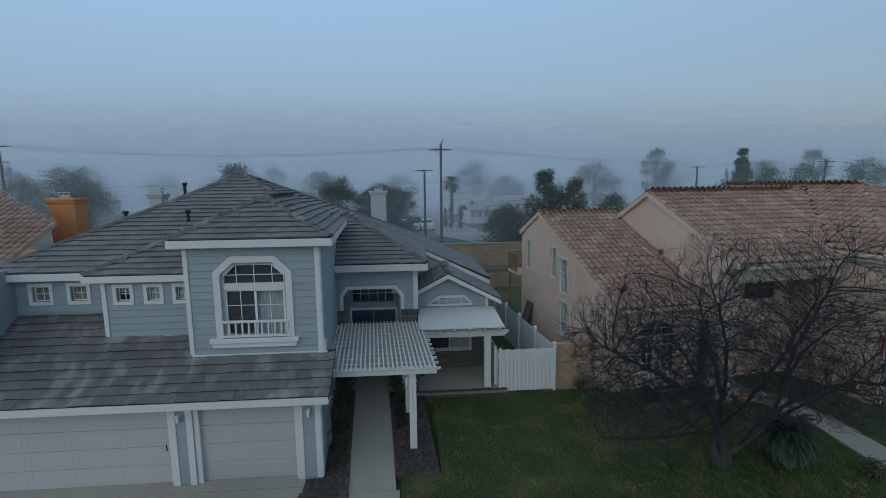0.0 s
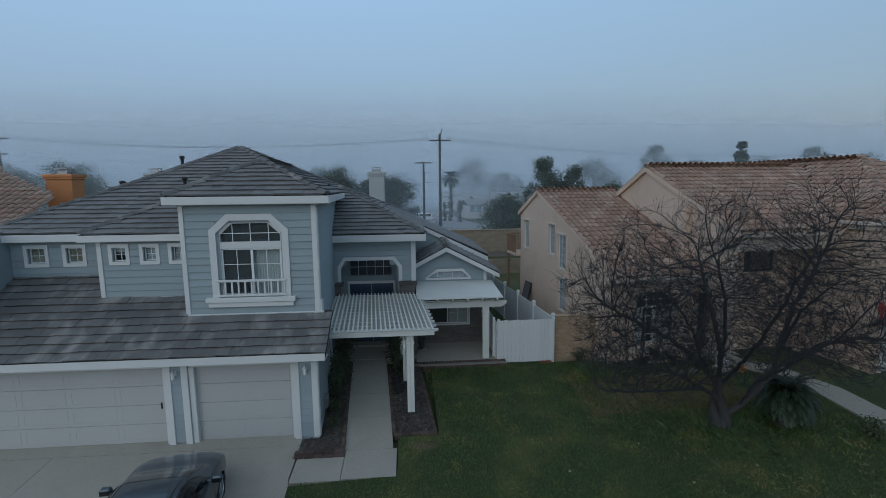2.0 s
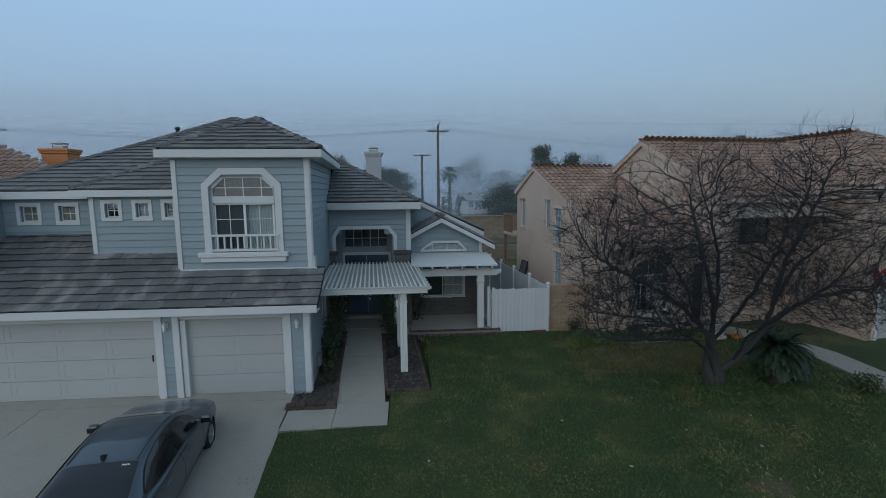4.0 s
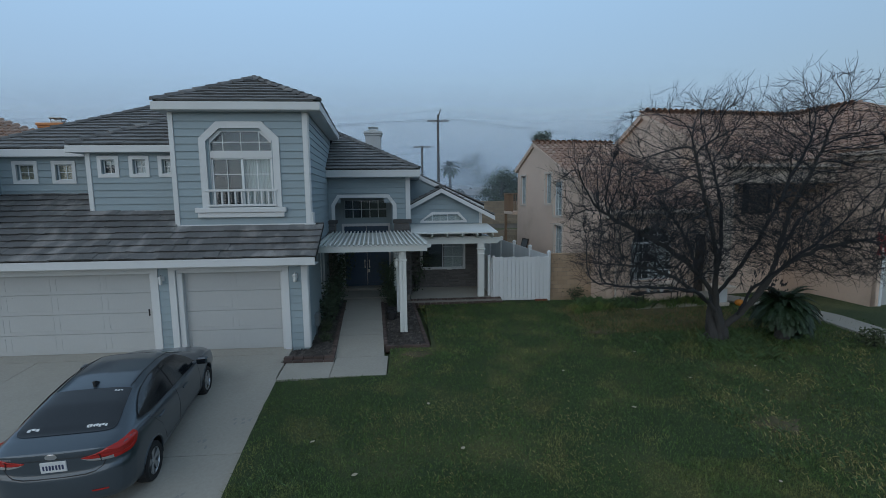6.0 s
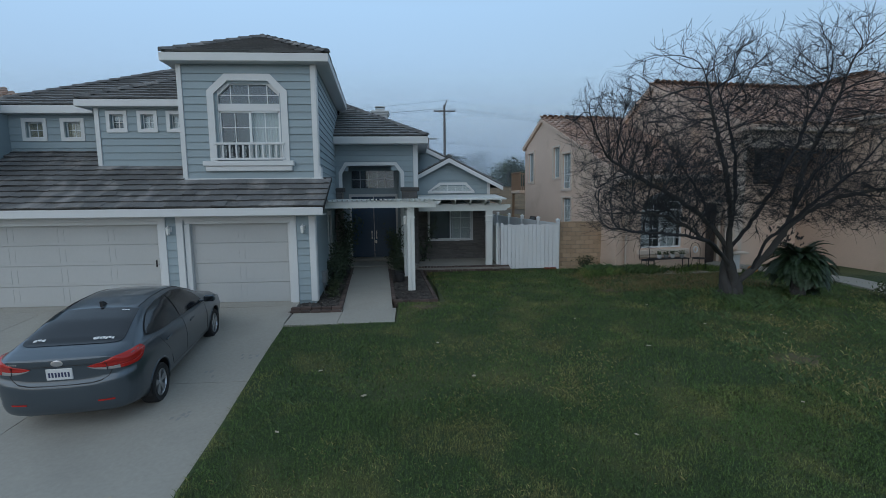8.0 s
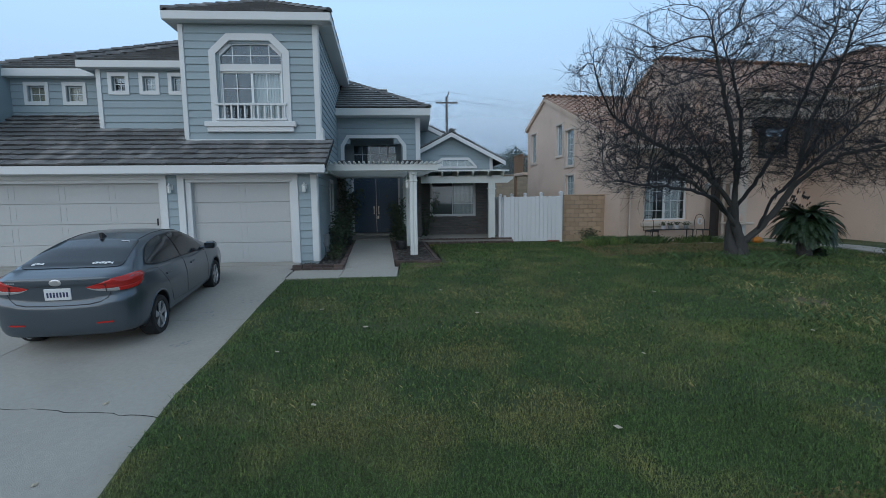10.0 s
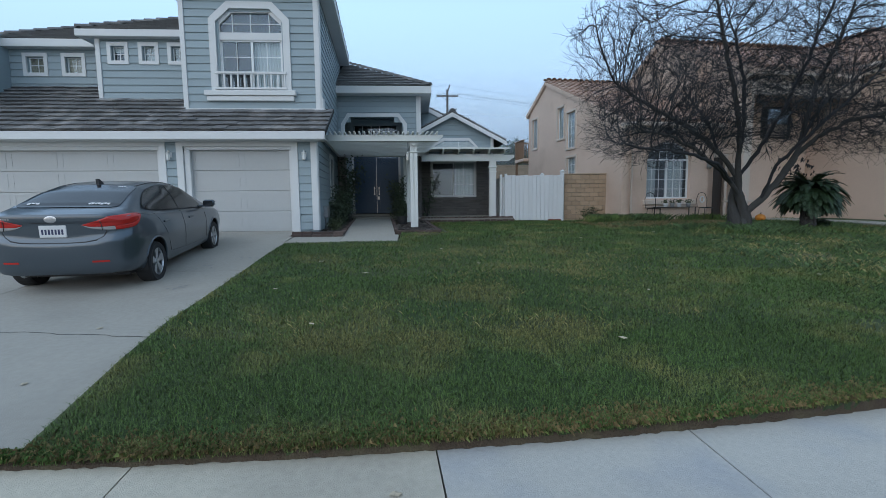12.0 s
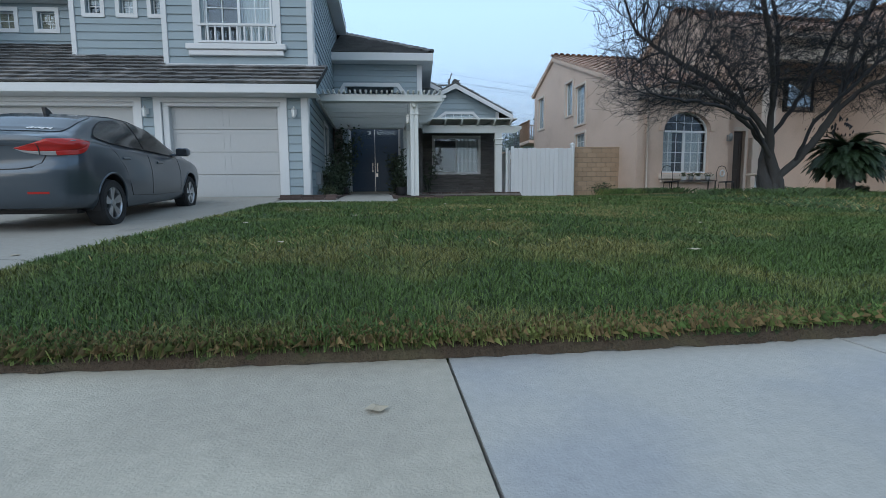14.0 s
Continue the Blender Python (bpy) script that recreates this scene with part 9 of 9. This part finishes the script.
# trodden straw fringe and bare soil where the lawn meets the sidewalk
def fringe(n_, seed):
    r = random.Random(seed)
    v, f = [], []
    for _ in range(n_):
        x = 0.3 + 9.0 * r.random() ** 1.3
        if noise.noise((x * 1.3, 0.0, 4.0)) < r.uniform(-0.5, 0.25):
            continue
        y = edge_y(x) + 0.09 * abs(r.gauss(0, 1))
        z = lawn_z(x, y) - 0.01
        a = r.gauss(-1.57, 0.9)
        h, l_ = r.uniform(0.012, 0.04), r.uniform(0.02, 0.06)
        w_ = 0.0022 * (1 + 0.25 * max(0, x - 4))
        dx, dy = math.cos(a), math.sin(a)
        b0 = len(v)
        v += [(x - dy * w_, y + dx * w_, z), (x + dy * w_, y - dx * w_, z), (x + dx * l_ * 0.6, y + dy * l_ * 0.6, z + h), (x + dx * l_, y + dy * l_, z + h * 0.4)]
        f += [(b0, b0 + 1, b0 + 2), (b0 + 1, b0 + 3, b0 + 2)]
    tagged(new("straw", mesh_from("straw", v, f, STRAW)), "dead straw-coloured grass along the cut lawn edge", "grass", kind="stuff")


fringe(13000, 5)
sv, sf = [], []
rs = random.Random(6)
for i in range(330):
    x = -0.35 + i * 0.042
    e, top = edge_y(x), lawn_z(x, edge_y(x) + 0.03)
    for dy, z in ((-0.020, -0.697), (-0.010, -0.684), (0.0, top - 0.034), (0.03, top - 0.012), (0.07, top - 0.020)):
        sv.append((x, e + dy + rs.uniform(-0.010, 0.008), z + rs.uniform(-0.006, 0.006)))
for i in range(329):
    for k in range(4):
        sf.append((5 * i + k, 5 * i + 5 + k, 5 * i + 6 + k, 5 * i + k + 1))
tagged(new("soil_strip", mesh_from("soil_strip", sv, sf, SOIL, True)), "brown crumbled soil along the sidewalk edge", "soil", kind="stuff")


def overhang(n_, seed, material, label):
    """Blades that lean out over the cut edge."""
    r = random.Random(seed)
    v, f = [], []
    for _ in range(n_):
        x = -0.3 + 12.0 * r.random() ** 1.25
        y = edge_y(x) + r.uniform(-0.004, 0.09)
        z = lawn_z(x, y + 0.03) - 0.015
        a = r.gauss(-1.57, 0.7)
        h, l_ = r.uniform(0.008, 0.040), r.uniform(0.015, 0.055)
        w_ = 0.0021 * (1 + 0.3 * max(0, x - 3.5))
        dx, dy = math.cos(a), math.sin(a)
        b0 = len(v)
        v += [(x - dy * w_, y + dx * w_, z), (x + dy * w_, y - dx * w_, z), (x + dx * l_ * 0.6, y + dy * l_ * 0.6, z + h), (x + dx * l_, y + dy * l_, z + h - 0.6 * l_ * r.random())]
        f += [(b0, b0 + 1, b0 + 2), (b0 + 1, b0 + 3, b0 + 2)]
    tagged(new("grass", mesh_from("grass", v, f, material)), label, "grass", kind="stuff")


overhang(15000, 41, GRASS, "green blades leaning over the cut lawn edge")
overhang(7000, 42, STRAW, "straw-coloured blades leaning over the cut lawn edge")


def bare_patch(cx, cy, w_, d_, seed):
    r = random.Random(seed)
    rings, v, f = 5, [(cx, cy, lawn_z(cx, cy) + 0.02)], []
    out = [r.uniform(0.6, 1.25) for _ in range(22)]
    for q in range(1, rings + 1):
        for k in range(22):
            a = 2 * math.pi * k / 22
            x, y = cx + w_ * out[k] * q / rings * math.cos(a), cy + d_ * out[k] * q / rings * math.sin(a)
            v.append((x, y, lawn_z(x, y) + (0.02 if q < rings else -0.02)))
    for k in range(22):
        f.append((0, 1 + k, 1 + (k + 1) % 22))
        for q in range(rings - 1):
            b0 = 1 + q * 22
            f.append((b0 + k, b0 + 22 + k, b0 + 22 + (k + 1) % 22, b0 + (k + 1) % 22))
    tagged(new("bare_patch", mesh_from("bare_patch", v, f, DIRT, True)), "worn brown patch of bare earth in the lawn", "bare earth", group="bare patches", kind="stuff")


for k, q in enumerate(((9.2, 1.7, 1.1, 0.55), (10.6, 1.3, 0.9, 0.5), (8.6, 2.7, 0.7, 0.4), (10.3, 2.6, 1.3, 0.5), (12.4, 1.4, 0.8, 0.4), (2.75, -0.55, 0.42, 0.22), (9.1, -4.3, 0.5, 0.35), (8.0, 0.6, 0.5, 0.25))):
    bare_patch(*q, 70 + k)
# rough, unmown ground on the neighbour's side and worn spots in the mown lawn
WEED = mat("coarse_dark_weed", (0.072, 0.118, 0.048), vary=0.3, scale=4, rough=0.7, bump=0, island=0.5, spec=0.3, fine=0.3)
DRYGRASS = mat("yellowed_grass", (0.27, 0.235, 0.10), vary=0.3, scale=5, rough=0.8, bump=0, island=0.45, spec=0.3, fine=0.3)


def clumps(name, spots, per, h, w_, material, seed, label):
    """Grass or weeds in loose clumps: spots of (x, y, radius)."""
    g = np.random.RandomState(seed)
    rows = []
    for x, y, rad in spots:
        k = max(8, int(per * rad * rad))
        q = np.stack([x + g.normal(0, rad * 0.5, k), y + g.normal(0, rad * 0.5, k), g.uniform(0.6, 1.3, k) * h, g.uniform(0, 6.283, k), g.uniform(0.3, 1.5, k)], 1)
        rows.append(q)
    v, f = [], []
    for x, y, hh, a, ln in np.concatenate(rows):
        if y < edge_y(x) or x < lawn_x0(y) + 0.05 or (y > -1.75 and x < 3.3):
            continue
        z = lawn_z(x, y) - 0.01
        dx, dy = math.cos(a), math.sin(a)
        b0 = len(v)
        v += [(x - dy * w_, y + dx * w_, z), (x + dy * w_, y - dx * w_, z), (x + dx * ln * hh * 0.4 + dy * w_ * 0.8, y + dy * ln * hh * 0.4 - dx * w_ * 0.8, z + hh * 0.65), (x + dx * ln * hh, y + dy * ln * hh, z + hh)]
        f += [(b0, b0 + 1, b0 + 2), (b0, b0 + 2, b0 + 3)]
    tagged(new(name, mesh_from(name, v, f, material)), label, "grass", kind="stuff")


rw = random.Random(21)
rough = [(8.25 + 7.5 * rw.random() ** 1.2, rw.uniform(-7.4, 3.6), rw.uniform(0.15, 0.55)) for _ in range(330)]
clumps("weeds", rough[:200], 330, 0.085, 0.006, WEED, 31, "coarse dark weeds in the unmown grass")
clumps("weeds", rough[200:290], 220, 0.065, 0.006, DRYGRASS, 32, "yellowed tufts in the unmown grass")
clumps("weeds", [(x, y, 0.16) for x, y in ((8.2 + 0.12 * math.sin(3.1 * k), -7.3 + 0.28 * k) for k in range(38))], 1500, 0.06, 0.006, WEED, 33, "ragged line of longer grass where the mowing stops")
clumps("weeds", [(9.3, -5.5, 0.8), (10.2, -5.9, 0.7), (9.0, -4.7, 0.5), (8.7, 1.9, 0.7), (9.6, 1.6, 0.6), (10.1, 2.3, 0.5)], 520, 0.07, 0.006, DRYGRASS, 34, "dry yellow grass in worn spots")
clumps("weeds", [(0.55, -5.0, 0.30), (0.85, -4.75, 0.22), (1.0, -5.25, 0.20), (0.3, -5.4, 0.2), (1.5, -3.4, 0.3), (0.2, -6.2, 0.2)], 1500, 0.05, 0.007, WEED, 35, "dark broad-leaved weeds in the mown lawn")
yellow = [(rw.gauss(4.2, 1.3), rw.gauss(-4.2, 1.1), rw.uniform(0.2, 0.6)) for _ in range(46)] + [(rw.gauss(2.2, 0.5), rw.gauss(-4.0, 0.5), rw.uniform(0.15, 0.4)) for _ in range(18)] + [(rw.gauss(3.6, 0.7), rw.gauss(-7.0, 0.5), rw.uniform(0.1, 0.3)) for _ in range(20)] + [(rw.gauss(1.2, 0.4), rw.gauss(-7.2, 0.5), rw.uniform(0.15, 0.35)) for _ in range(14)]
clumps("grass", yellow, 420, 0.042, 0.0032, DRYGRASS, 36, "yellowed blades in the mown lawn")
dark = [(rw.uniform(0.4, 8.0), rw.uniform(-8.6, 3.5), rw.uniform(0.2, 0.6)) for _ in range(120)]
clumps("grass", dark, 300, 0.046, 0.0040, WEED, 37, "darker tufts in the mown lawn")
clumps("weeds", [(10.6 + rw.gauss(0, 0.7), -0.6 + rw.gauss(0, 0.45), 0.3) for _ in range(26)], 700, 0.15, 0.006, WEED, 38, "long weeds round the tree's foot")
clumps("weeds", [(8.2 + 2.4 * rw.random(), 3.5 + rw.gauss(0, 0.35), 0.25) for _ in range(26)], 800, 0.24, 0.006, WEED, 39, "tall grass along the block wall and stucco corner")
blades("straw", 7.6, 12.8, 0.4, 3.3, 520, 0.075, 0.006, 14, "dry brown grass in the worn patches", STRAW)
blades("weeds", 9.3, 12.6, -1.6, 0.3, 420, 0.11, 0.006, 15, "longer pale weeds round the tree's foot")

# fallen leaves and litter on lawn and sidewalk
rl = random.Random(9)
leaf_spots = [(4.17, -7.99, 0), (1.44, -7.38, 0), (2.32, -9.62, 1), (1.7, -5.1, 0), (0.9, -4.2, 0), (5.2, -6.4, 0), (6.8, -3.6, 0), (3.4, -4.6, 0), (7.9, -5.8, 0), (8.6, -2.5, 0), (2.9, -3.1, 0), (-0.8, -6.9, 2), (-0.5, -8.2, 2), (9.8, -3.2, 0), (6.0, -1.9, 0), (10.4, -2.1, 0), (8.1, -1.0, 0), (0.7, -6.0, 0)]
for x, y, where in leaf_spots:
    z = {0: lawn_z(x, y) + 0.045, 1: -0.695, 2: drive_y(y) + 0.004}[where]
    s, a = rl.uniform(0.022, 0.04), rl.uniform(0, 6.28)
    pts = [(s * math.cos(a + k * 1.05) * (1.0 if k % 3 else 1.5), s * math.sin(a + k * 1.05) * (1.0 if k % 3 else 1.5), 0.006 * (k % 2)) for k in range(6)]
    me = mesh_from("fallen_leaf", [(x, y, z + 0.008)] + [(x + p[0], y + p[1], z + p[2]) for p in pts], [(0, 1 + k, 1 + (k + 1) % 6) for k in range(6)], DRYLEAF)
    tagged(new("fallen_leaf", me), "small pale dry leaf lying on the ground", "leaf", group="fallen leaves")


def ribbon_strip(name, pts, w_, zf, lift, material, parent, seed):
    r = random.Random(seed)
    v, f = [], []
    for i, (x, y) in enumerate(pts):
        q = w_ * r.uniform(0.5, 1.4)
        v += [(x, y - q, zf(y) + lift), (x, y + q, zf(y) + lift)]
    for i in range(len(pts) - 1):
        f.append((2 * i, 2 * i + 1, 2 * i + 3, 2 * i + 2))
    return part(name, mesh_from(name, v, f, material), None, parent)


rc = random.Random(4)
crk = [(-3.0 + i * 0.10, -6.72 - 0.017 * i + rc.uniform(-0.025, 0.025)) for i in range(31)]
ribbon_strip("crack", crk, 0.006, drive_y, 0.003, DECK, driveway, 3)
# damp stains on the driveway
for k, (x, y, n_) in enumerate(((-0.62, -3.3, 5), (-0.78, -5.2, 5), (-1.0, -3.9, 3))):
    for i in range(n_):
        r = random.Random(300 + 10 * k + i)
        cx, cy = x + r.gauss(0, 0.07), y + r.gauss(0, 0.10)
        pts = []
        for j in range(9):
            a = j * 2 * math.pi / 9
            q = r.uniform(0.015, 0.045)
            pts.append((cx + q * math.cos(a), cy + 1.5 * q * math.sin(a)))
        me = mesh_from("damp_stain", [(p[0], p[1], drive_y(p[1]) + 0.004) for p in pts], [tuple(range(9))], WETC)
        part("damp_stain", me, None, driveway)
